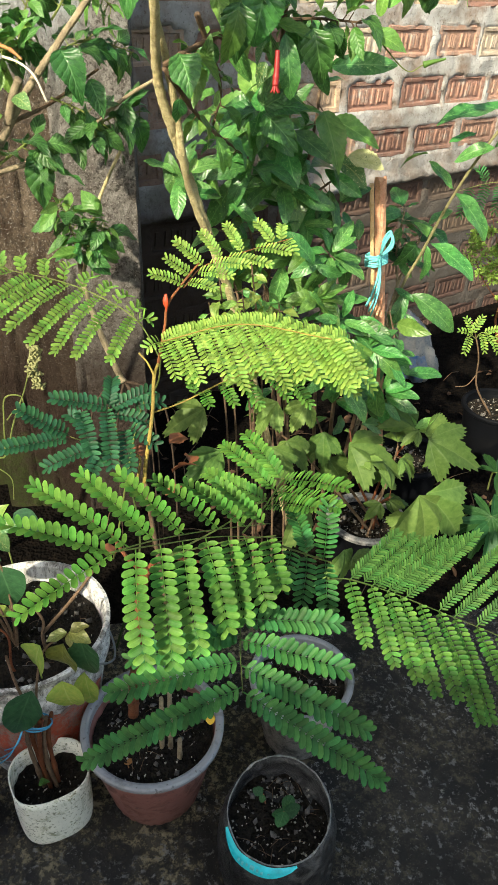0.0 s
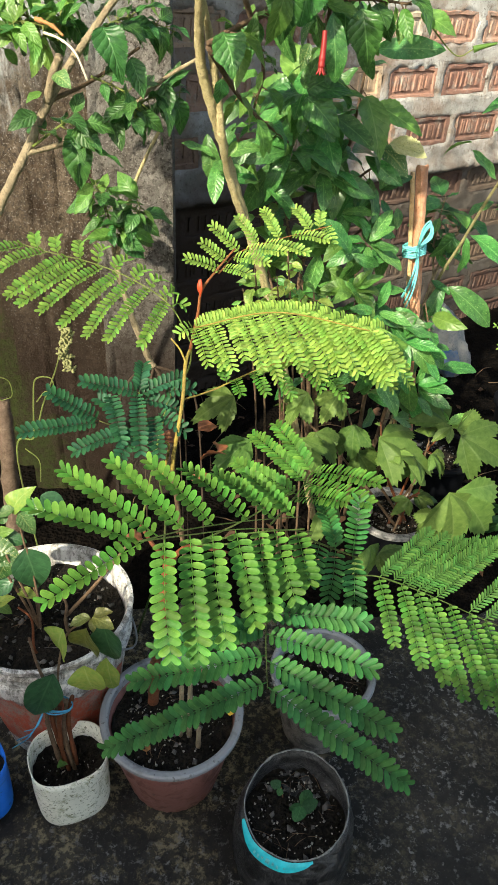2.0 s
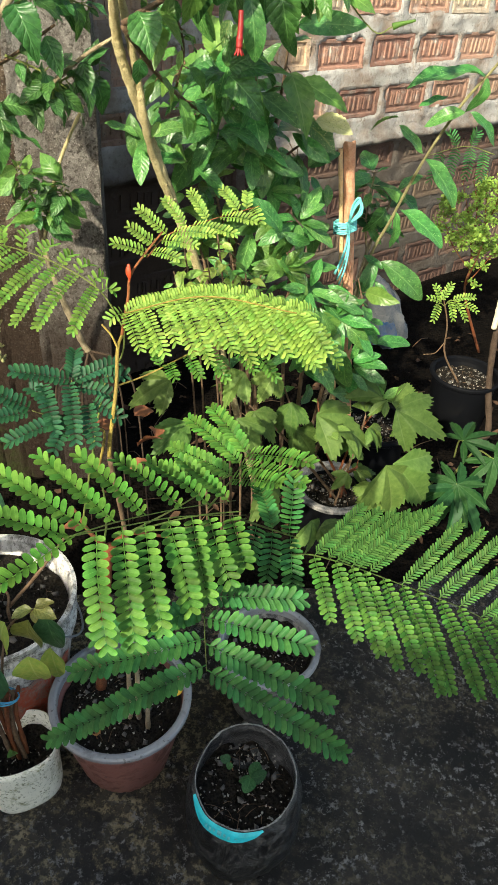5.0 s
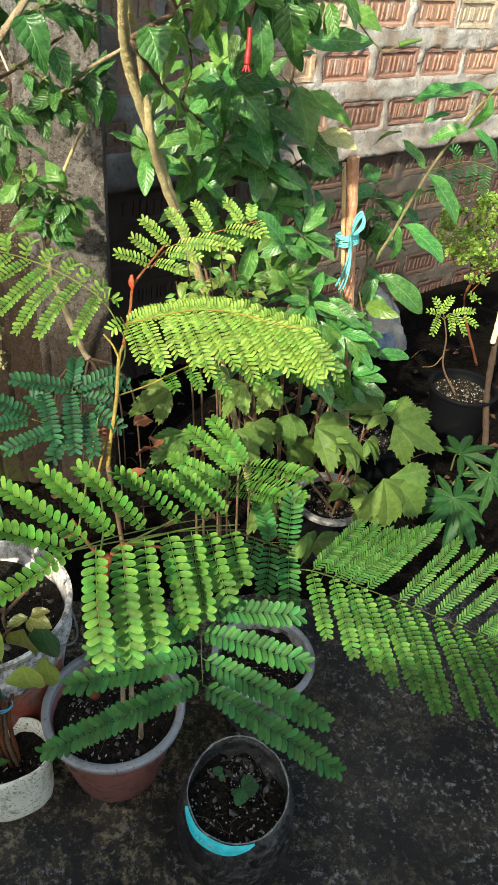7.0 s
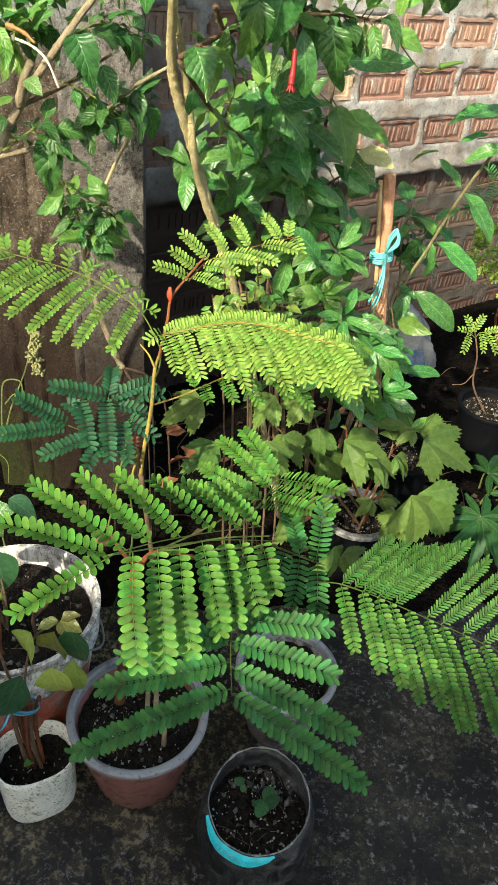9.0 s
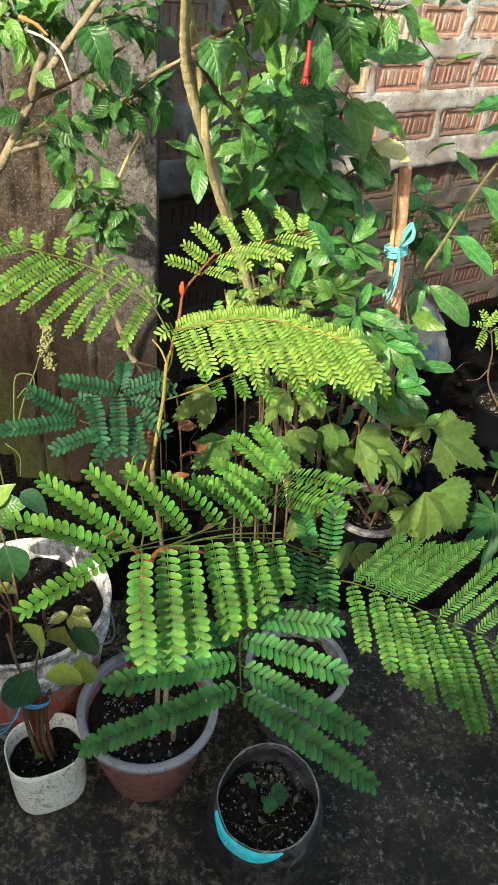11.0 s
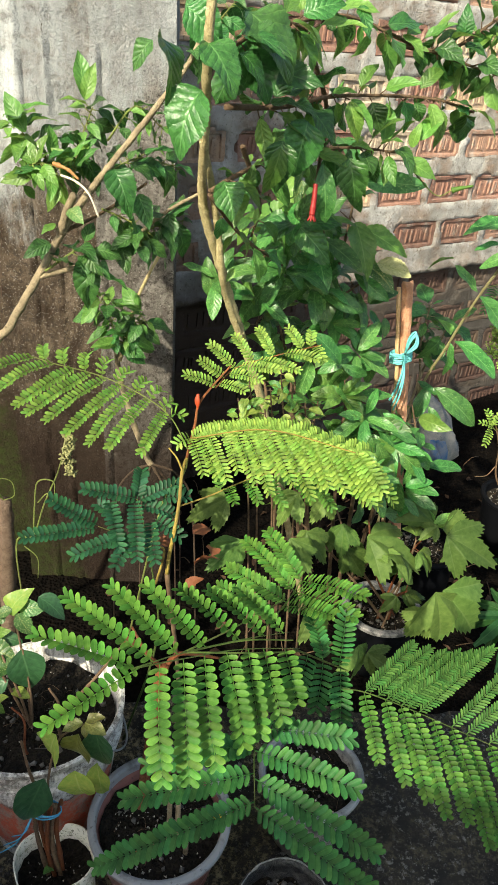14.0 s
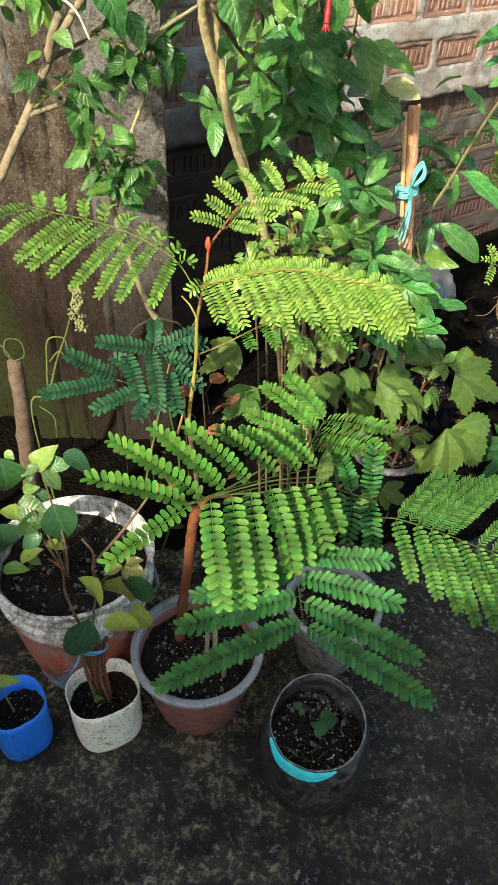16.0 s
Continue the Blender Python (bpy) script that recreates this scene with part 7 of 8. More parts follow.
def right_plants():
    rng = random.Random(46)
    p = thing("tall_shoot", (0.36, 2.0, 0), "long slanting green shoot with large glossy leaves", "shrub")
    stem_part(p, [(0.36, 2.0, 0), (0.400, 1.950, 0.551), (0.449, 1.900, 0.764), (0.493, 1.860, 0.921), (0.545, 1.820, 1.056), (0.584, 1.800, 1.123), (0.638, 1.780, 1.215)], 0.0048, 0.0030, OLIVE_STEM, "stem")
    f = (0.0, -0.65, 0.7)
    hero(p, "lance", [
        ((0.462, 1.890, 0.782), (0.592, 1.820, 0.741), f), ((0.451, 1.890, 0.775), (0.474, 1.840, 0.695), f), ((0.432, 1.880, 0.641), (0.566, 1.800, 0.589), f), ((0.422, 1.900, 0.642), (0.384, 1.840, 0.557), f), ((0.492, 1.860, 0.923), (0.605, 1.800, 0.844), f),
        ((0.579, 1.800, 1.122), (0.400, 1.760, 1.158), (0, -0.4, 0.9)), ((0.554, 1.810, 1.040), (0.468, 1.780, 1.055), f), ((0.564, 1.810, 1.041), (0.647, 1.760, 1.015), f), ((0.487, 1.860, 0.931), (0.423, 1.860, 1.000), f), ((0.508, 1.820, 1.071), (0.440, 1.800, 1.058)),
        ((0.443, 1.880, 0.619), (0.391, 1.900, 0.656)), ((0.583, 1.800, 1.117), (0.589, 1.760, 1.047), f), ((0.425, 1.880, 0.584), (0.467, 1.840, 0.537), f)])
    hero(p, "young", [((0.410, 1.860, 1.012), (0.336, 1.880, 1.002)), ((0.451, 1.900, 0.794), (0.436, 1.920, 0.846))])
    q = thing("fine_leaved_shrub", (1.05, 2.55, 0), "wispy shrub with tiny pale green leaves by the wall", "shrub")
    bm = bmesh.new()
    twigs = []
    for pts in ([(1.05, 2.55, 0), (0.911, 2.500, 0.281), (0.905, 2.500, 0.405), (0.862, 2.500, 0.551), (0.802, 2.500, 0.706)], [(0.901, 2.500, 0.405), (0.907, 2.480, 0.562), (0.868, 2.460, 0.741)], [(0.902, 2.500, 0.315), (0.954, 2.460, 0.448), (0.970, 2.440, 0.541)], [(0.869, 2.500, 0.510), (0.808, 2.500, 0.558), (0.767, 2.500, 0.641)],
                [(0.886, 2.480, 0.456), (0.858, 2.440, 0.613), (0.816, 2.420, 0.722)], [(0.891, 2.480, 0.391), (0.796, 2.440, 0.497), (0.753, 2.420, 0.573)], [(0.901, 2.460, 0.548), (0.911, 2.420, 0.643), (0.890, 2.400, 0.724)], [(0.898, 2.480, 0.347), (0.889, 2.400, 0.489), (0.889, 2.380, 0.558)]):
        twigs.append(tube(bm, pts, 0.006 if pts[0][2] == 0 else 0.0024, 0.0009, 6, 8, 0.06, rng))
        base = twigs[-1]
        for m in range(9):
            a = base[int(len(base) * (0.35 + 0.065 * m))]
            w = Vector((rng.uniform(-1, 1), rng.uniform(-1, 0.6), rng.uniform(-0.2, 0.9))).normalized() * rng.uniform(0.04, 0.085)
            twigs.append(tube(bm, [a, a + w * 0.5 + Vector((0, 0, 0.006)), a + w], 0.0012, 0.0006, 4, 4))
    part("twig", bm, RED_BARK, q, "fine reddish twigs")
    bm = bmesh.new()
    uv = bm.loops.layers.uv.new("UVMap")
    for path in twigs[:]:
        for m in range(40 if (path[-1] - path[0]).length < 0.1 else 26):
            a = path[rng.randrange(len(path) // 3, len(path))]
            u = Vector((rng.uniform(-1, 1), rng.uniform(-1, 0.5), rng.uniform(-0.4, 0.8))).normalized()
            n = (Vector((rng.uniform(-.5, .5), -0.6, 0.8)) - u * u.dot(Vector((0, -0.6, 0.8)))).normalized()
            w, s = u.cross(n).normalized(), rng.uniform(0.009, 0.017)
            o = a + u * rng.uniform(0.0, 0.01)
            v = [bm.verts.new(o + u * (x * s) + w * (y * s)) for x, y in ((0, 0), (0.4, 0.24), (0.8, 0.22), (1, 0), (0.8, -0.22), (0.4, -0.24))]
            f = bm.faces.new(v)
            for loop, t in zip(f.loops, ((0.5, 0), (0.9, 0.4), (0.9, 0.8), (0.5, 1), (0.1, 0.8), (0.1, 0.4))):
                loop[uv].uv = t
    part("foliage", bm, LEAF["leaflet_lime"], q, "tiny pale green leaves", kind="stuff")
    feather_leaf(q, [(0.821, 2.300, 0.836), (0.728, 2.300, 0.855), (0.607, 2.280, 0.826)], LEAF["leaflet_dark"], GREEN_STEM, [((0.784, 2.300, 0.842), (0.779, 2.260, 0.768)), ((0.746, 2.300, 0.851), (0.732, 2.260, 0.773)), ((0.703, 2.300, 0.848), (0.678, 2.260, 0.769)), ((0.659, 2.290, 0.840), (0.625, 2.250, 0.759)), ((0.746, 2.300, 0.853), (0.762, 2.330, 0.888)), ((0.694, 2.300, 0.849), (0.676, 2.330, 0.881))], (0, -0.7, 0.6), 0.02, 0.006, 0.009, 0.006, 0.0013, 51)
    # the seedling in the black pot
    s = thing("feathery_seedling", (0.80, 2.05, 0.165), "small seedling with lime feathery leaves in a black pot", "seedling")
    stem_part(s, [(0.80, 2.05, 0.165), (0.731, 2.050, 0.271), (0.716, 2.050, 0.374), (0.690, 2.050, 0.451), (0.668, 2.050, 0.497)], 0.0035, 0.0015, BROWN_BARK, "stem")
    stem_part(s, [(0.721, 2.050, 0.312), (0.695, 2.040, 0.279), (0.656, 2.030, 0.277)], 0.002, 0.0012, BROWN_BARK, "twig")
    feather_leaf(s, [(0.694, 2.050, 0.441), (0.705, 2.030, 0.471), (0.763, 2.000, 0.458)], LEAF["leaflet_lime"], GREEN_STEM, [((0.700, 2.040, 0.464), (0.711, 2.000, 0.419)), ((0.714, 2.030, 0.470), (0.743, 1.980, 0.428)), ((0.735, 2.020, 0.469), (0.770, 1.980, 0.457)), ((0.706, 2.030, 0.469), (0.774, 2.040, 0.477))], UPFACE, 0.014, 0.008, 0.009, 0.005, 0.0012, 52)
    feather_leaf(s, [(0.694, 2.050, 0.441), (0.669, 2.030, 0.459), (0.643, 2.000, 0.443)], LEAF["leaflet_lime"], GREEN_STEM, [((0.680, 2.040, 0.455), (0.634, 2.040, 0.467)), ((0.667, 2.030, 0.455), (0.644, 1.980, 0.421)), ((0.683, 2.040, 0.470), (0.655, 2.070, 0.496)), ((0.676, 2.040, 0.483), (0.707, 2.070, 0.504))], UPFACE, 0.014, 0.008, 0.009, 0.005, 0.0012, 53)
    t = thing("bare_trunk", (1.02, 2.0, 0), "dark slanting trunk with a pale cut by the pot", "trunk")
    stem_part(t, [(0.866, 1.950, -0.139)[:2] + (0.0,), (0.905, 1.950, 0.036), (0.867, 1.970, 0.222), (0.844, 1.980, 0.420), (0.839, 2.000, 0.560)], 0.012, 0.009, DARK_BARK, "trunk", 0.1)
    stem_part(t, [(0.829, 1.960, 0.414), (0.830, 1.965, 0.465), (0.827, 1.970, 0.528)], 0.009, 0.008, CREAM, "pale_cut", 0.05, 8, "peeled pale wood")


right_plants()

# ---- small things ----
def stake():
    top, low = Vector((0.272, 1.681, 0.991)), Vector((0.313, 1.710, 0.696))
    foot = top + (low - top) * (top.z / (top.z - low.z))
    p = thing("plant_stake", foot, "split timber stake with a bamboo cane bound by turquoise twine", "stake")
    d = (top - foot).normalized()
    bm = bmesh.new()
    rng = random.Random(2)
    rows, corners = [], 11
    deep = [rng.uniform(0.72, 1.12) for _ in range(corners)]
    for i in range(40):
        c = foot.lerp(top, i / 39)
        rows.append([bm.verts.new(c + Vector((math.cos(a) * 0.0125, math.sin(a) * 0.0115, 0)) * (deep[k] + rng.uniform(-0.05, 0.05)) + (Vector((0, 0, rng.uniform(-0.012, 0.004))) if i == 39 else Vector())) for k, a in ((k, 2 * math.pi * k / corners) for k in range(corners))])
    for a, b in zip(rows, rows[1:]):
        for k in range(corners):
            bm.faces.new((a[k], a[(k + 1) % corners], b[(k + 1) % corners], b[k]))
    bm.faces.new(rows[0][::-1])
    bm.faces.new(rows[-1])
    part("post", bm, STAKE, p, "split reddish timber", smooth=False)
    off = Vector((-0.022, -0.006, 0))
    bm = bmesh.new()
    tube(bm, [foot + off * 2.4, (0.293, 1.700, 0.694), (0.276, 1.690, 0.824), (0.253, 1.676, 0.978)], 0.0058, 0.0050, 7, 10, 0.06, random.Random(3))
    part("cane", bm, CANE, p, "thin bamboo cane")
    # the binding: turns round both, a bow and two hanging ends
    bm = bmesh.new()
    rng = random.Random(9)
    c0 = Vector((0.296, 1.698, 0.800))
    for k in range(7):
        c = c0 + d * (k - 3) * 0.0042
        ring = [c + Vector((math.cos(a) * 0.026 - 0.006, math.sin(a) * 0.019 - 0.003, rng.uniform(-0.002, 0.002) + 0.006 * math.cos(a))) for a in (2 * math.pi * i / 14 for i in range(15))]
        tube(bm, ring, 0.0024, 0.0024, 5, 2)
    knot = Vector((0.294, 1.672, 0.814))
    for k in range(4):
        j = Vector((0.0016 * k, rng.uniform(-.006, .006), -0.003 * k))
        tube(bm, [knot, Vector((0.296, 1.664, 0.860)) + j, Vector((0.307, 1.655, 0.880)) + j, Vector((0.312, 1.655, 0.853)) + j, Vector((0.297, 1.664, 0.819))], 0.0026, 0.0026, 5, 5)
        tube(bm, [knot, Vector((0.293, 1.664, 0.770)) + j * 1.5, Vector((0.285, 1.664, 0.730)) + j * 2.5, Vector((0.274, 1.672, 0.691)) + j * 3], 0.0028, 0.002, 5, 5)
    part("twine", bm, TWINE, p, "turquoise plastic twine tied in a bow")


stake()


def sack():
    """A slumped woven sack: white above, blue print below, creased and leaning."""
    c = Vector((0.66, 2.62, 0.0))
    p = thing("sack_bag", c, "crumpled white woven sack with a blue foot, lying by the wall", "sack")
    bm = bmesh.new()
    prof = [(0.001, 0.0), (0.060, 0.0), (0.088, 0.02), (0.100, 0.06), (0.098, 0.10), (0.090, 0.14), (0.080, 0.18), (0.070, 0.22), (0.052, 0.255), (0.032, 0.275), (0.016, 0.285), (0.001, 0.287)]
    lathe(bm, [(r * 1.05, z) for r, z in prof], c, 64, 0.35, 0, 0, 3)
    for v in bm.verts:
        k = noise.noise_vector(v.co * 16) * 0.020 + noise.noise_vector(v.co * 42) * 0.015
        fold = 0.010 * abs(noise.noise((v.co.x * 40, v.co.y * 40, v.co.z * 9)))
        v.co += Vector((k.x - 0.24 * v.co.z, k.y - fold, 0 if v.co.z < 0.02 else k.z))
    ob = part("bag", bm, SACK, p)
    ob.data.materials.append(SACK_BLUE)
    for f in ob.data.polygons:
        if f.center.z < 0.115 + 0.05 * noise.noise(f.center * 9) and f.center.x - c.x < 0.03:
            f.material_index = 1


sack()


def cuttings():
    """Rooted cuttings tied together in the white can."""
    p = thing("tied_cuttings", (-0.34, 0.752, 0.095), "bundle of brown cuttings tied with blue twine, few glossy leaves", "seedling")
    rng = random.Random(7)
    for k in range(6):
        b = Vector((-0.345 + 0.012 * (k % 3) - 0.008, 0.745 + 0.010 * (k // 3), 0.09))
        stem_part(p, [b, Vector((-0.365, 0.745, 0.222)) + Vector((0.0064 * k, 0.006 * (k % 3), 0)), Vector((-0.359, 0.745, 0.295)) + Vector((0.008 * k, 0.006 * (k % 3), 0.004 * (k % 2)))], 0.0042, 0.0036, RED_BARK if k % 2 else BROWN_BARK, "cutting", 0.1, 7)
    stem_part(p, [(-0.346, 0.745, 0.296), (-0.371, 0.760, 0.367), (-0.387, 0.780, 0.413)], 0.003, 0.002, BROWN_BARK, "cutting")
    stem_part(p, [(-0.328, 0.745, 0.297), (-0.339, 0.750, 0.331), (-0.314, 0.752, 0.456), (-0.273, 0.765, 0.490)], 0.0026, 0.0016, BROWN_BARK, "cutting")
    bm = bmesh.new()
    c = Vector((-0.342, 0.745, 0.287))
    for k in range(4):
        ring = [c + Vector((math.cos(a) * 0.026, math.sin(a) * 0.016, 0.003 * k - 0.004 + 0.004 * math.cos(a + k))) for a in (2 * math.pi * i / 12 for i in range(13))]
        tube(bm, ring, 0.0013, 0.0013, 4, 2)
    for e in ((-0.415, 0.720, 0.211), (-0.427, 0.720, 0.185), (-0.398, 0.720, 0.240)):
        tube(bm, [c + Vector((-0.02, -0.012, 0)), c.lerp(Vector(e), 0.5) + Vector((0, -0.02, 0.005)), e], 0.0014, 0.001, 4, 5)
    part("twine", bm, BLUE_TWINE, p, "blue twine")
    f = (0.0, -0.7, 0.7)
    for sort, b, t, w in (("bronze", (-0.312, 0.745, 0.483), (-0.344, 0.720, 0.409), 1.35), ("olive", (-0.277, 0.750, 0.484), (-0.294, 0.725, 0.410), 1.15), ("heart", (-0.252, 0.760, 0.486), (-0.237, 0.730, 0.401), 1.00), ("bronze", (-0.287, 0.745, 0.399), (-0.266, 0.715, 0.322), 1.30), ("heart", (-0.338, 0.740, 0.378), (-0.377, 0.700, 0.287), 0.95), ("bronze", (-0.250, 0.750, 0.418), (-0.240, 0.730, 0.336), 0.80)):
        leaf(p, sort, b, t, (0.0, -0.45, 0.95), "", w)
    hero(p, "olive", [((-0.274, 0.765, 0.493), (-0.306, 0.75, 0.491), (-0.7, -0.5, 0.6)), ((-0.271, 0.765, 0.493), (-0.234, 0.75, 0.496), (0.8, -0.3, 0.7)), ((-0.269, 0.765, 0.496), (-0.242, 0.77, 0.511), (0.2, 0.2, 1.0)), ((-0.27, 0.762, 0.494), (-0.265, 0.745, 0.481), (0.0, -1.0, 0.2))])
    hero(p, "young", [((-0.347, 0.730, 0.148), (-0.340, 0.720, 0.114), f)])


cuttings()


def bucket_plant():
    p = thing("variegated_vine", (-0.42, 0.90, 0.26), "leafy vine with dark heart leaves and yellow-green young ones", "vine")
    base = Vector((-0.42, 0.90, 0.290))
    for top in ((-0.445, 0.940, 0.547), (-0.491, 0.910, 0.484), (-0.458, 0.900, 0.478), (-0.419, 0.900, 0.497)):
        top = Vector(top)
        stem_part(p, [base, base.lerp(top, 0.5) + Vector((0.01, -0.01, 0)), top], 0.003, 0.0018, BROWN_BARK, "stem")
    for sort, b, t, w, face in (
            ("heart", (-0.508, 0.930, 0.577), (-0.495, 0.900, 0.493), 1.25, (0.0, -0.6, 0.8)),
            ("heart", (-0.422, 0.900, 0.497), (-0.390, 0.870, 0.415), 1.20, (0.0, -0.6, 0.8)),
            ("heart", (-0.526, 0.900, 0.440), (-0.509, 0.870, 0.369), 1.30, (0.4, -0.5, 0.8)),
            ("heart", (-0.453, 0.900, 0.417), (-0.495, 0.880, 0.395), 1.00, (-0.4, -0.7, 0.6)),
            ("heart", (-0.478, 0.930, 0.498), (-0.430, 0.920, 0.488), 1.00, (0.0, -0.6, 0.8)),
            ("heart", (-0.405, 0.960, 0.568), (-0.346, 0.940, 0.557), 1.00, (0.0, -0.6, 0.8)),
            ("bronze", (-0.452, 0.940, 0.538), (-0.443, 0.950, 0.600), 1.25, (-0.4, -0.7, 0.6)),
            ("variegated", (-0.436, 0.940, 0.553), (-0.392, 0.940, 0.571), 1.20, (0.0, -0.6, 0.8)),
            ("variegated", (-0.435, 0.930, 0.553), (-0.407, 0.910, 0.518), 1.10, (0.4, -0.5, 0.8)),
            ("variegated", (-0.446, 0.940, 0.549), (-0.482, 0.930, 0.546), 1.10, (-0.4, -0.7, 0.6)),
            ("variegated", (-0.461, 0.940, 0.535), (-0.482, 0.930, 0.515), 1.00, (0.0, -0.6, 0.8)),
            ("variegated", (-0.492, 0.910, 0.479), (-0.432, 0.900, 0.486), 1.50, (0.0, -0.6, 0.8)),
            ("bronze", (-0.493, 0.910, 0.485), (-0.502, 0.890, 0.415), 1.30, (-0.4, -0.7, 0.6)),
            ("variegated", (-0.460, 0.900, 0.478), (-0.463, 0.880, 0.418), 1.40, (0.4, -0.5, 0.8)),
            ("bronze", (-0.503, 0.890, 0.350), (-0.467, 0.890, 0.385), 1.10, (0.0, -0.6, 0.8)),
            ("bronze", (-0.451, 0.900, 0.391), (-0.412, 0.890, 0.394), 1.00, (0.4, -0.5, 0.8)),
            ("young", (-0.488, 0.890, 0.363), (-0.459, 0.880, 0.348), 1.20, (0.0, -0.6, 0.8)),
            ("young", (-0.483, 0.930, 0.498), (-0.454, 0.920, 0.520), 1.30, (-0.4, -0.7, 0.6)),
            ("bronze", (-0.507, 0.950, 0.576), (-0.488, 0.940, 0.569), 1.30, (0.0, -0.6, 0.8)),
            ("young", (-0.548, 0.900, 0.306), (-0.501, 0.890, 0.337), 1.10, (0.0, -0.6, 0.8))):
        leaf(p, sort, b, t, face, "", w)
    twig = thing("dry_twig", (-0.34, 0.92, 0.256), "forked grey twigs standing in the bucket", "twig")
    stem_part(twig, [(-0.36, 0.90, 0.25), (-0.361, 0.880, 0.340), (-0.359, 0.890, 0.378), (-0.379, 0.900, 0.406)], 0.004, 0.002, BROWN_BARK, "stem")
    stem_part(twig, [(-0.361, 0.885, 0.351), (-0.309, 0.900, 0.417), (-0.271, 0.920, 0.467), (-0.252, 0.930, 0.494)], 0.0035, 0.002, BROWN_BARK, "branch")
    stem_part(twig, [(-0.385, 0.87, 0.25), (-0.409, 0.840, 0.302), (-0.410, 0.850, 0.373), (-0.440, 0.870, 0.381)], 0.003, 0.0018, RED_BARK, "branch")


bucket_plant()


def stump():
    low = Vector((-0.555, 1.170, 0.400))
    top = Vector((-0.541, 1.170, 0.622))
    foot = top + (low - top) * (top.z / (top.z - low.z))
    p = thing("tree_stump", (foot.x, foot.y, 0), "cut grey-brown trunk stub with tendrils at its top", "trunk")
    bm = bmesh.new()
    tube(bm, [foot, low, low.lerp(top, 0.5) + Vector((0.003, 0, 0)), top], 0.019, 0.0145, 10, 8, 0.06, random.Random(4))
    part("trunk", bm, bark("grey_bark", (0.10, 0.065, 0.045), (0.25, 0.18, 0.135), 70.0), p)
    bm = bmesh.new()
    tube(bm, [top, (-0.552, 1.160, 0.648), (-0.544, 1.160, 0.678), (-0.522, 1.170, 0.669), (-0.519, 1.170, 0.636), (-0.537, 1.160, 0.629)], 0.0014, 0.001, 5, 6)
    tube(bm, [top, (-0.567, 1.170, 0.660), (-0.590, 1.160, 0.613)], 0.0014, 0.001, 5, 6)
    part("tendril", bm, GREEN_STEM, p, "thin curled tendrils")
    q = thing("climbing_vine", (-0.50, 1.17, 0), "thin curling vine with dried flower spike", "vine")
    bm = bmesh.new()
    tube(bm, [(-0.50, 1.17, 0), (-0.520, 1.150, 0.496), (-0.479, 1.150, 0.556), (-0.450, 1.150, 0.639), (-0.420, 1.150, 0.710), (-0.399, 1.150, 0.777)], 0.0022, 0.0012, 6, 8)
    tube(bm, [(-0.479, 1.150, 0.556), (-0.466, 1.140, 0.645), (-0.456, 1.140, 0.694), (-0.426, 1.140, 0.698), (-0.421, 1.130, 0.673)], 0.002, 0.001, 6, 8)
    tube(bm, [(-0.460, 1.140, 0.645), (-0.435, 1.130, 0.676), (-0.424, 1.130, 0.654)], 0.0014, 0.001, 5, 6)
    tube(bm, [(-0.501, 1.150, 0.526), (-0.472, 1.140, 0.506), (-0.471, 1.130, 0.461)], 0.0012, 0.0008, 5, 6)
    part("stem", bm, GREEN_STEM, q)
    bm = bmesh.new()
    rng = random.Random(5)
    a, b = Vector((-0.392, 1.140, 0.803)), Vector((-0.391, 1.130, 0.724))
    for k in range(190):
        down = rng.random()
        c = a.lerp(b, down) + Vector((rng.uniform(-0.010, 0.010) + 0.006 * math.sin(down * 9), rng.uniform(-0.008, 0.008), 0))
        s = rng.uniform(0.002, 0.0042)
        w = Vector((rng.uniform(-1, 1), rng.uniform(-1, 0.3), rng.uniform(-1, 0.3))).normalized() * s * 1.0
        tube(bm, [c - w, c + w * 0.2, c + w], s * 0.5, s * 0.7, 5, 1)
    tube(bm, [a, a.lerp(b, 0.5) + Vector((0.004, 0, 0)), b], 0.0012, 0.0008, 4, 5)
    part("flower_spike", bm, TAN, q, "dried pale flower spike")


stump()


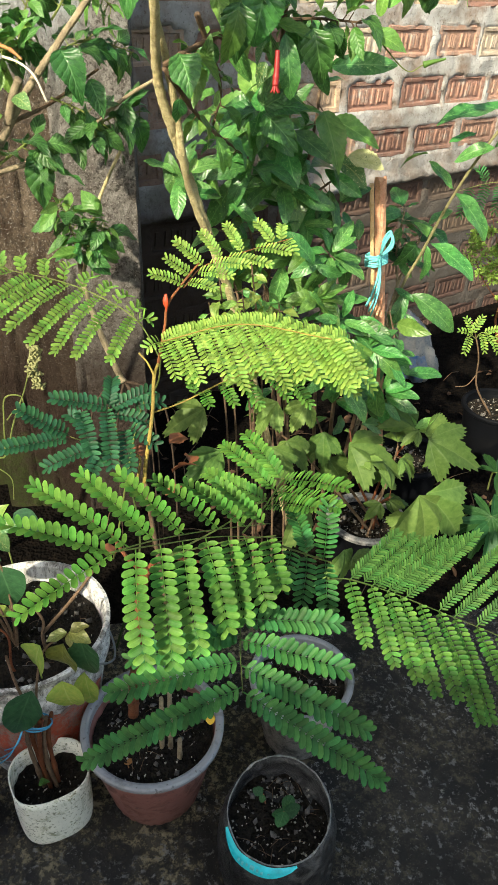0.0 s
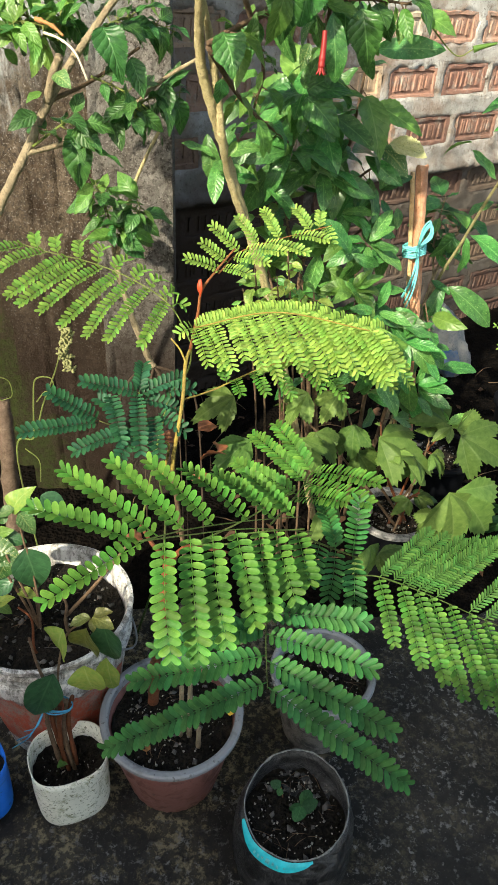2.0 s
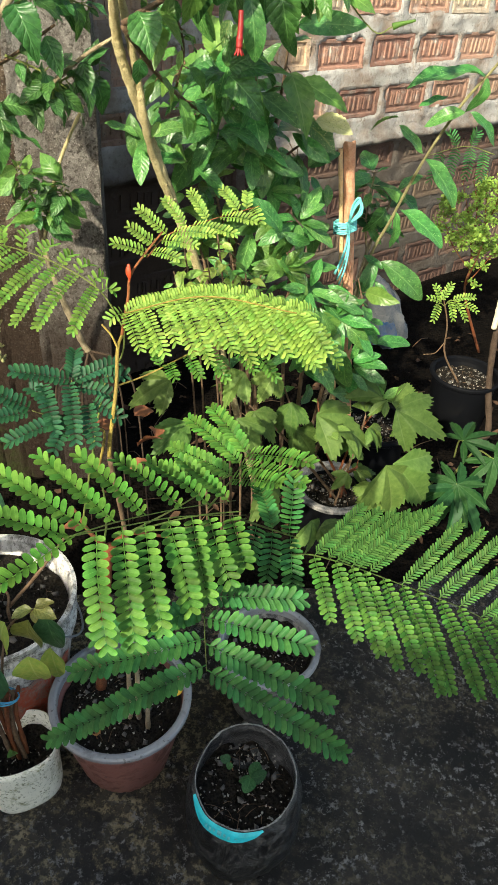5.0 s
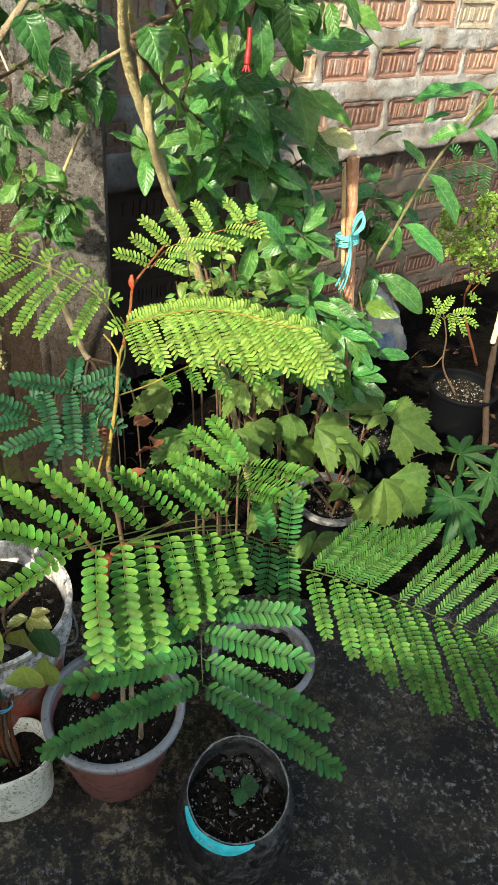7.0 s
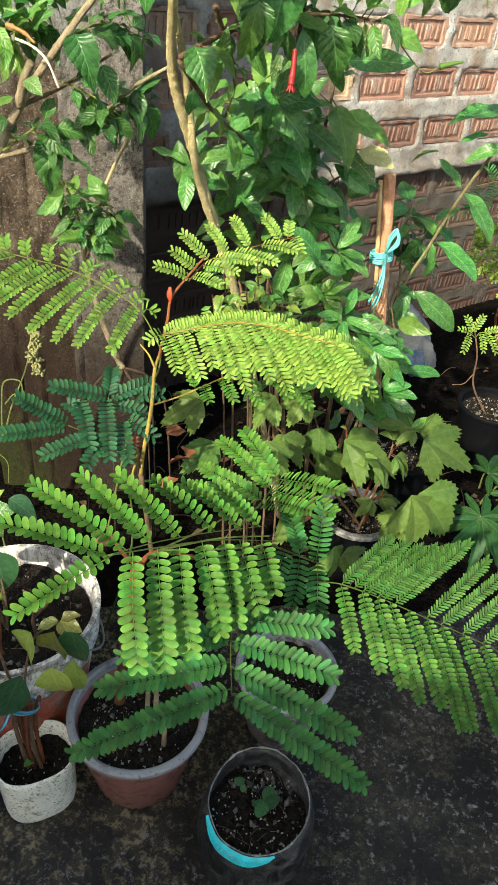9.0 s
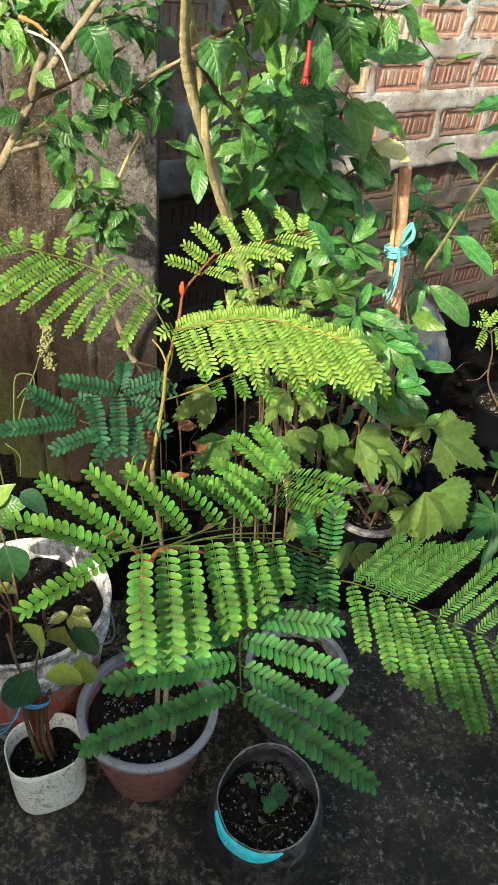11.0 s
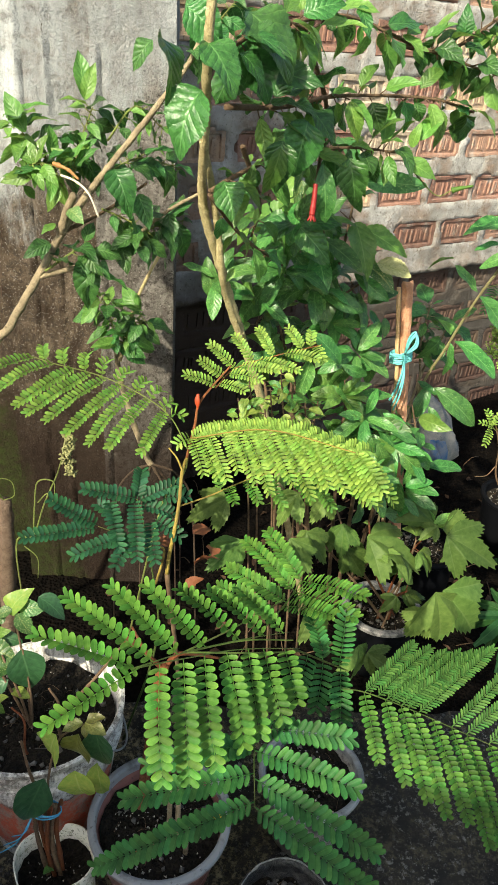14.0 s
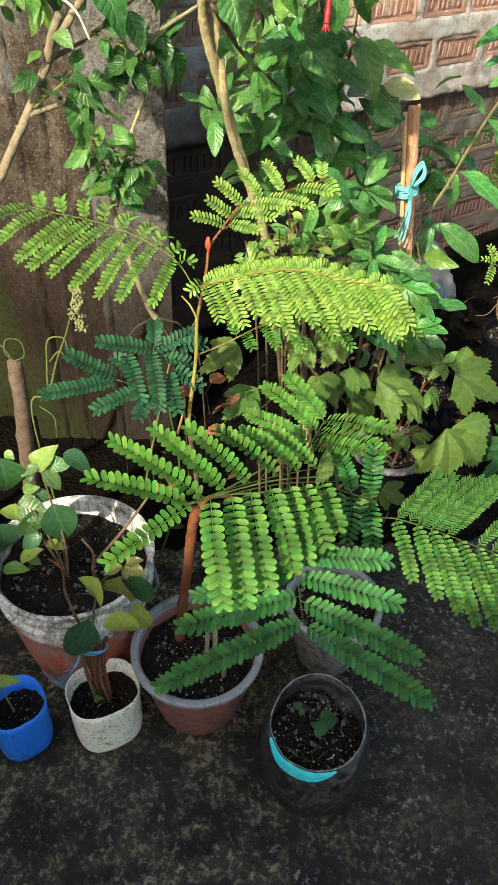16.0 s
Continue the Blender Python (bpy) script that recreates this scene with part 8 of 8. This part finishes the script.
def seedlings():
    f = (0.0, -0.6, 0.8)
    p = thing("seedling", (0.085, 0.67, 0.14), "tiny round-leaved seedling in the grow bag", "seedling")
    c = Vector((0.095, 0.675, 0.14))
    hub = Vector((0.086, 0.675, 0.168))
    stem_part(p, [c, hub], 0.0016, 0.0012, RED_STEM, "stem", 0)
    for b, t in ((hub, (0.114, 0.668, 0.176)), (hub, (0.082, 0.648, 0.166)), (hub, (0.106, 0.694, 0.180)), (hub, (0.068, 0.664, 0.172)), ((0.050, 0.700, 0.176), (0.034, 0.704, 0.186)), ((0.051, 0.700, 0.174), (0.046, 0.688, 0.168))):
        leaf(p, "deep", b, t, f, "", 1.5)
    stem_part(p, [(0.06, 0.70, 0.12), (0.051, 0.700, 0.175)], 0.0012, 0.001, RED_STEM, "stem", 0)
    q = thing("seedling", (-0.515, 0.72, 0.09), "seedling with a pale green round leaf in the blue can", "seedling")
    hub = Vector((-0.529, 0.720, 0.214))
    stem_part(q, [(-0.515, 0.72, 0.088), hub], 0.002, 0.0014, GREEN_STEM, "stem", 0)
    hero(q, "bronze", [(hub, (-0.487, 0.700, 0.226), f), (hub, (-0.561, 0.740, 0.199), f)])
    # spare sticks and a fallen leaf in the brown pot
    t = thing("cut_stick", (-0.13, 0.80, 0.155), "short pale cut sticks standing in the pot", "stick")
    for low, top in (((-0.122, 0.790, 0.229), (-0.119, 0.785, 0.332)), ((-0.138, 0.790, 0.225), (-0.134, 0.785, 0.312)), ((-0.103, 0.770, 0.149), (-0.101, 0.765, 0.226))):
        stem_part(t, [(low[0], low[1], 0.15), top], 0.005, 0.0042, GREY_BROWN, "stick")
    d = thing("fallen_leaf", (-0.19, 0.76, 0.16), "dry brown leaf on the soil", "leaf")
    ob = new("blade", blade_mesh("blade", DRY, 0.3, 10, 0.05, 0.3, 0.4, 0.04, 0.45, 3))
    adopt(ob, d)
    ob.matrix_basis = Matrix.Translation((-0.19, 0.745, 0.163)) @ Matrix.Rotation(0.6, 4, "Z") @ Matrix.Diagonal((0.035, 0.035, 0.035, 1))
    e = thing("fallen_leaf", (-0.043, 0.800, 0.248), "yellow-orange leaf caught over the pot", "leaf")
    ob = new("blade", blade_mesh("blade", plain("yellow_leaf", (0.62, 0.38, 0.03), 0.6), 0.35, 10, 0.0, 0.2, 0.2, 0.03, 0.45, 4))
    adopt(ob, e)
    ob.matrix_basis = Matrix.Translation((-0.048, 0.780, 0.249)) @ Matrix.Rotation(0.8, 4, "X") @ Matrix.Diagonal((0.024, 0.024, 0.024, 1))


seedlings()


def debris():
    """Dry leaves caught among the stems behind the near plants."""
    rng = random.Random(15)
    blade = blade_mesh("blade", plain("orange_dry_leaf", (0.17, 0.060, 0.026), 0.65), 0.34, 10, 0.05, 0.35, 0.5, 0.06, 0.45, 6)
    for at, size in (((-0.133, 1.020, 0.626), 0.05), ((-0.105, 1.050, 0.626), 0.04), ((-0.142, 0.980, 0.606), 0.035), ((-0.203, 0.840, 0.600), 0.03), ((-0.176, 1.060, 0.636), 0.04), ((-0.148, 1.100, 0.635), 0.045)):
        d = thing("fallen_leaf", at, "curled orange dry leaf lodged among stems", "leaf", "dry leaves")
        ob = new("blade", blade)
        adopt(ob, d)
        ob.matrix_basis = Matrix.LocRotScale(Vector(at), Euler((rng.uniform(0.2, 0.9), rng.uniform(-0.5, 0.5), rng.uniform(0, 6.28))), (size, size, size))


debris()
